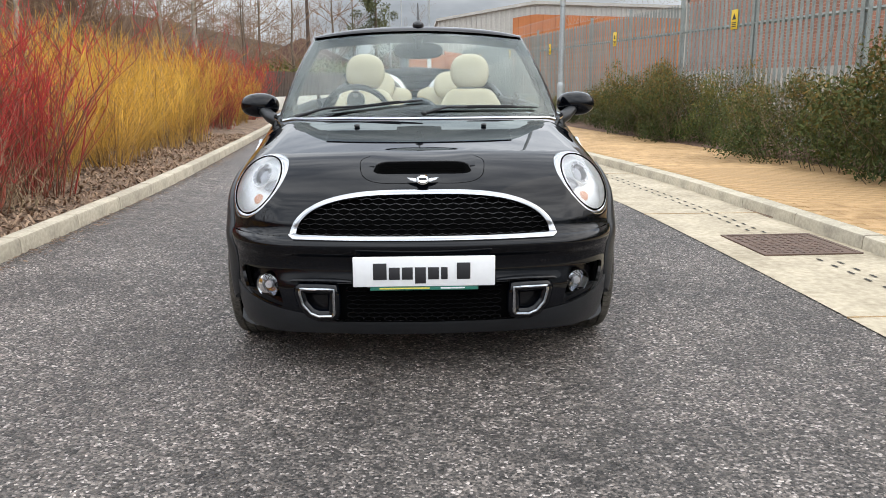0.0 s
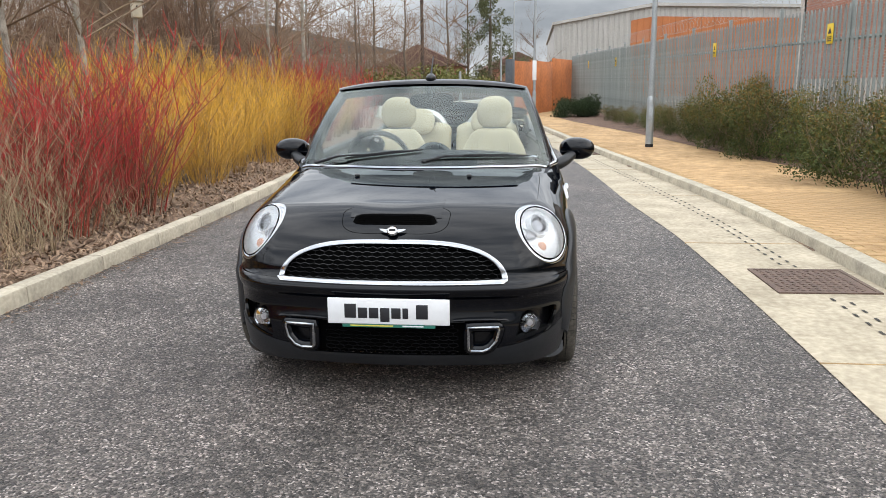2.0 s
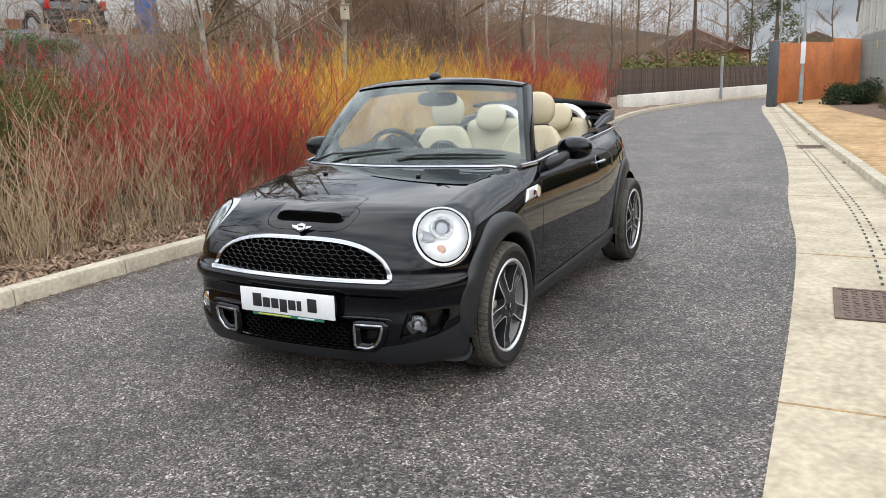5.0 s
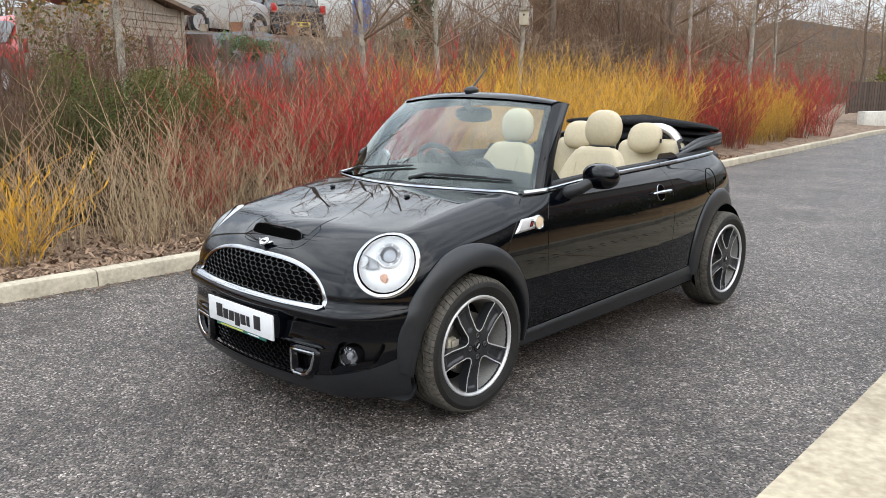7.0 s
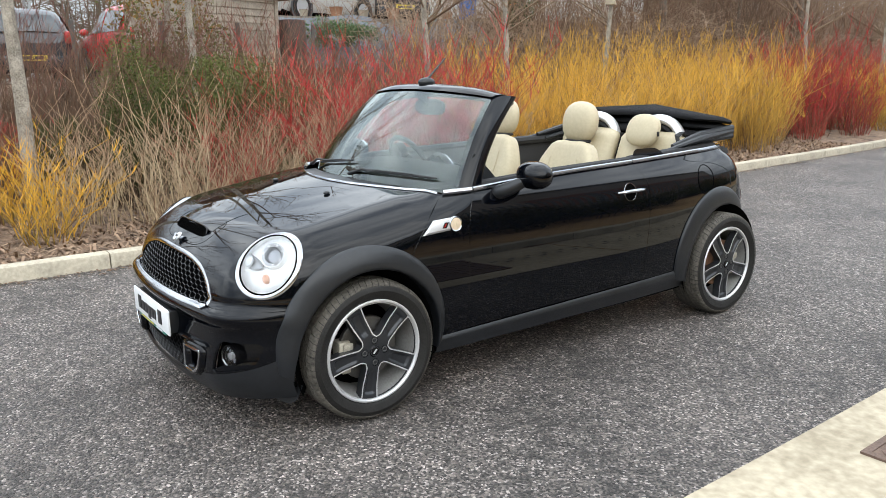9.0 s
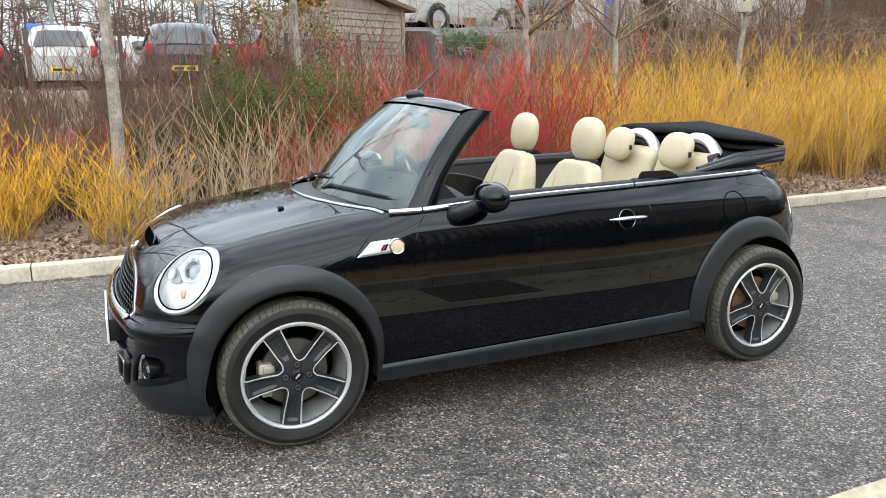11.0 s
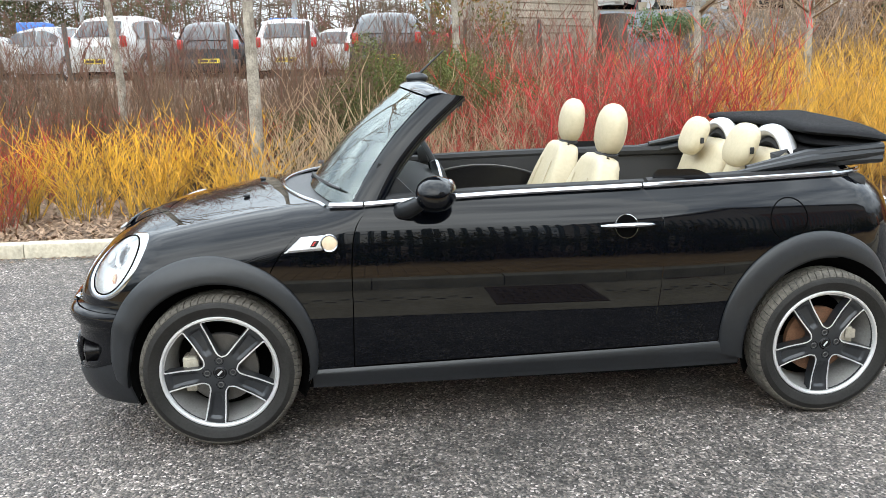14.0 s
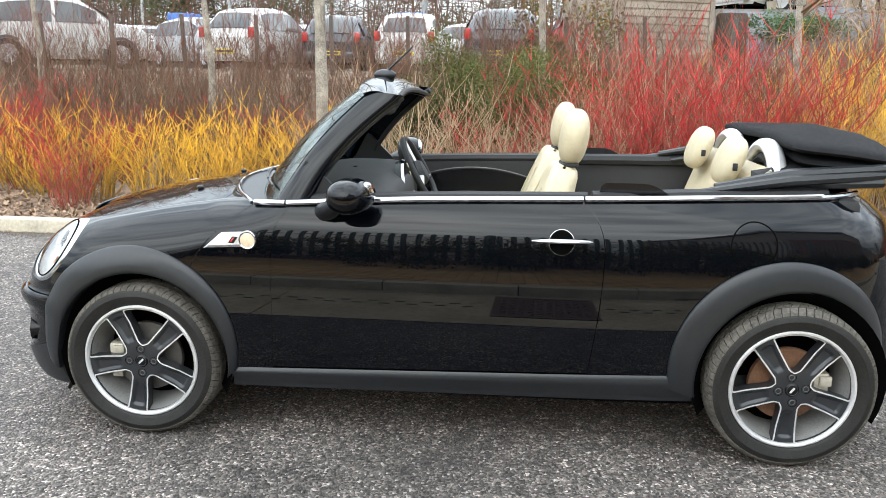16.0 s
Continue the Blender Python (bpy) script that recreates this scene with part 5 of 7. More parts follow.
frame_ = part("windscreen_frame", grid(lambda u, v: (lambda w: Vector((0.552 * w[0] * (1 + 0.02 * math.sin(math.pi * v)), 0.752 + 0.087 * w[0] ** 2 + (0.195 - 0.058 * w[0] ** 2) * v,
              1.372 - 0.032 * w[0] ** 2 + 0.030 * math.sin(math.pi * min(1, v * 1.05)) ** 0.7 * (1 - 0.55 * abs(w[0]) ** 4) - 0.032 * v ** 3)))((-1 + 2 * u,)), 44, 14), PAINT, car, "glossy black windscreen frame", 60)
part("header_underside", grid(lambda u, v: Vector((0.545 * (-1 + 2 * u), 0.77 + 0.085 * (-1 + 2 * u) ** 2 + (0.178 - 0.058 * (-1 + 2 * u) ** 2) * v, 1.352 - 0.036 * (-1 + 2 * u) ** 2 - 0.03 * v)), 30, 4), DARK, frame_)
part("header_seal", tube([Vector((0.545 * k, 0.946 + 0.028 * k * k, 1.340 - 0.034 * k * k)) for k in np.linspace(-1, 1, 30)], 0.012, 8), DARK, frame_, "black rubber header seal")
for s in (1, -1):
    def pillar(u, w, s=s):
        v = -0.10 + 1.12 * u
        q = screen(1.0, v)
        wide = 0.108 + 0.030 * v * v + 0.05 * max(0.0, 0.3 - v)
        k = [-0.12, 0.0, 0.12, 0.3, 0.5, 0.7, 0.88, 0.97, 1.0, 0.96][int(round(w * 9))]
        b = [-0.030, -0.004, 0.004, 0.011, 0.014, 0.013, 0.007, 0.0, -0.012, -0.03][int(round(w * 9))]
        return Vector((s * (q.x + b + 0.012 * k + 0.006 * (1 - v)), q.y + wide * k - 0.2 * b, q.z - 0.012 * k + 0.25 * b))
    part("windscreen_pillar", grid(pillar, 24, 10), PAINT, frame_, angle=70)
    inner = []
    for k in range(13):
        v = -0.10 + 1.12 * k / 12
        q = screen(1.0, v)
        inner.append(Vector((s * (q.x - 0.014), q.y + 0.100 + 0.030 * v * v + 0.05 * max(0.0, 0.3 - v), q.z - 0.018)))
    part("pillar_seal", tube(inner[1:], 0.014, 8), DARK, frame_, "black rubber pillar seal")
    part("quarter_trim", prism([(0.55, 0.925), (0.80, 0.94), (0.66, 1.08), (0.64, 1.09)], -0.012, 0.012, Matrix.Translation((s * 0.655, 0, 0)) @ Matrix(((0, 0, 1, 0), (1, 0, 0, 0), (0, 1, 0, 0), (0, 0, 0, 1)))), PLASTIC, frame_)
cowl = part("cowl", grid(lambda u, v: Vector(((-0.70 + 1.40 * u), scuttle(0.7 * (-1 + 2 * u)) * (1 - v) + (0.375 + 0.185 * (-1 + 2 * u) ** 2) * v - 0.004, (0.945 - 0.035 * (-1 + 2 * u) ** 2) - 0.008 + 0.006 * v)), 40, 5), PLASTIC, car, "black plastic cowl below the windscreen")
chrome = [Vector((x, float(scuttle(x)) + 0.004, float(top_at(x, float(scuttle(x)) - 0.003)[2]) + 0.003)) for x in np.linspace(-0.672, 0.672, 70)]
part("scuttle_strip", tube(chrome, 0.0075, 8), CHROME, car, "chrome strip along the bonnet's rear edge")
for s in (1, -1):
    for y0, y1 in ((0.445, 0.575), (0.58, 1.683), (1.69, 2.735)):
        pts = []
        for y in np.linspace(y0, y1, 24):
            p = side_at(float(y), float(BELT(y)))
            pts.append(Vector((s * (p[0] + 0.002), y, p[2] + 0.010)))
        part("belt_strip", tube(pts, 0.0120, 10), CHROME, car, "bright chrome belt strip")


def wiper(px, py, tip, s_side):
    arm = part("wiper", tube([Vector(px), Vector(px).lerp(Vector(tip), 0.35) + Vector((0, -0.012, 0.02)), Vector(tip)], [0.009, 0.006, 0.004], 8), PLASTIC, car, "black windscreen wiper")
    a, b = py
    blade = [screen(a[0] + (b[0] - a[0]) * k / 8, a[1] + (b[1] - a[1]) * k / 8, 0.016) for k in range(9)]
    part("blade", tube(blade, [0.004] + [0.0065] * 7 + [0.004], 6), PLASTIC, arm)
    part("blade_spine", tube([q + Vector((0, -0.005, 0.007)) for q in blade[2:7]], 0.0035, 6), PLASTIC, arm)
    part("pivot", ellipsoid(px, (0.015, 0.015, 0.011), n=14, k=8), PLASTIC, arm)


wiper((0.02, 0.345, 0.962), ((0.16, 0.055), (0.86, 0.085)), tuple(screen(0.5, 0.07, 0.02)), 1)
wiper((-0.60, 0.44, 0.948), ((-0.62, 0.045), (0.02, 0.13)), tuple(screen(-0.3, 0.085, 0.02)), -1)
part("aerial_base", ellipsoid((0, 0.84, 1.405), (0.030, 0.052, 0.026), n=20, k=12), PLASTIC, car, "black aerial base")
part("aerial", tube([(0, 0.845, 1.42), (0, 0.90, 1.47), (0, 0.965, 1.53)], [0.007, 0.005, 0.004], 6), PLASTIC, car, "short black aerial")
mirror_in = part("interior_mirror", ellipsoid((0, 0.86, 1.275), (0.132, 0.024, 0.044), n=24, k=12, power=0.7), DARK, car, "dark interior mirror")
part("stalk", tube([(0, 0.80, 1.345), (0, 0.83, 1.31), (0, 0.86, 1.275)], [0.03, 0.018, 0.012], 8), DARK, mirror_in)
for s in (1, -1):
    c = Vector((s * 0.858, 0.845, 0.992))
    dm = part("door_mirror", ellipsoid(c, (0.102, 0.074, 0.064), Matrix.Rotation(s * radians(-14), 3, "Z"), 40, 26, 0.88), PAINT, car, "round glossy black door mirror")
    part("mirror_glass", ellipsoid(c + Vector((s * -0.012, 0.052, 0)), (0.082, 0.026, 0.052), Matrix.Rotation(s * radians(-14), 3, "Z"), 24, 10), CHROME, dm)
    part("mirror_foot", tube([(s * 0.70, 0.725, 0.906), (s * 0.75, 0.735, 0.914), (s * 0.79, 0.760, 0.932), (s * 0.83, 0.800, 0.962)], [0.042, 0.044, 0.040, 0.032], 16, flat=0.8), PLASTIC, dm)

# ---- side details ----
def side_loop(fn, n, r, off=0.0, close=True):
    pts = [Vector(side_at(*fn(k / n), off)) for k in range(n if close else n + 1)]
    return tube(pts, r, 6, closed=close)


for s in (1, -1):
    fix = (lambda vf: vf) if s > 0 else mirror
    # flat disc on the door, black for the shade inside the handle's cup
    cup = grid(lambda u, v: Vector(side_at(1.607 + 0.045 * v * math.cos(2 * math.pi * u), 0.828 + 0.045 * v * math.sin(2 * math.pi * u), 0.0015)), 24, 3, closed_u=True)
    part("handle_cup", fix(cup), VOID, car)
    # thin chrome ring added to imitate the reflection on the cup's rim
    part("cup_edge", fix(side_loop(lambda t: (1.607 + 0.046 * math.cos(2 * math.pi * t), 0.828 + 0.046 * math.sin(2 * math.pi * t)), 28, 0.0022, 0.001)), CHROME, car)
    bar = [Vector(side_at(y, 0.832 + 0.003 * (y - 1.6), o)) for y, o in ((1.50, 0.010), (1.53, 0.020), (1.57, 0.026), (1.61, 0.028), (1.66, 0.026), (1.70, 0.018), (1.717, 0.009))]
    part("door_handle", fix(tube(bar, [0.005, 0.010, 0.0125, 0.013, 0.0125, 0.010, 0.005], 12, flat=0.8)), CHROME, car, "chrome door handle")
    part("fuel_flap_joint" if s > 0 else "panel_joint", fix(side_loop(lambda t: (2.298 + 0.083 * math.cos(2 * math.pi * t), 0.83 + 0.083 * math.sin(2 * math.pi * t)), 40, 0.0026, 0.0)), VOID, car) if s > 0 else None
    trim_o = [(0.268, 0.768), (0.335, 0.826), (0.42, 0.834), (0.45, 0.832), (0.45, 0.775), (0.40, 0.772)]

    def trim_fn(u, v):
        a = Vector((*trim_o[0], 0)).lerp(Vector((*trim_o[1], 0)), v)
        b = Vector((0.42, 0.776, 0)).lerp(Vector((0.432, 0.832, 0)), v)
        q = a.lerp(b, u)
        e = 0.010 if 0.1 < v < 0.9 and 0.02 < u else 0.0
        return Vector(side_at(q.x, q.y, e))
    trim = part("side_trim", fix(grid(trim_fn, 16, 7)), SATIN, car, "chrome side trim with a round indicator", 40)
    part("trim_inlay", fix(grid(lambda u, v: Vector(side_at(0.368 + 0.022 * u + 0.016 * v, 0.790 + 0.022 * v, 0.0125)), 6, 4)), GLOSSBLACK, trim)
    part("trim_mark", fix(grid(lambda u, v: Vector(side_at(0.375 + 0.007 * u + 0.012 * v, 0.794 + 0.014 * v, 0.0145)), 4, 4)), REDLENS, trim, "small red mark")
    m = Matrix.Translation(side_at(0.442, 0.803, 0.0)) @ Vector((1, 0, 0.05)).to_track_quat("X", "Z").to_matrix().to_4x4()
    part("side_indicator", fix(lathe([(0.036, 0.0), (0.036, 0.010), (0.032, 0.016), (0.028, 0.014)], 28, m)), CHROME, trim)
    part("indicator_lens", fix(lathe([(0.029, 0.013), (0.02, 0.0155), (0.001, 0.017)], 28, m)), AMBER, trim, "pale amber indicator lens")
    # tail lamp
    tl = grid(lambda u, v: Vector(side_at(2.880 + [0.040, 0.038, 0.031, 0.0][int(round(v * 3))] * math.cos(2 * math.pi * u), 0.74 + [0.128, 0.126, 0.114, 0.0][int(round(v * 3))] * math.sin(2 * math.pi * u), [-0.004, 0.004, 0.005, 0.006][int(round(v * 3))])), 36, 4, closed_u=True)
    lampb = part("tail_lamp", fix(tl), CHROME, car, "upright tail lamp in a chrome ring", 50)
    part("lens", fix(grid(lambda u, v: Vector(side_at(2.880 + 0.030 * (v + 0.001) * math.cos(2 * math.pi * u), 0.74 + 0.11 * (v + 0.001) * math.sin(2 * math.pi * u), 0.008)), 30, 5, closed_u=True)), TAILLENS, lampb, "pale pinkish tail lens")
    part("mud_flap", fix(grid(lambda u, v: Vector((0.60 + 0.15 * u, -0.365 + 0.05 * u - 0.03 * v, 0.215 - (0.085 - 0.03 * abs(2 * u - 1) ** 3) * v)), 10, 4)), PLASTIC, car)
for y in (0.75, 1.75):
    part("jacking_pad", box(0.62, 0.70, y, y + 0.09, 0.185, 0.215, 0.006), PLASTIC, car)
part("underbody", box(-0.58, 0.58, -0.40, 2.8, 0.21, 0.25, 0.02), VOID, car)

# ---- cabin ----
part("cabin_floor", box(-0.66, 0.66, 0.45, 2.45, 0.24, 0.30), DARK, car)
for s in (1, -1):
    card = grid(lambda u, v: Vector((s * (0.655 - 0.035 * (1 - v) - 0.01 * math.sin(3.1 * u)), 0.62 + 1.13 * u, 0.34 + (float(BELT(0.62 + 1.13 * u)) - 0.005 - 0.34) * v)), 20, 8)
    dc = part("door_card", card, DARK, car, "black door lining")
    part("card_top", tube([(s * 0.676, y, float(BELT(y)) + 0.008) for y in np.linspace(0.56, 1.70, 20)], 0.026, 8), DARK, dc)
    arc = [(s * 0.632, 0.80 + 0.85 * t, 0.80 + 0.12 * math.sin(math.pi * t) ** 0.7) for t in np.linspace(0, 1, 24)]
    part("chrome_arc", tube(arc, 0.0035, 6), STEEL, dc, "thin chrome arc")
    part("card_bowl", grid(lambda u, v: Vector((s * 0.636, 0.82 + 0.81 * u, 0.50 + (0.30 + 0.11 * math.sin(math.pi * u) ** 0.7) * v)), 20, 4), GLOSSBLACK, dc)
    rq = grid(lambda u, v: Vector((s * (0.655 - 0.10 * u - 0.05 * (1 - v)), 1.74 + 0.85 * u, 0.5 + (float(BELT(1.74 + 0.85 * u)) + 0.004 - 0.5) * v)), 20, 6)
    qp = part("quarter_lining", rq, DARK, car, "black rear side lining")
    part("lining_top", tube([(s * (0.652 - 0.105 * t), 1.72 + 0.88 * t, float(BELT(1.72 + 0.88 * t)) + 0.004) for t in np.linspace(0, 1, 20)], 0.03, 8), DARK, qp)
    part("window_top", grid(lambda u, v: Vector((s * (0.652 + 0.008 * v), 1.735 + 0.30 * u, 0.95 + (0.075 * (1 - max(0, (u - 0.55) / 0.45) ** 2) * (min(1, u / 0.08)) ** 0.5 + 0.01) * v)), 20, 4), GLOSSBLACK, qp)

dash = part("dashboard", merge(ellipsoid((0, 0.70, 0.86), (0.64, 0.26, 0.13), n=40, k=16, power=0.6)), DARK, car, "black rounded dashboard")
part("centre_dial", lathe([(0.12, -0.02), (0.125, 0.01), (0.115, 0.02), (0.105, 0.012), (0.001, 0.01)], 36, Matrix.Translation((0, 0.93, 0.90)) @ Vector((0, 1, 0.2)).to_track_quat("X", "Z").to_matrix().to_4x4()), GLOSSBLACK, dash)
part("dial_ring", lathe([(0.118, 0.015), (0.122, 0.024), (0.127, 0.012)], 36, Matrix.Translation((0, 0.93, 0.90)) @ Vector((0, 1, 0.2)).to_track_quat("X", "Z").to_matrix().to_4x4()), CHROME, dash)
for x in (-0.60, 0.60):
    part("air_vent", lathe([(0.05, 0.0), (0.055, 0.02), (0.046, 0.024), (0.04, 0.01), (0.001, 0.008)], 28, Matrix.Translation((x, 0.90, 0.89)) @ Vector((-x * 0.3, 1, 0.15)).to_track_quat("X", "Z").to_matrix().to_4x4()), CHROME, dash)
part("console", box(-0.11, 0.11, 0.85, 1.75, 0.28, 0.56, 0.03), DARK, car)
part("tachometer", lathe([(0.048, -0.04), (0.05, 0.0), (0.044, 0.006), (0.001, 0.004)], 28, Matrix.Translation((-0.345, 0.90, 1.015)) @ Vector((0, 1, 0.25)).to_track_quat("X", "Z").to_matrix().to_4x4()), DARK, dash)
sw = Matrix.Translation((-0.345, 0.965, 0.925)) @ Matrix.Rotation(radians(-62), 4, "X")
wheel_pts = [sw @ Vector((0.182 * math.cos(t), 0.182 * math.sin(t), 0)) for t in np.linspace(0, 2 * math.pi, 49)[:-1]]
steer = part("steering_wheel", tube(wheel_pts, 0.016, 10, closed=True), DARK, car, "black leather steering wheel")
part("wheel_boss", lathe([(0.001, 0.03), (0.05, 0.025), (0.068, 0.0), (0.05, -0.05), (0.03, -0.12)], 28, sw, "z"), DARK, steer)
for a in (radians(15), radians(165), radians(270)):
    part("spoke", tube([sw @ Vector((0.05 * math.cos(a), 0.05 * math.sin(a), 0)), sw @ Vector((0.175 * math.cos(a), 0.175 * math.sin(a), 0))], 0.017, 8, flat=0.5), SATIN, steer)


def cushion(c, size, m=None, power=0.62, n=30, k=18):
    return ellipsoid(c, size, m, n, k, power)


def front_seat(x):
    seat = part("seat", cushion((x, 1.24, 0.52), (0.25, 0.28, 0.09)), LEATHER, car, "cream leather front seat")
    tilt = Matrix.Rotation(radians(-17), 3, "X")

    def back(u, v):
        t = 2 * math.pi * u
        h = v
        w = (0.250 - 0.02 * h - 0.115 * max(0, (h - 0.5) / 0.5) ** 2.0)
        th = 0.115 - 0.055 * h
        px = math.copysign(abs(math.cos(t)) ** 0.55, math.cos(t)) * w
        py = math.copysign(abs(math.sin(t)) ** 0.7, math.sin(t)) * th
        if h >= 0.999:
            px, py = px * 0.05, py * 0.05
        elif h > 0.93:
            k = 1 - ((h - 0.93) / 0.07) ** 2 * 0.55
            px, py = px * k, py * k
        hollow = 0.022 * math.exp(-(px / 0.11) ** 2) * (1 if py < 0 else 0)
        bolster = -0.035 * (1 - 0.6 * h) * (abs(px) / w) ** 4 if py < 0 else 0
        q = tilt @ Vector((px, py + hollow + bolster, 0.605 * h))
        return q + Vector((x, 1.462, 0.50))
    part("backrest", grid(back, 48, 26, closed_u=True), LEATHER, seat, angle=80)
    part("back_shell", grid(lambda u, v: (tilt @ Vector((0.225 * (-1 + 2 * u) * (1 - 0.28 * v ** 3), 0.112 - 0.05 * v - 0.03 * abs(-1 + 2 * u) ** 4, 0.10 + 0.40 * v))) + Vector((x, 1.46, 0.50)), 16, 12), DARK, seat)
    part("headrest", cushion((x, 1.668, 1.172), (0.124, 0.058, 0.116), Matrix.Rotation(radians(-8), 3, "X"), 0.86), LEATHER, seat, angle=80)
    for d in (-0.05, 0.05):
        part("headrest_stem", tube([(x + d, 1.645, 1.02), (x + d, 1.66, 1.10)], 0.008, 6), DARK, seat)
    part("headrest_collar", cushion((x, 1.652, 1.066), (0.085, 0.04, 0.012)), DARK, seat)
    # stitched seams
    for d in (-0.12, 0.12):
        part("seam", tube([(tilt @ Vector((d * (1 - 0.15 * h), -0.115 + 0.055 * h + 0.006, 0.60 * h))) + Vector((x, 1.462, 0.50)) for h in np.linspace(0.15, 0.8, 12)], 0.0025, 5), LEATHER, seat)


front_seat(0.335)
front_seat(-0.335)
rear = part("rear_seat", cushion((0, 2.08, 0.62), (0.50, 0.24, 0.10)), LEATHER, car, "cream leather rear bench")
for x in (0.245, -0.285):
    xx = x
    part("rear_backrest", grid(lambda u, v: Vector((xx + 0.245 * math.copysign(abs(math.cos(2 * math.pi * u)) ** 0.5, math.cos(2 * math.pi * u)) * (1 if v < 0.9 else 1 - 0.3 * ((v - 0.9) / 0.1) ** 2),
                   2.26 + 0.17 * v + 0.055 * math.copysign(abs(math.sin(2 * math.pi * u)) ** 0.7, math.sin(2 * math.pi * u)) * (1 if v < 0.9 else 1 - 0.85 * ((v - 0.9) / 0.1) ** 2), 0.60 + 0.475 * v)), 40, 20, closed_u=True), LEATHER, rear, angle=80)
    part("rear_headrest", cushion((x, 2.315, 1.085), (0.124, 0.046, 0.104), Matrix.Rotation(radians(-20), 3, "X"), 0.80), LEATHER, rear, angle=80)
    part("headrest_tag", box(x + 0.121, x + 0.128, 2.298, 2.318, 1.055, 1.085, 0.003), DARK, rear, "small dark fabric tag")
    hoop_x = x + 0.02
    pts = [(hoop_x + 0.165 * math.cos(t), 2.455, 1.015 + 0.135 * math.sin(t)) for t in np.linspace(0, math.pi, 25)]
    hoop = part("roll_hoop", tube(pts, 0.030, 12, flat=1.25, up=(0, 1, 0)), SATIN, car, "silver roll hoop with a dark base")
    part("hoop_inner", tube([(hoop_x + 0.125 * math.cos(t), 2.455, 1.0 + 0.10 * math.sin(t)) for t in np.linspace(0, math.pi, 20)], 0.024, 8, up=(0, 1, 0)), DARK, hoop)
    for d in (-0.165, 0.165):
        part("hoop_base", box(hoop_x + d - 0.045, hoop_x + d + 0.045, 2.40, 2.52, 0.90, 1.045, 0.02), DARK, hoop)
part("seat_belt", tube([(0.50, 2.36, 0.98), (0.47, 2.36, 1.06), (0.46, 2.42, 1.08), (0.50, 2.46, 1.0)], 0.022, 8, flat=0.2), DARK, rear)
part("parcel_shelf", box(-0.60, 0.60, 2.42, 2.72, 0.90, 0.985, 0.03), DARK, car)

# folded roof: layers of canvas over the tail
def canvas_layer(z0, thick, y0, y1, half, sag):
    def fn(u, v):
        a = 2 * math.pi * u
        cx, cy = math.cos(a), math.sin(a)
        x = half * math.copysign(abs(cx) ** 0.35, cx)
        y = (y0 + y1) / 2 + (y1 - y0) / 2 * math.copysign(abs(cy) ** 0.45, cy)
        k = [0.0, 0.9, 1.0, 1.02, 1.0, 0.9, 0.0][int(round(v * 6))]
        h = [-0.5, -0.5, -0.3, 0.0, 0.32, 0.5, 0.55][int(round(v * 6))]
        t = (y - y0) / (y1 - y0)
        xx, yy = x * k, (y - (y0 + y1) / 2) * k + (y0 + y1) / 2
        crown = 0.050 * (1 - (xx / half) ** 2) * min(1, max(0.15, (yy - y0) / 0.2 + 0.2))
        return Vector((xx, yy + 0.06 * (1 - (xx / half) ** 2), z0 + thick * h + crown - sag * ((yy - y0) / (y1 - y0)) ** 2 + 0.006 * math.sin(9 * xx + 5 * yy)))
    return grid(fn, 64, 7, closed_u=True)


roof = part("folded_roof", canvas_layer(1.165, 0.040, 2.44, 2.88, 0.545, 0.060), CANVAS, car, "folded black canvas roof", 60)
part("roof_fold", canvas_layer(1.112, 0.035, 2.48, 2.865, 0.535, 0.035), CANVAS, roof, angle=60)
part("roof_fold", canvas_layer(1.062, 0.040, 2.42, 2.83, 0.53, 0.015), CANVAS, roof, angle=60)
for s in (1, -1):
    for k, (za, zb) in enumerate(((1.0, 1.075), (1.02, 1.095), (0.99, 1.045))):
        part("roof_linkage", tube([(s * (0.60 - 0.02 * k), 2.12 + 0.06 * k, za), (s * (0.585 - 0.02 * k), 2.45, (za + zb) / 2 + 0.012), (s * 0.545, 2.80, zb)], [0.012, 0.022, 0.02], 8), PLASTIC, roof, "black roof linkage")


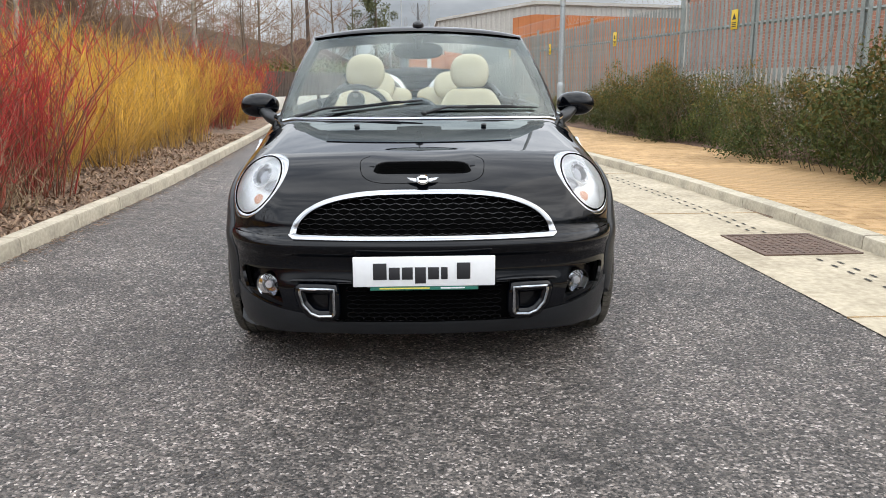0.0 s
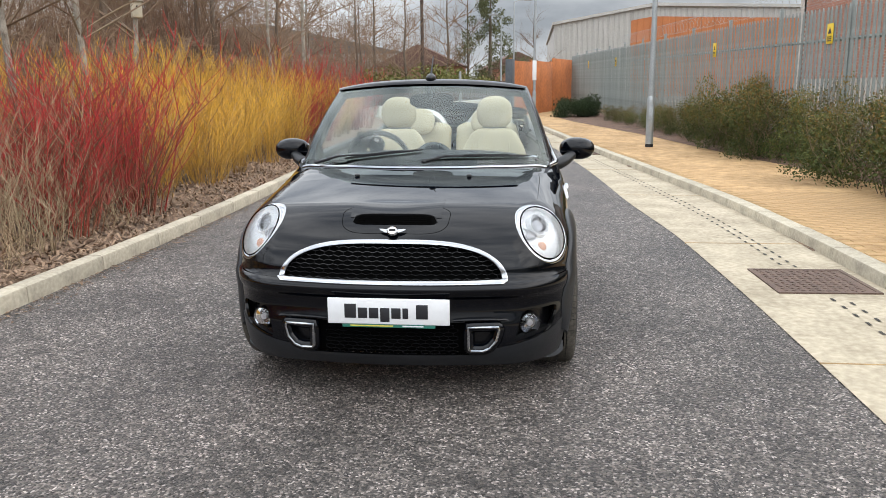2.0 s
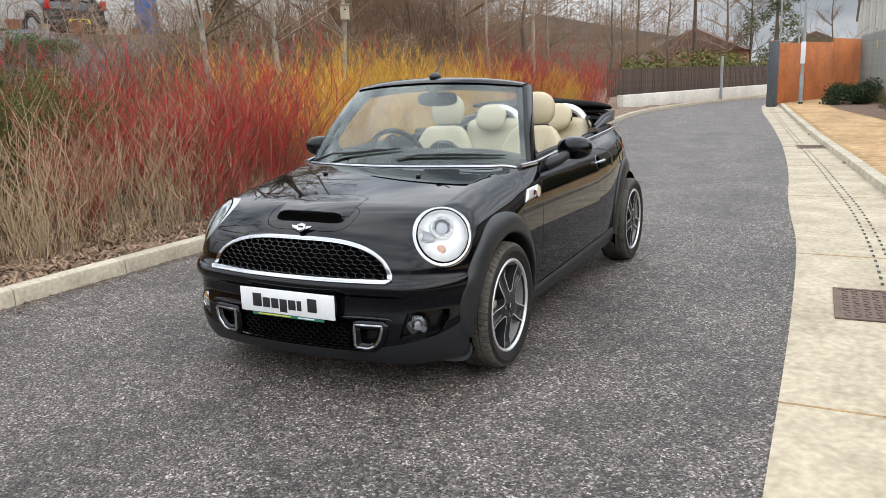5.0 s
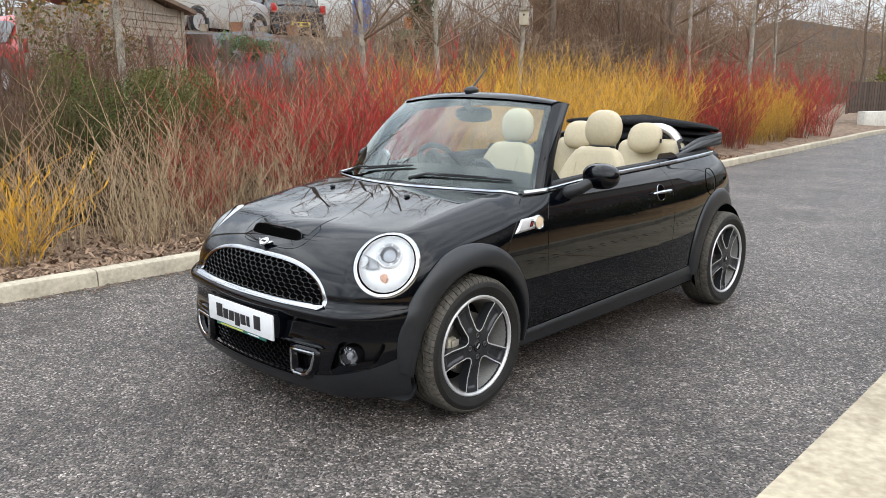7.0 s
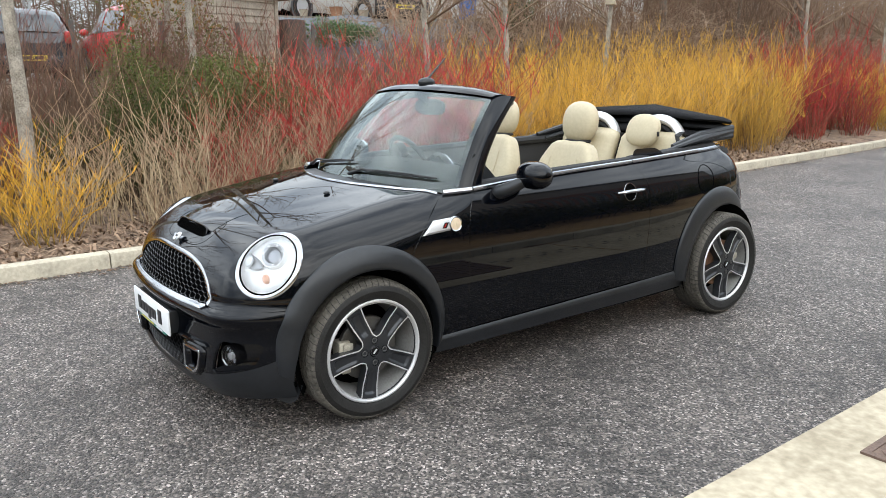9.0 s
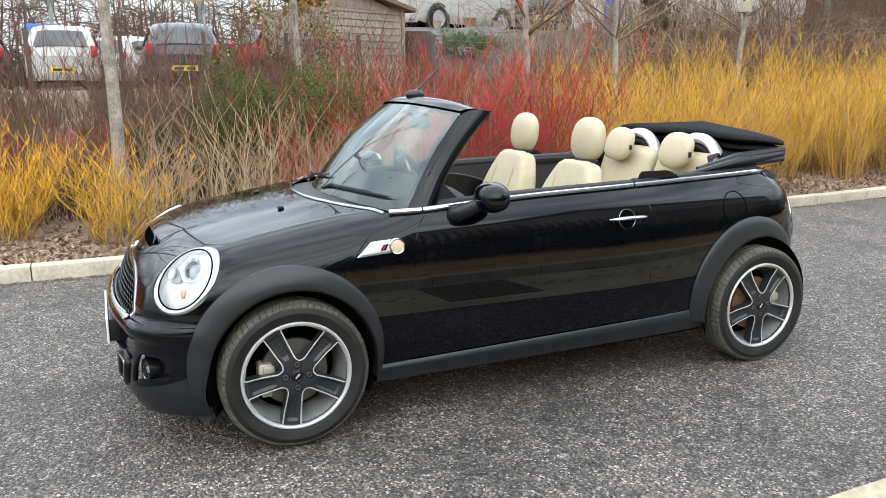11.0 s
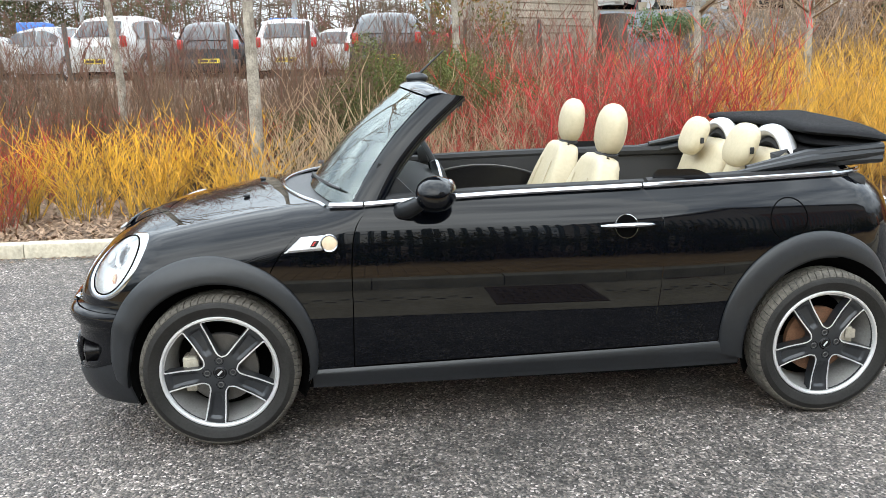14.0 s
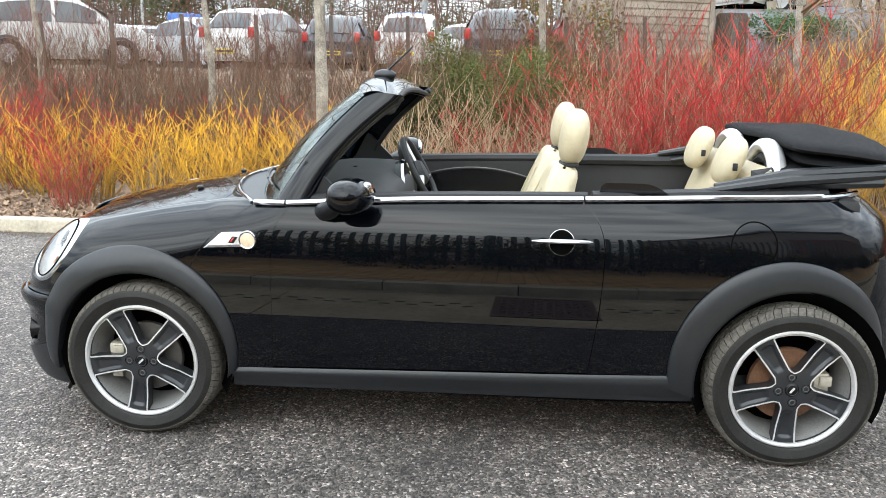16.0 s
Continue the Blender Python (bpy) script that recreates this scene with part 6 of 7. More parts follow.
# ---- planting ----
def stem_colour(name, low, mid, high, top, dull=0.0):
    """Bark whose colour runs along the height of the bush, with a random shift for each stem."""
    m = bpy.data.materials.new(name)
    m.use_nodes = True
    n, l = m.node_tree.nodes, m.node_tree.links
    b = n["Principled BSDF"]
    b.inputs["Roughness"].default_value = 0.7
    b.inputs["Specular IOR Level"].default_value = 0.25
    co = n.new("ShaderNodeTexCoord")
    sp = n.new("ShaderNodeSeparateXYZ")
    l.new(co.outputs["Object"], sp.inputs["Vector"])
    gm = n.new("ShaderNodeNewGeometry")
    add = n.new("ShaderNodeMath")
    add.operation = "MULTIPLY_ADD"
    add.inputs[1].default_value = 0.5
    l.new(gm.outputs["Random Per Island"], add.inputs[0])
    div = n.new("ShaderNodeMath")
    div.operation = "DIVIDE"
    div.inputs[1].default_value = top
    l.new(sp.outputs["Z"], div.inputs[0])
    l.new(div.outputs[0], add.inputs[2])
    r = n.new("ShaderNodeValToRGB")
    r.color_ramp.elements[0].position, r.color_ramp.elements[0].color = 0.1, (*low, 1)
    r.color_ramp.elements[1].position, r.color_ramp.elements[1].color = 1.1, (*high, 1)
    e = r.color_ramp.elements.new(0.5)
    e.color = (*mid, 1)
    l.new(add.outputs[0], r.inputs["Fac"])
    if dull:
        # a share of old dull wood among the bright stems
        wn_ = n.new("ShaderNodeTexWhiteNoise")
        wn_.noise_dimensions = "1D"
        l.new(gm.outputs["Random Per Island"], wn_.inputs["W"])
        old = n.new("ShaderNodeMapRange")
        old.inputs["From Min"].default_value, old.inputs["From Max"].default_value = 1 - dull - 0.15, 1 - dull + 0.15
        l.new(wn_.outputs["Value"], old.inputs["Value"])
        mo = n.new("ShaderNodeMix")
        mo.data_type = "RGBA"
        mo.inputs["B"].default_value = (0.17, 0.095, 0.055, 1)
        l.new(old.outputs["Result"], mo.inputs["Factor"])
        l.new(r.outputs["Color"], mo.inputs["A"])
        colour = mo.outputs["Result"]
    else:
        colour = r.outputs["Color"]
    oi = n.new("ShaderNodeObjectInfo")
    hs = n.new("ShaderNodeHueSaturation")
    mp = n.new("ShaderNodeMapRange")
    mp.inputs["To Min"].default_value, mp.inputs["To Max"].default_value = 0.75, 1.25
    l.new(oi.outputs["Random"], mp.inputs["Value"])
    l.new(mp.outputs["Result"], hs.inputs["Value"])
    l.new(colour, hs.inputs["Color"])
    l.new(hs.outputs["Color"], b.inputs["Base Color"])
    return m


RED = stem_colour("red_dogwood_bark", (0.34, 0.14, 0.09), (0.44, 0.065, 0.055), (0.50, 0.042, 0.042), 1.3, 0.34)
YEL = stem_colour("orange_yellow_dogwood_bark", (0.28, 0.175, 0.07), (0.54, 0.32, 0.07), (0.68, 0.385, 0.06), 1.3, 0.2)
LOWYEL = stem_colour("dull_yellow_dogwood_bark", (0.24, 0.17, 0.055), (0.62, 0.345, 0.05), (0.78, 0.415, 0.04), 0.9, 0.18)
TAN = stem_colour("dry_tan_stalks", (0.34, 0.26, 0.165), (0.48, 0.37, 0.24), (0.40, 0.26, 0.165), 1.5, 0.18)
WHIP = stem_colour("red_brown_whips", (0.095, 0.06, 0.042), (0.13, 0.068, 0.048), (0.18, 0.065, 0.052), 2.2, 0.3)
BRN = stem_colour("brown_twigs", (0.12, 0.086, 0.058), (0.18, 0.13, 0.085), (0.215, 0.14, 0.092), 4.0)
THICK = stem_colour("dull_brown_stems", (0.072, 0.048, 0.031), (0.115, 0.075, 0.048), (0.165, 0.095, 0.06), 1.8)
DKBRN = stem_colour("dark_brown_twigs", (0.06, 0.048, 0.034), (0.10, 0.078, 0.055), (0.13, 0.10, 0.07), 6.0)
BARK = material("pale_tree_bark", (0.19, 0.16, 0.125), 0.85, var=0.4, scale=9, bump=0.5, bscale=40, second=(0.31, 0.275, 0.225))
DBARK = material("brown_tree_bark", (0.13, 0.10, 0.075), 0.9, var=0.3, scale=9, bump=0.4, bscale=40)
rng = np.random.default_rng(5)


def stems_mesh(name, mat, paths, sides=3):
    """Many thin tapered stems in one mesh; paths: (points n x 3, radius at foot, radius at tip)."""
    V, F, o = [], [], 0
    for p, r0, r1 in paths:
        n = len(p)
        d = np.gradient(p, axis=0)
        d /= np.maximum(np.linalg.norm(d, axis=1, keepdims=True), 1e-6)
        ref = np.array([0.31, 0.87, 0.12])
        s = np.cross(d, ref)
        s /= np.maximum(np.linalg.norm(s, axis=1, keepdims=True), 1e-6)
        q = np.cross(d, s)
        r = np.linspace(r0, r1, n)[:, None]
        a = 2 * math.pi * np.arange(sides) / sides
        ring = p[:, None, :] + r[:, None] * (np.cos(a)[None, :, None] * s[:, None, :] + np.sin(a)[None, :, None] * q[:, None, :])
        V.append(ring.reshape(-1, 3))
        for i in range(n - 1):
            for k in range(sides):
                j = (k + 1) % sides
                F.append((o + i * sides + k, o + i * sides + j, o + (i + 1) * sides + j, o + (i + 1) * sides + k))
        o += n * sides
    return mesh_of(name, np.concatenate(V), F, mat, 180)


def bush_paths(count, height, spread, thick, side_shoots, lean=0.28, wander=0.05, base=0.16):
    out = []
    for _ in range(count):
        a = rng.uniform(0, 2 * math.pi)
        b = base * math.sqrt(rng.uniform())
        h = height * (0.45 + 0.7 * rng.beta(2.2, 1.6))
        k = rng.uniform(0, spread)
        foot = np.array([b * math.cos(a), b * math.sin(a), -0.05])
        t = np.linspace(0, 1, 5)[:, None]
        dirn = np.array([math.cos(a) * k, math.sin(a) * k, 0])
        p = foot + np.array([0, 0, h]) * t + dirn * (t ** 1.3) * h * lean / max(spread, 0.01) + rng.normal(0, wander, (5, 3)) * t * np.array([1, 1, 0.2])
        out.append((p, thick * rng.uniform(0.7, 1.2), thick * 0.35))
        for _ in range(rng.poisson(side_shoots)):
            i = rng.integers(1, 5)
            l = h * rng.uniform(0.10, 0.34) * (1.0 if i < 4 else 0.6)
            az = rng.uniform(0, 2 * math.pi)
            o = rng.uniform(0.2, 0.75)
            u = np.array([math.cos(az) * o, math.sin(az) * o, 0.85])
            tt = np.linspace(0, 1, 3)[:, None]
            out.append((p[i] + u * l * tt + np.array([0, 0, 0.1 * l]) * tt ** 2, thick * 0.5, thick * 0.22))
    return out


BUSH = {}
for key, mat, kw in (("red", RED, dict(count=56, height=1.38, spread=1.0, thick=0.0064, side_shoots=8.5, lean=0.68, wander=0.12, base=0.26)),
                     ("yellow", YEL, dict(count=58, height=1.22, spread=1.0, thick=0.0050, side_shoots=12.0, lean=0.72, wander=0.12, base=0.28)),
                     ("low_yellow", LOWYEL, dict(count=48, height=0.67, spread=1.0, thick=0.0060, side_shoots=7.5, lean=0.75, wander=0.09, base=0.2)),
                     ("stalk", TAN, dict(count=30, height=1.35, spread=0.8, thick=0.0058, side_shoots=4.0, lean=0.26, wander=0.13, base=0.30)),
                     ("whip", WHIP, dict(count=16, height=2.0, spread=0.7, thick=0.0055, side_shoots=7.0, lean=0.35, wander=0.14, base=0.4)),
                     ("thicket", THICK, dict(count=54, height=1.5, spread=1.0, thick=0.006, side_shoots=4.0, lean=0.45, wander=0.13, base=0.35))):
    BUSH[key] = []
    for _ in range(4):
        paths = bush_paths(**kw)
        BUSH[key].append((stems_mesh("stem_clump", mat, [q for q in paths if len(q[0]) == 5]), stems_mesh("shoot_tangle", mat, [q for q in paths if len(q[0]) == 3])))
LABEL = {"red": ("dogwood_bush", "bare bright red dogwood stems in the bed", "shrub", "red dogwoods"), "yellow": ("dogwood_bush", "bare orange-yellow dogwood stems in the bed", "shrub", "yellow dogwoods"),
         "low_yellow": ("dogwood_bush", "low bare orange-yellow dogwood near the kerb", "shrub", "low yellow dogwoods"), "stalk": ("dry_shrub", "dry tan upright stalks in the bed", "shrub", "dry shrubs"),
         "whip": ("bare_shrub", "thin bare red-brown whips on the bank", "shrub", "bare whips"),
         "thicket": ("bare_shrub", "bare brown tangled shrub on the bank", "shrub", "bare shrubs")}


def plant(key, x, y, size=1.0, tall=1.0):
    name, label, cat, grp = LABEL[key]
    ob = new(name)
    ob.location = (x, y, float(ground_z(x, y)) + 0.0)
    ob.rotation_euler = (rng.normal(0, 0.04), rng.normal(0, 0.04), rng.uniform(0, 6.3))
    ob.scale = (size, size, size * tall)
    tagged(ob, label, cat, grp)
    stems, shoots = BUSH[key][rng.integers(4)]
    part("stem_clump", stems, None, ob)["kind"] = "stuff"
    part("shoot_tangle", shoots, None, ob)["kind"] = "stuff"


def bed(key, y0, y1, d0, d1, step, size=1.0, tall=1.0, jitter=0.14):
    """Plants a stretch of the bed; d: metres behind the kerb."""
    y, odd = y0, 0
    while y <= y1:
        d = d0 + (step * 0.4 if odd else 0)
        while d <= d1:
            yy = y + rng.normal(0, jitter)
            plant(key, float(KERB_L(yy)) - 0.12 - d - rng.normal(0, jitter), yy, size * rng.uniform(0.78, 1.2), tall * rng.uniform(0.82, 1.16))
            d += step
        y += step
        odd = 1 - odd


bed("low_yellow", -5.6, -0.35, 0.75, 1.7, 0.62)
bed("red", -6.0, -2.2, 0.9, 2.0, 0.85, 0.6, 0.9)
bed("red", -6.5, -0.4, 2.3, 3.6, 0.85, 0.62, 0.7)
bed("thicket", -6.0, 0.5, 1.7, 3.4, 0.8, 0.6, 0.75)
bed("stalk", -0.2, 2.3, 0.85, 1.9, 0.50, 0.9, 0.82)
bed("stalk", 0.2, 2.0, 0.5, 0.8, 0.7, 0.7, 0.5)
bed("red", 1.4, 2.2, 1.0, 1.9, 0.9, 0.7, 1.0)
bed("stalk", 1.2, 4.2, 0.45, 0.7, 0.8, 0.6, 0.38)
bed("red", 2.3, 4.4, 0.75, 1.7, 0.60, 1.0, 0.88)
bed("red", 2.7, 4.6, 1.9, 2.9, 0.95, 1.0, 0.9)
bed("stalk", 2.0, 4.8, 1.0, 3.2, 0.75, 1.0, 0.95)
bed("thicket", 2.2, 4.8, 2.2, 3.4, 0.8, 0.8, 0.95)
bed("stalk", 4.6, 10.6, 1.2, 3.2, 1.1, 1.0, 0.8)
bed("yellow", 4.5, 7.6, 0.85, 2.9, 0.58, 1.0, 1.0)
bed("yellow", 8.3, 11.4, 0.85, 2.9, 0.58, 1.0, 1.08)
bed("red", 12.1, 14.5, 0.9, 3.0, 0.65, 1.05, 0.95)
bed("yellow", 15.0, 17.6, 0.9, 2.6, 0.65)
bed("red", 18.2, 21.0, 0.9, 2.6, 0.75)
bed("thicket", -9.0, 0.5, 3.6, 6.4, 0.95, 0.62, 0.7)
bed("stalk", -8.0, 4.5, 3.4, 5.4, 1.5, 0.7, 0.75)
bed("thicket", -8.0, 2.0, 2.2, 4.4, 0.8, 0.72, 0.95)
bed("thicket", 0.5, 9.0, 3.7, 6.2, 0.9, 0.85, 0.75)
bed("thicket", 9.5, 24.0, 4.4, 8.0, 1.25, 1.35, 1.2)
bed("thicket", -10, 3.5, 5.6, 6.6, 1.05, 0.7, 0.7)
bed("whip", -10, 3.5, 3.4, 6.4, 0.95, 0.95, 0.85)

# arching canes tangled over the bank, too many to count
canes = []
for _ in range(2600):
    y = rng.uniform(6.5, 27)
    d = rng.uniform(3.4, 9.5)
    x = float(KERB_L(y)) - 0.12 - d
    az, reach, top = rng.uniform(0, 6.3), rng.uniform(0.5, 1.9), rng.uniform(0.5, 1.9)
    t = np.linspace(0, 1, 6)[:, None]
    p = np.array([x, y, float(ground_z(x, y)) - 0.05]) + np.concatenate([t * reach * math.cos(az), t * reach * math.sin(az), top * np.sin(t * rng.uniform(1.7, 2.7))], 1) + rng.normal(0, 0.05, (6, 3)) * t
    canes.append((p, 0.009, 0.003))
    for _ in range(4):
        i = rng.integers(2, 6)
        v = np.array([rng.normal(0, 1), rng.normal(0, 1), rng.uniform(0.0, 0.9)]) * rng.uniform(0.15, 0.5)
        canes.append((p[i] + np.linspace(0, 1, 3)[:, None] * v, 0.004, 0.002))
CANE = stem_colour("tangled_brown_canes", (0.11, 0.07, 0.045), (0.20, 0.13, 0.085), (0.30, 0.21, 0.145), 3.2, 0.2)
tagged(new("undergrowth", stems_mesh("undergrowth", CANE, canes)), "tangled arching bare brown undergrowth on the bank", "undergrowth", "", "stuff")

# chips of bark on the bed, too many to count
cv, cf = [], []
for _ in range(15000):
    y = rng.uniform(-6, 12)
    d = abs(rng.normal(0, 0.75)) + 0.02
    x = float(KERB_L(y)) - 0.14 - d
    z = float(ground_z(x, y)) + 0.05 * noise.noise((x * 0.9, y * 0.9, 0)) * (1 if d > 0.3 else 0.4)
    a, l, w, h = rng.uniform(0, 6.3), rng.uniform(0.012, 0.04), rng.uniform(0.004, 0.012), rng.uniform(0.0, 0.03)
    c, s, o = math.cos(a), math.sin(a), len(cv)
    t = rng.normal(0, 0.012)
    for u, v in ((-l, -w), (l, -w), (l, w), (-l, w)):
        cv.append((x + u * c - v * s, y + u * s + v * c, z + 0.012 + h * 0.5 + t * (u / l)))
    cf.append((o, o + 1, o + 2, o + 3))
CHIP = stem_colour("bark_chips", (0.10, 0.062, 0.042), (0.27, 0.18, 0.12), (0.50, 0.37, 0.25), 1.2)
tagged(new("bark_chips", mesh_of("bark_chips", cv, cf, CHIP)), "loose bark chips strewn over the bed", "mulch", "", "stuff")


# ---- trees ----
def grow(p, d, length, r, depth, out, droop=0.0, spread=0.6):
    n = 5
    pts = [np.array(p)]
    d = np.array(d, float)
    for _ in range(n - 1):
        d = d + rng.normal(0, 0.09, 3) + np.array([0, 0, 0.05 - droop])
        d /= np.linalg.norm(d)
        pts.append(pts[-1] + d * length / (n - 1))
    pts = np.array(pts)
    out.append((pts, r, r * 0.5))
    if depth == 0:
        return
    for _ in range(rng.integers(4, 7) if depth > 1 else rng.integers(5, 9)):
        i = rng.integers(1, n)
        az = rng.uniform(0, 2 * math.pi)
        nd = d * 0.6 + spread * np.array([math.cos(az), math.sin(az), rng.uniform(-0.1, 0.5)])
        grow(pts[i], nd / np.linalg.norm(nd), length * rng.uniform(0.35, 0.6), r * 0.5 * (1 - 0.1 * i), depth - 1, out, droop, spread)


def tree_meshes(height, r, first, count, length, bark, twig, depth=2):
    trunk_p = np.array([[0, 0, -0.2], [0.02, 0.01, height * 0.2], [-0.02, 0.03, height * 0.45], [0.03, 0.0, height * 0.7], [0.0, 0.0, height]])
    trunk_p[1:, :2] += rng.normal(0, 0.03, (4, 2))
    trunk = stems_mesh("trunk", bark, [(trunk_p, r, r * 0.25)], 10)
    out = []
    for _ in range(count):
        t = rng.uniform(first, 1.0)
        z = height * t
        az = rng.uniform(0, 2 * math.pi)
        p = np.array([np.interp(z, trunk_p[:, 2], trunk_p[:, 0]), np.interp(z, trunk_p[:, 2], trunk_p[:, 1]), z])
        grow(p, (math.cos(az), math.sin(az), rng.uniform(0.35, 1.0)), length * (1.15 - 0.6 * t), r * 0.34 * (1.2 - 0.7 * t), depth, out)
    return trunk, stems_mesh("crown", twig, out, 3)


TREES = [tree_meshes(5.2, 0.075, 0.42, 10, 1.7, BARK, BRN), tree_meshes(4.6, 0.055, 0.38, 12, 1.5, BARK, BRN), tree_meshes(6.5, 0.11, 0.25, 14, 2.3, DBARK, BRN), tree_meshes(5.8, 0.09, 0.2, 16, 2.0, DBARK, BRN)]


def tree(k, x, y, s=1.0, label="slender bare young tree with pale bark", group="bare trees"):
    t = thing("bare_tree", label, "tree", Matrix.Translation((x, y, float(ground_z(x, y)))) @ Matrix.Rotation(rng.uniform(0, 6.3), 4, "Z") @ Matrix.Scale(s, 4), group)
    part("trunk", TREES[k][0], None, t)
    part("crown", TREES[k][1], None, t)
    return t


for k, x, y, s in ((0, -4.38, -0.5, 1.0), (1, -6.5, 1.75, 1.05), (1, -5.95, -2.28, 1.0), (1, -5.1, 4.35, 0.95), (1, -4.95, 5.6, 0.95), (1, -5.70, 8.42, 1.0), (1, -5.2, 13.5, 1.0), (0, -5.6, 17.5, 1.0), (1, -7.2, -5.2, 1.0), (1, -6.6, 21.5, 1.1)):
    tree(k, x, y, s)
for i in range(34):
    y = rng.uniform(9.5, 44)
    x = -rng.uniform(8.5, 9.5 + 12) if y < 30 else -rng.uniform(6.0, 22)
    tree(2 + i % 2, x, y, rng.uniform(0.75, 1.15), "bare brown woodland tree on the bank", "woodland trees")
tree(2, -9.6, 14.5, 1.1, "bare brown woodland tree on the bank", "woodland trees")

nest = thing("nest_box", "small pale wooden nest box on a tree trunk", "nest box", pose(-5.62, 8.37, 2.45, 0, 0, 35))
part("box", box(-0.075, 0.075, -0.10, 0.06, 0.0, 0.24, 0.006), material("pale_nest_wood", (0.42, 0.37, 0.28), 0.8, var=0.2, scale=9), nest)
part("lid", box(-0.09, 0.09, -0.13, 0.07, 0.24, 0.26, 0.004), BARK, nest)
# flat disc on the front, the dark inside of the hole painted black
part("entrance_hole", lathe([(0.016, 0.0), (0.001, 0.001)], 14, Matrix.Translation((0, -0.102, 0.165)) @ Matrix.Rotation(radians(90), 4, "X"), "z"), VOID, nest)
# the far woods, too dense to count
fw = []
for _ in range(2600):
    y = rng.uniform(14, 75)
    x = -rng.uniform(10, 16) - (y - 14) * rng.uniform(-0.10, 0.75)
    z = float(ground_z(x, y))
    h = rng.uniform(2.0, 6.2) * (1.0 if y < 45 else 1.15)
    p = np.array([x, y, z]) + np.linspace(0, 1, 4)[:, None] * np.array([rng.normal(0, 0.5), rng.normal(0, 0.5), h])
    fw.append((p, 0.026, 0.008))
    for _ in range(11):
        i = rng.integers(0, 4)
        d = rng.normal(0, 1, 3) * np.array([1, 1, 0.35]) + np.array([0, 0, 0.5])
        fw.append((p[i] + np.linspace(0, 1, 2)[:, None] * d * rng.uniform(0.6, 1.5), 0.015, 0.005))
tagged(new("far_woods", stems_mesh("far_woods", BRN, fw)), "distant bare brown winter woods on the bank", "woods", "", "stuff")
fw = []
for _ in range(900):
    x, y = -rng.uniform(31, 46), rng.uniform(-38, 26)
    p = np.array([x, y, 1.2]) + np.linspace(0, 1, 4)[:, None] * np.array([rng.normal(0, 0.6), rng.normal(0, 0.6), rng.uniform(2.2, 5.0)])
    fw.append((p, 0.07, 0.02))
    for _ in range(14):
        i = rng.integers(0, 4)
        d = rng.normal(0, 1, 3) * np.array([1, 1, 0.35]) + np.array([0, 0, 0.5])
        fw.append((p[i] + np.linspace(0, 1, 3)[:, None] * d * rng.uniform(0.6, 1.4), 0.026, 0.010))
tagged(new("far_woods", stems_mesh("far_woods", DKBRN, fw)), "dark bare winter woods behind the car park", "woods", "", "stuff")


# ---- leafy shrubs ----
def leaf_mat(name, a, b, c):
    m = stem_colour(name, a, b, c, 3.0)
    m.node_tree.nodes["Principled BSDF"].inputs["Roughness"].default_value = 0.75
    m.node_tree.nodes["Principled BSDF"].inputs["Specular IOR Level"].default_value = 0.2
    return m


# fence shrubs: darkest green towards the foot, rust towards the top
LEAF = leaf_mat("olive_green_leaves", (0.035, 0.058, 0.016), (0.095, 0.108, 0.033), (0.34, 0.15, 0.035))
IVY = leaf_mat("dark_ivy_leaves", (0.015, 0.03, 0.012), (0.035, 0.06, 0.02), (0.06, 0.085, 0.03))
NEEDLE = leaf_mat("conifer_needles", (0.035, 0.045, 0.022), (0.06, 0.075, 0.035), (0.10, 0.11, 0.05))


def leaf_mesh(name, mat, count, blobs, size):
    """A crown of single leaves; blobs: (x, y, z, radius)."""
    V, F = [], []
    for i in range(count):
        bx, by, bz, r = blobs[rng.integers(len(blobs))]
        d = rng.normal(0, 1, 3)
        d /= np.linalg.norm(d)
        c = np.array([bx, by, bz]) + d * r * rng.uniform(0.45, 1.05) * np.array([1, 1, 0.85])
        if c[2] < 0.02:
            c[2] = rng.uniform(0.02, 0.2)
        u = rng.normal(0, 1, 3)
        u /= np.linalg.norm(u)
        w = np.cross(u, rng.normal(0, 1, 3))
        w /= np.linalg.norm(w)
        s = size * rng.uniform(0.6, 1.3)
        o = len(V)
        V += [c - u * s, c + w * s * 0.45, c + u * s, c - w * s * 0.45]
        F.append((o, o + 1, o + 2, o + 3))
    return mesh_of(name, V, F, mat)


def blobs(n, rx, ry, h, r):
    return [(rng.uniform(-rx, rx), rng.uniform(-ry, ry), rng.uniform(0.15, 1) * h * (1 - 0.3 * rng.uniform()), r * rng.uniform(0.6, 1.2)) for _ in range(n)]


SHRUBS = []
for _ in range(4):
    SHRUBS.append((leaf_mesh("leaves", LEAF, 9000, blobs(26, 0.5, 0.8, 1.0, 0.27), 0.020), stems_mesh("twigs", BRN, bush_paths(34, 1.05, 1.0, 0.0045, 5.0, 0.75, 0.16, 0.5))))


def shrub(x, y, s, tall=1.0):
    t = thing("leafy_shrub", "untidy olive-green shrub with rusty leaves by the fence", "shrub", Matrix.Translation((x, y, 0.08)) @ Matrix.Rotation(rng.uniform(0, 6.3), 4, "Z") @ Matrix.Diagonal((s, s, s * tall, 1)), "fence shrubs")
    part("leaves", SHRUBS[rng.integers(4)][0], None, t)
    part("twig_tangle", SHRUBS[rng.integers(4)][1], None, t)


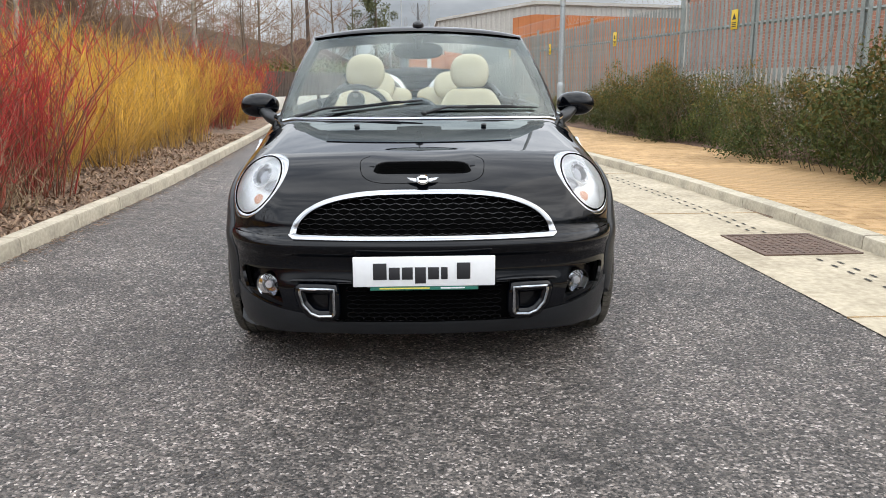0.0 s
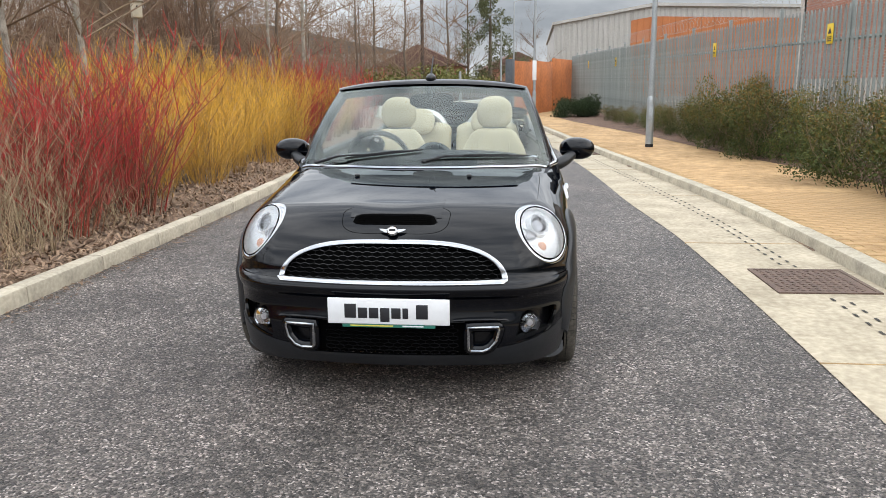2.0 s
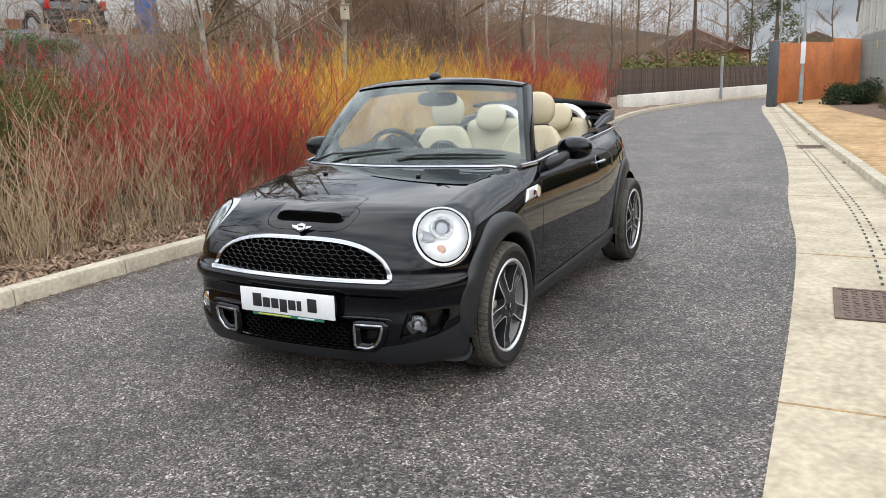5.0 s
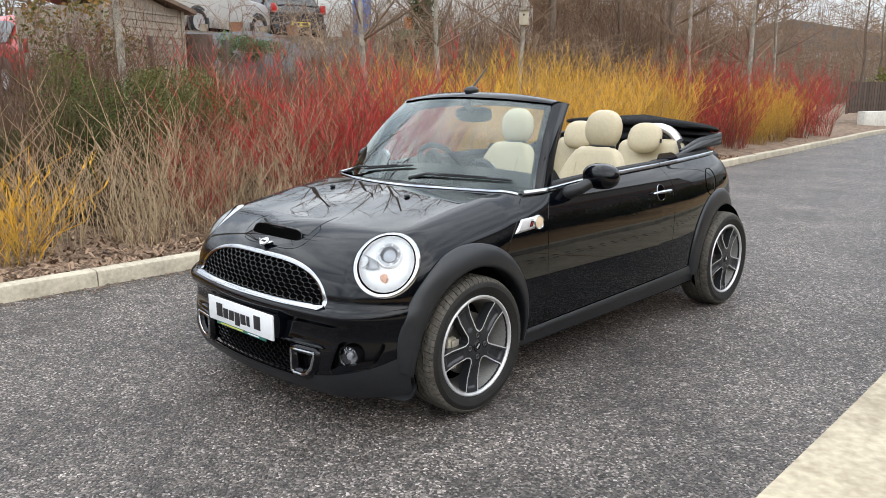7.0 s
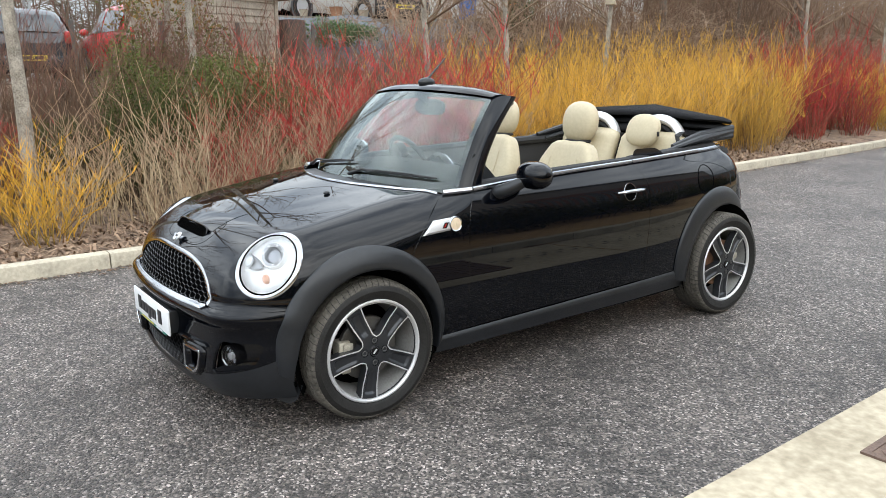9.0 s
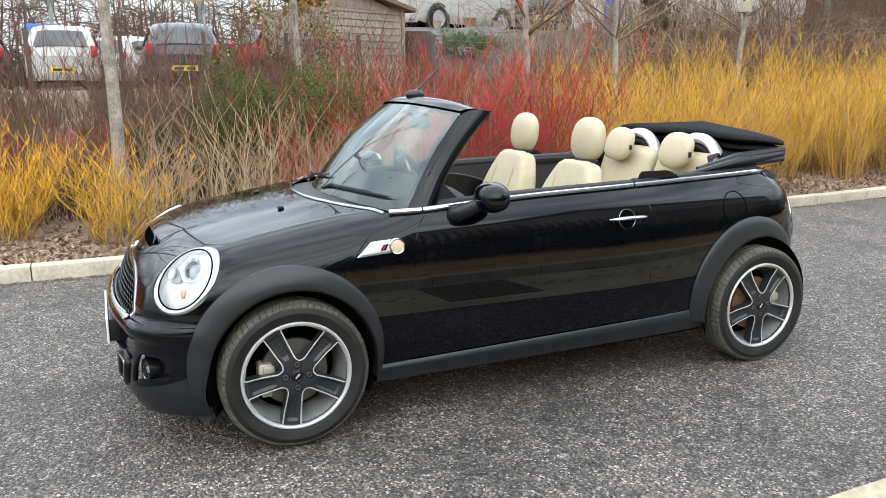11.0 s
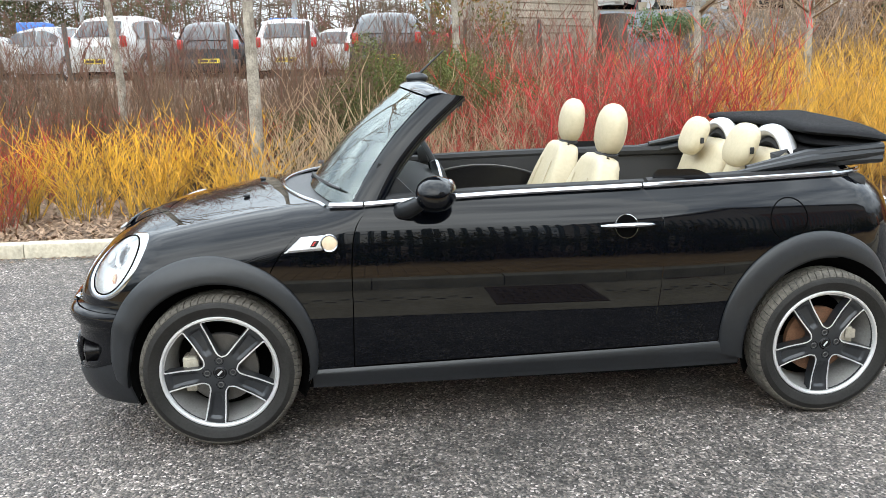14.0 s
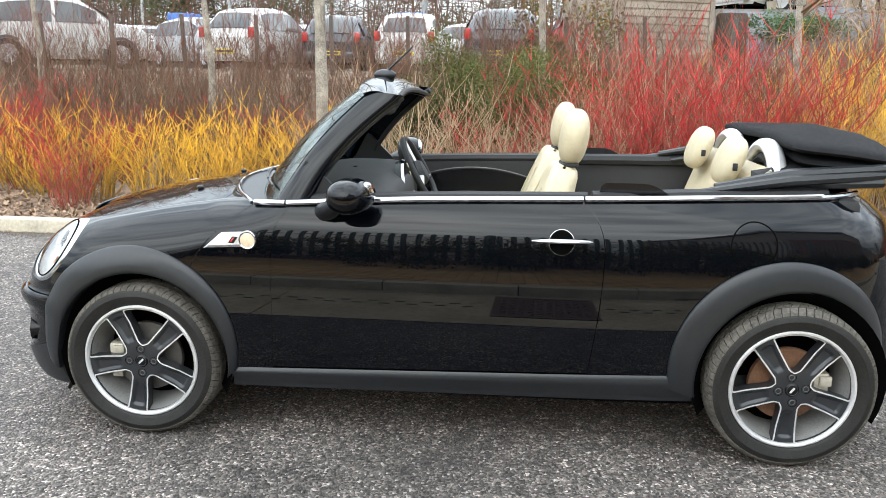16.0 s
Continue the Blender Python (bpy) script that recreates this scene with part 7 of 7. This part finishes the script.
for y, d, s, tall in ((4.0, 0.9, 1.15, 1.1), (5.1, 0.95, 1.1, 0.95), (6.2, 0.95, 1.0, 1.0), (7.0, 0.8, 0.75, 1.15), (8.9, 0.6, 0.7, 1.5), (9.8, 0.75, 0.95, 1.15), (10.6, 0.8, 1.0, 1.1), (11.6, 0.75, 1.0, 0.95), (12.3, 0.65, 0.8, 1.5), (13.2, 0.65, 0.9, 0.9), (14.6, 0.6, 0.75, 1.0), (16.2, 0.6, 0.7, 0.9), (17.8, 0.6, 0.65, 1.0), (19.6, 0.6, 0.6, 0.9),
                      (21.9, 0.7, 0.5, 0.9), (24.0, 0.7, 0.5, 0.9), (2.8, 0.7, 1.1, 1.3), (1.5, 0.7, 1.1, 1.2), (0.2, 0.7, 1.0, 1.2), (-1.2, 0.7, 1.1, 1.2), (-2.6, 0.7, 1.1, 1.1), (-4.2, 0.7, 1.1, 1.2)):
    shrub(fence_x(y) - d, y, s * 1.12, tall)
hebe = thing("round_shrub", "dense round dark green shrub by the gate", "shrub", pose(2.35, 27.5, 0.08))
part("leaves", leaf_mesh("leaves", IVY, 9000, blobs(44, 0.7, 0.75, 0.85, 0.34), 0.04), None, hebe)
verge = strip("verge", PAVE_OUT, lambda y: fence_x(y) + 0.3, lambda x: 0.098, -30, 38, 0.6, LITTER, 3, "strip of leaf litter under the fence shrubs", "soil")

OLIVE = leaf_mat("fine_olive_leaves", (0.032, 0.046, 0.013), (0.065, 0.08, 0.022), (0.12, 0.115, 0.035))
for x, y, s in ((-4.75, 0.75, 0.95), (-4.85, 1.75, 1.0), (-5.5, 1.2, 1.15), (-4.9, 0.0, 0.65), (-5.6, 2.3, 0.9)):
    olive = thing("evergreen_shrub", "fine dark olive evergreen shrub on the bank", "shrub", Matrix.Translation((x, y, float(ground_z(x, y)))) @ Matrix.Scale(s, 4), "olive shrubs")
    part("leaves", leaf_mesh("leaves", OLIVE, 22000, blobs(44, 0.5, 0.6, 1.3, 0.28), 0.014), None, olive)
    part("twig_tangle", BUSH["thicket"][0][1], None, olive)["kind"] = "stuff"
ivy = thing("ivy_tree", "bare tree trunk thickly covered in dark ivy", "tree", pose(-9.5, 9.8, float(ground_z(-9.5, 9.8))))
part("trunk", TREES[2][0], None, ivy)
part("crown", TREES[2][1], None, ivy)
part("ivy", leaf_mesh("ivy", IVY, 4200, [(0.12 * math.cos(i), 0.12 * math.sin(i), 0.2 + 0.16 * i, 0.30 + 0.1 * math.sin(i * 1.7)) for i in range(24)], 0.045), None, ivy, "dark ivy leaves")
holly = thing("evergreen_tree", "small grey-green evergreen tree beside the shed", "tree", pose(-9.2, 2.35, float(ground_z(-9.2, 2.35))))
part("trunk", TREES[1][0], None, holly)
part("leaves", leaf_mesh("leaves", LEAF, 3000, blobs(24, 0.65, 0.7, 2.2, 0.35), 0.035), None, holly)
pine = thing("conifer", "tall dark conifer beyond the bend", "tree", pose(-2.9, 62, 0))
part("trunk", stems_mesh("trunk", DBARK, [(np.array([[0, 0, 0], [0, 0, 4], [0, 0, 8.5]], float), 0.25, 0.05)], 8), None, pine)
part("needles", leaf_mesh("needles", NEEDLE, 9000, [(rng.normal(0, 1.5 - 0.09 * k), rng.normal(0, 1.5 - 0.09 * k), 2.0 + 0.55 * k, 0.75 - 0.03 * k) for k in range(13) for _ in range(4)], 0.085), None, pine)
for x, y, s in ((-6.2, 60, 1.5), (-4.9, 64, 1.4), (0.6, 70, 1.2)):
    tree(3, x, y, s, "tall bare tree beyond the bend", "far bare trees")
kv, kf = [], []
for _ in range(1500):
    y = rng.uniform(-4, 14)
    x = float(KERB_L(y)) + abs(rng.normal(0, 0.07)) + 0.01
    z = float(road_z(x)) + 0.006
    a, l, w = rng.uniform(0, 6.3), rng.uniform(0.006, 0.02), rng.uniform(0.004, 0.009)
    c, s, o = math.cos(a), math.sin(a), len(kv)
    for u, v in ((-l, -w), (l, -w), (l, w), (-l, w)):
        kv.append((x + u * c - v * s, y + u * s + v * c, z + rng.uniform(0, 0.006)))
    kf.append((o, o + 1, o + 2, o + 3))
tagged(new("gutter_litter", mesh_of("gutter_litter", kv, kf, CHIP)), "brown leaf litter along the foot of the kerb", "leaf litter", "", "stuff")
screen_trees = thing("far_evergreens", "dark evergreen screen behind the car park", "hedge", pose(0, 0, 1.2), kind="stuff")
part("leaves", leaf_mesh("leaves", NEEDLE, 26000, [(-32 + rng.normal(0, 1.0), -30 + 1.1 * k, rng.uniform(0.3, 2.0) + (1.6 if k < 22 else 0.0), 1.1) for k in range(36)], 0.075), None, screen_trees)
hedge = thing("far_hedge", "low green scrub beyond the board fence", "hedge", pose(0, 0, 0), kind="stuff")
part("leaves", leaf_mesh("leaves", OLIVE, 6000, [(-8 + 0.20 * k + rng.normal(0, 0.4), 36 + 0.62 * k, rng.uniform(0.6, 1.9), 0.9) for k in range(30)], 0.12), None, hedge)


# ---- car park and yard on the bank ----
SILVER = material("silver_car_paint", (0.30, 0.305, 0.31), 0.35, 0.3, var=0.04, scale=2, spec=0.6)
WHITEP = material("white_car_paint", (0.40, 0.39, 0.375), 0.3, var=0.04, scale=2, spec=0.6)
REDP = material("red_car_paint", (0.46, 0.03, 0.028), 0.25, var=0.06, scale=2, spec=0.6)
DARKP = material("dark_grey_car_paint", (0.03, 0.032, 0.036), 0.25, var=0.1, scale=2, spec=0.6)
GLASSD = material("dark_car_glass", (0.02, 0.024, 0.026), 0.08, spec=0.7)
YPLATE = material("yellow_plate", (0.75, 0.55, 0.06), 0.4)
GREYPLAST = material("grey_plastic", (0.05, 0.05, 0.052), 0.6)
HUBCAP = material("silver_wheel_trim", (0.45, 0.45, 0.46), 0.4, 0.5)


def parked_car(x, y, heading, paint, label, tall=1.5, length=3.9, width=1.72, z=None):
    """A parked hatchback; heading: degrees its nose is turned from +y."""
    zz = float(ground_z(x, y)) if z is None else z
    t = thing("parked_car", label, "car", pose(x, y, zz, 0, 0, heading), "parked cars")
    L, W, H = length / 2, width / 2, tall
    roof_s = spline([-L, -L * 0.955, -L * 0.86, -L * 0.72, -L * 0.4, -L * 0.1, L * 0.12, L * 0.34, L * 0.56, L * 0.85, L], [0.50 * H, 0.60 * H, 0.735 * H, 0.89 * H, 0.985 * H, H, 0.98 * H, 0.85 * H, 0.655 * H, 0.57 * H, 0.40 * H])

    def section(u, v):
        yy = -L + 2 * L * (0.5 - 0.5 * math.cos(math.pi * u))
        top = float(roof_s(yy))
        belt = 0.60 * H
        w = W * (1 - 0.15 * abs(yy / L) ** 4 - 0.25 * max(0, abs(yy / L) - 0.93) / 0.07)
        k = v * 12
        pts = [(w * 0.9, 0.2), (w * 0.985, 0.3), (w, 0.45), (w, 0.52 * H), (w * 0.975, min(belt, top - 0.03))]
        if top > belt + 0.05:
            pts += [(w * 0.895, belt + (top - belt) * 0.35), (w * 0.805, belt + (top - belt) * 0.7), (w * 0.69, top - 0.045), (w * 0.50, top - 0.006)]
        else:
            pts += [(w * 0.95, top - 0.02), (w * 0.9, top - 0.01), (w * 0.8, top), (w * 0.6, top)]
        pts += [(0, top + 0.01)]
        full = pts + [(-a, b) for a, b in pts[-2::-1]]
        q = full[int(round(v * (len(full) - 1)))]
        return Vector((q[0], yy, q[1]))
    body_ = part("body", grid(section, 40, 19), paint, t, angle=50)
    part("end_cap", grid(lambda u, v: Vector((W * 0.74 * (-1 + 2 * u), -L - 0.01, 0.22 + (0.50 * H - 0.22) * v)), 4, 4), paint, t)
    wb = [(L * 0.60, 0), (-L * 0.60, 0)]
    for yy, _ in wb:
        for s in (1, -1):
            m = Matrix.Translation((s * (W - 0.10), yy, 0.305)) @ (Matrix.Identity(4) if s > 0 else Matrix.Rotation(math.pi, 4, "Z"))
            wh = part("wheel", lathe([(0.19, 0.11), (0.23, 0.115), (0.29, 0.10), (0.305, 0.06), (0.305, -0.06), (0.29, -0.1)], 24, m), RUBBER, t)
            part("wheel_trim", lathe([(0.001, 0.105), (0.08, 0.112), (0.17, 0.10), (0.195, 0.108)], 20, m), HUBCAP, wh)
            part("arch", lathe([(0.30, 0.092), (0.36, 0.094)], 24, m), GREYPLAST, wh)
    # glazing a little proud of the body
    belt = 0.61 * H
    for s in (1, -1):
        for a, b in ((-L * 0.70, -L * 0.12), (-L * 0.08, L * 0.36)):
            def pane(u, v, a=a, b=b, s=s):
                yy = a + (b - a) * u
                top = float(roof_s(yy))
                zt = belt + (top - belt) * (0.06 + 0.72 * v)
                return Vector((s * (W * (0.985 - 0.255 * (zt - belt) / (top - belt)) + 0.008), yy, zt))
            part("side_window", grid(pane, 8, 5), GLASSD, t)
    part("rear_window", grid(lambda u, v: Vector((W * (0.66 - 0.12 * v) * (-1 + 2 * u), -L * (0.93 - 0.20 * v) - 0.015, float(roof_s(-L * (0.93 - 0.20 * v))) + 0.022 - 0.02 * (-1 + 2 * u) ** 2)), 8, 6), GLASSD, t)
    part("windscreen", grid(lambda u, v: Vector((W * (0.80 - 0.20 * v) * (-1 + 2 * u), L * (0.56 - 0.36 * v) + 0.012, H * (0.668 + 0.285 * v) + 0.014)), 8, 6), GLASSD, t)
    for s in (1, -1):
        part("tail_light", box(s * W * 0.80 - 0.07, s * W * 0.80 + 0.07, -L * 0.985 - 0.02, -L * 0.95, 0.50 * H, 0.66 * H, 0.02), REDLENS, t)
        part("headlight", box(s * W * 0.72 - 0.12, s * W * 0.72 + 0.12, L * 0.93, L * 0.985, 0.40 * H, 0.48 * H, 0.02), REFLECTOR, t)
        part("mirror", ellipsoid((s * (W + 0.07), L * 0.38, 0.66 * H), (0.09, 0.05, 0.065), n=12, k=8), paint, t)
    rb = part("rear_bumper", box(-W * 0.86, W * 0.86, -L - 0.05, -L + 0.12, 0.26, 0.50, 0.05), paint, t)
    part("rear_plate", box(-0.26, 0.26, -L - 0.065, -L - 0.05, 0.40, 0.51), YPLATE, rb)
    for k in range(2):
        part("plate_bar", box(-0.21 + 0.24 * k, -0.02 + 0.22 * k, -L - 0.07, -L - 0.064, 0.425, 0.485), INK, rb)
    part("front_bumper", box(-W * 0.84, W * 0.84, L - 0.14, L + 0.03, 0.24, 0.45, 0.05), paint, t)
    part("underside", box(-W * 0.85, W * 0.85, -L * 0.9, L * 0.9, 0.16, 0.3), VOID, t)
    return t


CP = 1.30
tagged(part("car_park", box(-60, -11.2, -40, 4.4, CP - 0.3, CP), material("grey_car_park_tarmac", (0.16, 0.125, 0.09), 0.9, var=0.3, scale=1.5)), "grey gravelly car park on the bank", "car park", "", "structure")
parked_car(-17.9, -5.3, 78, WHITEP, "white tall hatchback parked tail on above the bank", 1.58, 3.8, 1.74, CP)
parked_car(-18.5, -1.3, 90, WHITEP, "white hatchback with red tail lamps in the car park", 1.52, 3.8, 1.72, CP)
parked_car(-15.85, 1.25, 86, DARKP, "dark hatchback with a yellow rear plate in the car park", 1.47, 3.8, 1.72, CP)
parked_car(-13.2, -8.2, 28, WHITEP, "small white rounded hatchback in the car park", 1.49, 3.55, 1.63, CP)
parked_car(-19.6, -7.6, 325, SILVER, "silver hatchback seen nose on behind others", 1.45, 3.9, 1.70, CP)
parked_car(-19.0, -3.4, 94, DARKP, "dark car between two pale ones in the car park", 1.48, 4.0, 1.7, CP)
parked_car(-26.5, -0.6, 140, REDP, "red car farther back in the car park", 1.48, 4.0, 1.75, CP)
parked_car(-24.5, -6.0, 140, WHITEP, "white car farther back in the car park", 1.5, 4.1, 1.75, CP)
parked_car(-26.0, -12.5, 120, SILVER, "silver car at the back of the car park", 1.5, 4.1, 1.75, CP)
parked_car(-22.5, 0.5, 60, WHITEP, "white hatchback seen nose on in the car park", 1.5, 4.0, 1.72, CP)
parked_car(-13.4, 3.05, 92, REDP, "bright red hatchback parked near the shed", 1.45, 3.7, 1.66, CP)
BLUE = material("blue_plastic", (0.04, 0.16, 0.5), 0.5, var=0.15)
for x, y in ((-23.2, -1.9), (-26.0, 1.8), (-24.5, -10.2)):
    c = thing("blue_container", "blue plastic container at the car park's far side", "container", pose(x, y, CP), "blue containers")
    part("bin", box(-0.4, 0.4, -0.42, 0.42, 0.0, 1.4, 0.06), GREYPLAST, c)
    part("lid", box(-0.44, 0.44, -0.46, 0.46, 1.4, 1.86, 0.05), BLUE, c)
awning = thing("white_awning", "long white awning beyond the car park", "awning", pose(-30, -12.4, CP))
part("fascia", box(-0.1, 0.1, -2.0, 2.0, 3.05, 3.6, 0.03), WHITEP, awning)
part("cover", box(-2.0, -0.1, -2.0, 2.0, 3.52, 3.6, 0.02), WHITEP, awning)
for sy in (-1.9, 1.9):
    part("post", box(-0.06, 0.06, sy - 0.06, sy + 0.06, 0, 3.1), GALV, awning)
canopy = thing("striped_canopy", "tan canopy roof beyond the car park", "canopy", pose(-26, 0.6, CP + 0.5))
for i in range(14):
    part("slat", box(-0.6, 0.6, -2.6 + 0.38 * i, -2.26 + 0.38 * i, 2.5 + 0.02 * (i % 2), 2.62 + 0.02 * (i % 2), m=Matrix.Rotation(radians(12), 4, "Y")), material("tan_canvas", (0.42, 0.30, 0.15), 0.8, var=0.2) if i == 0 else bpy.data.materials["tan_canvas"], canopy)
for sx in (-0.5, 0.5):
    for sy in (-2.4, 2.4):
        part("post", box(sx - 0.05, sx + 0.05, sy - 0.05, sy + 0.05, -0.5, 2.6), GALV, canopy)
POSTW = material("grey_timber_post", (0.09, 0.08, 0.07), 0.9, var=0.3, scale=8)
for i in range(12):
    y = -9 + 1.25 * i
    x = -9.3 + 0.03 * y
    p = thing("timber_post", "slim weathered grey timber post on the bank", "post", pose(x, y, float(ground_z(x, y)), rng.normal(0, 2), rng.normal(0, 2), 0), "timber posts")
    part("shaft", box(-0.03, 0.03, -0.03, 0.03, -0.2, 0.95, 0.008), POSTW, p)

# timber shed with lapped boards
SHEDW = material("weathered_shed_boards", (0.29, 0.245, 0.195), 0.9, var=0.3, scale=5, bump=0.4, bscale=50, per_object=0.2)
sd = Vector((-10.6 + 9.9, 4.75 - 3.1, 0))
shed_m = Matrix.Translation((-9.9, 3.1, 1.15)) @ Matrix.Rotation(math.atan2(sd.y, sd.x), 4, "Z")
shed = thing("timber_shed", "weathered grey-brown timber shed with lapped boards", "shed", shed_m)
sl = sd.length
part("core", box(0.03, sl - 0.03, 0.03, 2.0, 0, 1.62), SHEDW, shed)
bd = bpy.data.meshes.new("board")
bb = box(0, sl, 0.0, 0.022, 0.0, 0.135, m=Matrix.Rotation(radians(-9), 4, "X"))
bb.to_mesh(bd)
bb.free()
bd.materials.append(SHEDW)
for i in range(13):
    ob = new("board", bd)
    ob.parent, ob.location = shed, (0, -0.03, 0.06 + 0.122 * i)
for a in (0.0, sl):
    part("corner_post", box(a - 0.04, a + 0.04, -0.05, 0.03, 0, 1.66), SHEDW, shed)
part("roof", prism([(-0.18, 2.05), (sl + 0.2, 1.58), (sl + 0.2, 1.65), (-0.18, 2.13)], -2.2, 0.2, Matrix.Rotation(radians(90), 4, "X")), material("brown_roof_felt", (0.16, 0.11, 0.08), 0.9, var=0.3), shed)
part("gable", prism([(0, 1.6), (sl, 1.55), (0, 2.04)], -0.0, 0.03, Matrix.Rotation(radians(90), 4, "X")), SHEDW, shed)
butt = thing("water_butt", "dark brown timber barrel beside the shed", "barrel", pose(-10.75, 5.15, 1.2))
part("barrel", lathe([(0.001, 0), (0.24, 0), (0.28, 0.5), (0.26, 1.15), (0.24, 1.2), (0.001, 1.2)], 20, axis="z"), WOODF, butt)
part("hoop", lathe([(0.285, 0.48), (0.285, 0.54)], 20, axis="z"), IRON, butt)

# raised yard with a grey membrane face, pots, cars and a white building
MEMB = material("grey_membrane", (0.11, 0.12, 0.135), 0.8, var=0.25, scale=2, bump=0.4, bscale=8)
tagged(part("bank_face", grid(lambda u, v: Vector((-11.0 - 1.5 * v + 0.15 * math.sin(9 * u), 5.4 + 7.2 * u, 1.45 + 1.15 * v + 0.05 * math.sin(17 * u + 3 * v))), 40, 10), MEMB), "bank faced with grey membrane below the yard", "bank", "", "structure")
yard = tagged(part("yard", box(-40, -12.45, 5.3, 30, 2.0, 2.6), material("yard_gravel", (0.2, 0.18, 0.15), 0.9, var=0.3)), "raised gravel yard above the bank", "yard", "", "structure")
POT = material("terracotta", (0.35, 0.17, 0.10), 0.8, var=0.2)
STONEP = material("stone_pot", (0.38, 0.33, 0.26), 0.85, var=0.2)
for i, (y, r) in enumerate(((6.4, 0.10), (7.2, 0.15), (7.9, 0.12), (8.7, 0.16), (9.6, 0.11), (10.3, 0.13), (11.1, 0.10))):
    p = thing("plant_pot", "round terracotta pot on the yard's edge" if i % 2 else "pale stone planter on the yard's edge", "pot", pose(-12.75, y, 2.6), "yard pots")
    part("pot", lathe([(0.001, 0), (r * 0.7, 0), (r, r * 1.5), (r * 1.08, r * 1.6), (r * 0.9, r * 1.6), (r * 0.85, r * 1.3), (0.001, r * 1.3)], 18, axis="z"), POT if i % 2 else STONEP, p)
parked_car(-14.95, 7.65, 19, WHITEP, "white rounded small car in the raised yard", 1.5, 3.6, 1.65, 2.6)
parked_car(-16.5, 10.6, 78, DARKP, "dark car in the raised yard", 1.45, 4.1, 1.72, 2.6)
bush = thing("yard_shrub", "low fine green shrub on the membrane bank", "shrub", pose(-11.2, 6.3, 1.9))
part("leaves", leaf_mesh("leaves", leaf_mat("fresh_green_leaves", (0.05, 0.08, 0.035), (0.10, 0.16, 0.07), (0.19, 0.23, 0.12)), 5200, blobs(22, 0.35, 0.75, 0.62, 0.2), 0.026), None, bush)
white = thing("white_building", "white rendered cabin with a blue door beside the yard", "building", pose(-14.25, 12.1, 2.6, 0, 0, -11))
part("wall", box(-6, 3.1, 0, 3.5, 0, 2.9, 0.01), material("clean_white_wall", (0.74, 0.73, 0.70), 0.7, var=0.08, scale=1.5), white)
part("roof", box(-6.2, 3.3, -0.25, 3.7, 2.9, 3.05, 0.03), CLAD, white)
part("blue_door", box(-0.48, 0.48, -0.05, 0.02, 0.2, 2.3, 0.02), BLUE, white, "plain blue door")
part("door_step", box(-0.7, 1.4, -0.35, 0.0, 0, 0.14, 0.01), WOODF, white)
tagged(part("yard_apron", box(-12.5, -10.9, 10.9, 17.0, 0.8, 2.56, 0.15), SOIL), "brown earth bank holding up the yard", "bank", "", "structure")
gb = thing("green_crate", "green crate with orange and white things by the white cabin", "crate", pose(-11.6, 11.25, 2.56, 0, 0, -11))
part("crate", box(-0.28, 0.28, -0.2, 0.2, 0, 0.24, 0.03), material("green_plastic", (0.03, 0.25, 0.09), 0.5, var=0.1), gb)
part("load", box(0.05, 0.27, -0.12, 0.12, 0.24, 0.55, 0.04), material("orange_plastic", (0.7, 0.2, 0.05), 0.5, var=0.1), gb)
lowhall = thing("far_shed", "long grey low shed beyond the woods", "building", pose(-24, 68, 0, 0, 0, 14))
part("wall", box(-13, 13, 0, 14, 0, 4.4), CLAD, lowhall)
part("roof", prism([(-13.3, 4.3), (0, 7.0), (13.3, 4.3)], -14.3, 0.3, Matrix.Rotation(radians(90), 4, "X")), material("dark_grey_roof", (0.14, 0.14, 0.135), 0.7, var=0.15, scale=0.5), lowhall)
tele = thing("telegraph_pole", "brown timber telegraph pole beyond the woods", "pole", pose(-6.9, 50.5, 0))
part("shaft", lathe([(0.14, 0), (0.10, 7.0), (0.001, 7.02)], 10, axis="z"), WOODF, tele)
part("cap", box(-0.12, 0.12, -0.06, 0.06, 6.75, 6.9), WOODF, tele)
TILES = material("dull_red_tiles", (0.15, 0.085, 0.07), 0.85, var=0.2)
for i, (x, y) in enumerate(((-9.0, 66.0), (-1.5, 84.0), (3.5, 120.0))):
    h = thing("far_house", "far house with a red-brown roof beyond the trees", "house", pose(x, y, 0, 0, 0, 10 * i), "far houses")
    part("wall", box(-3.5, 3.5, -3, 3, 0, 3.0), BRICK, h)
    part("roof", prism([(-3.9, 2.9), (0, 4.7), (3.9, 2.9)], -3.3, 3.3, Matrix.Rotation(radians(90), 4, "X")), TILES, h)
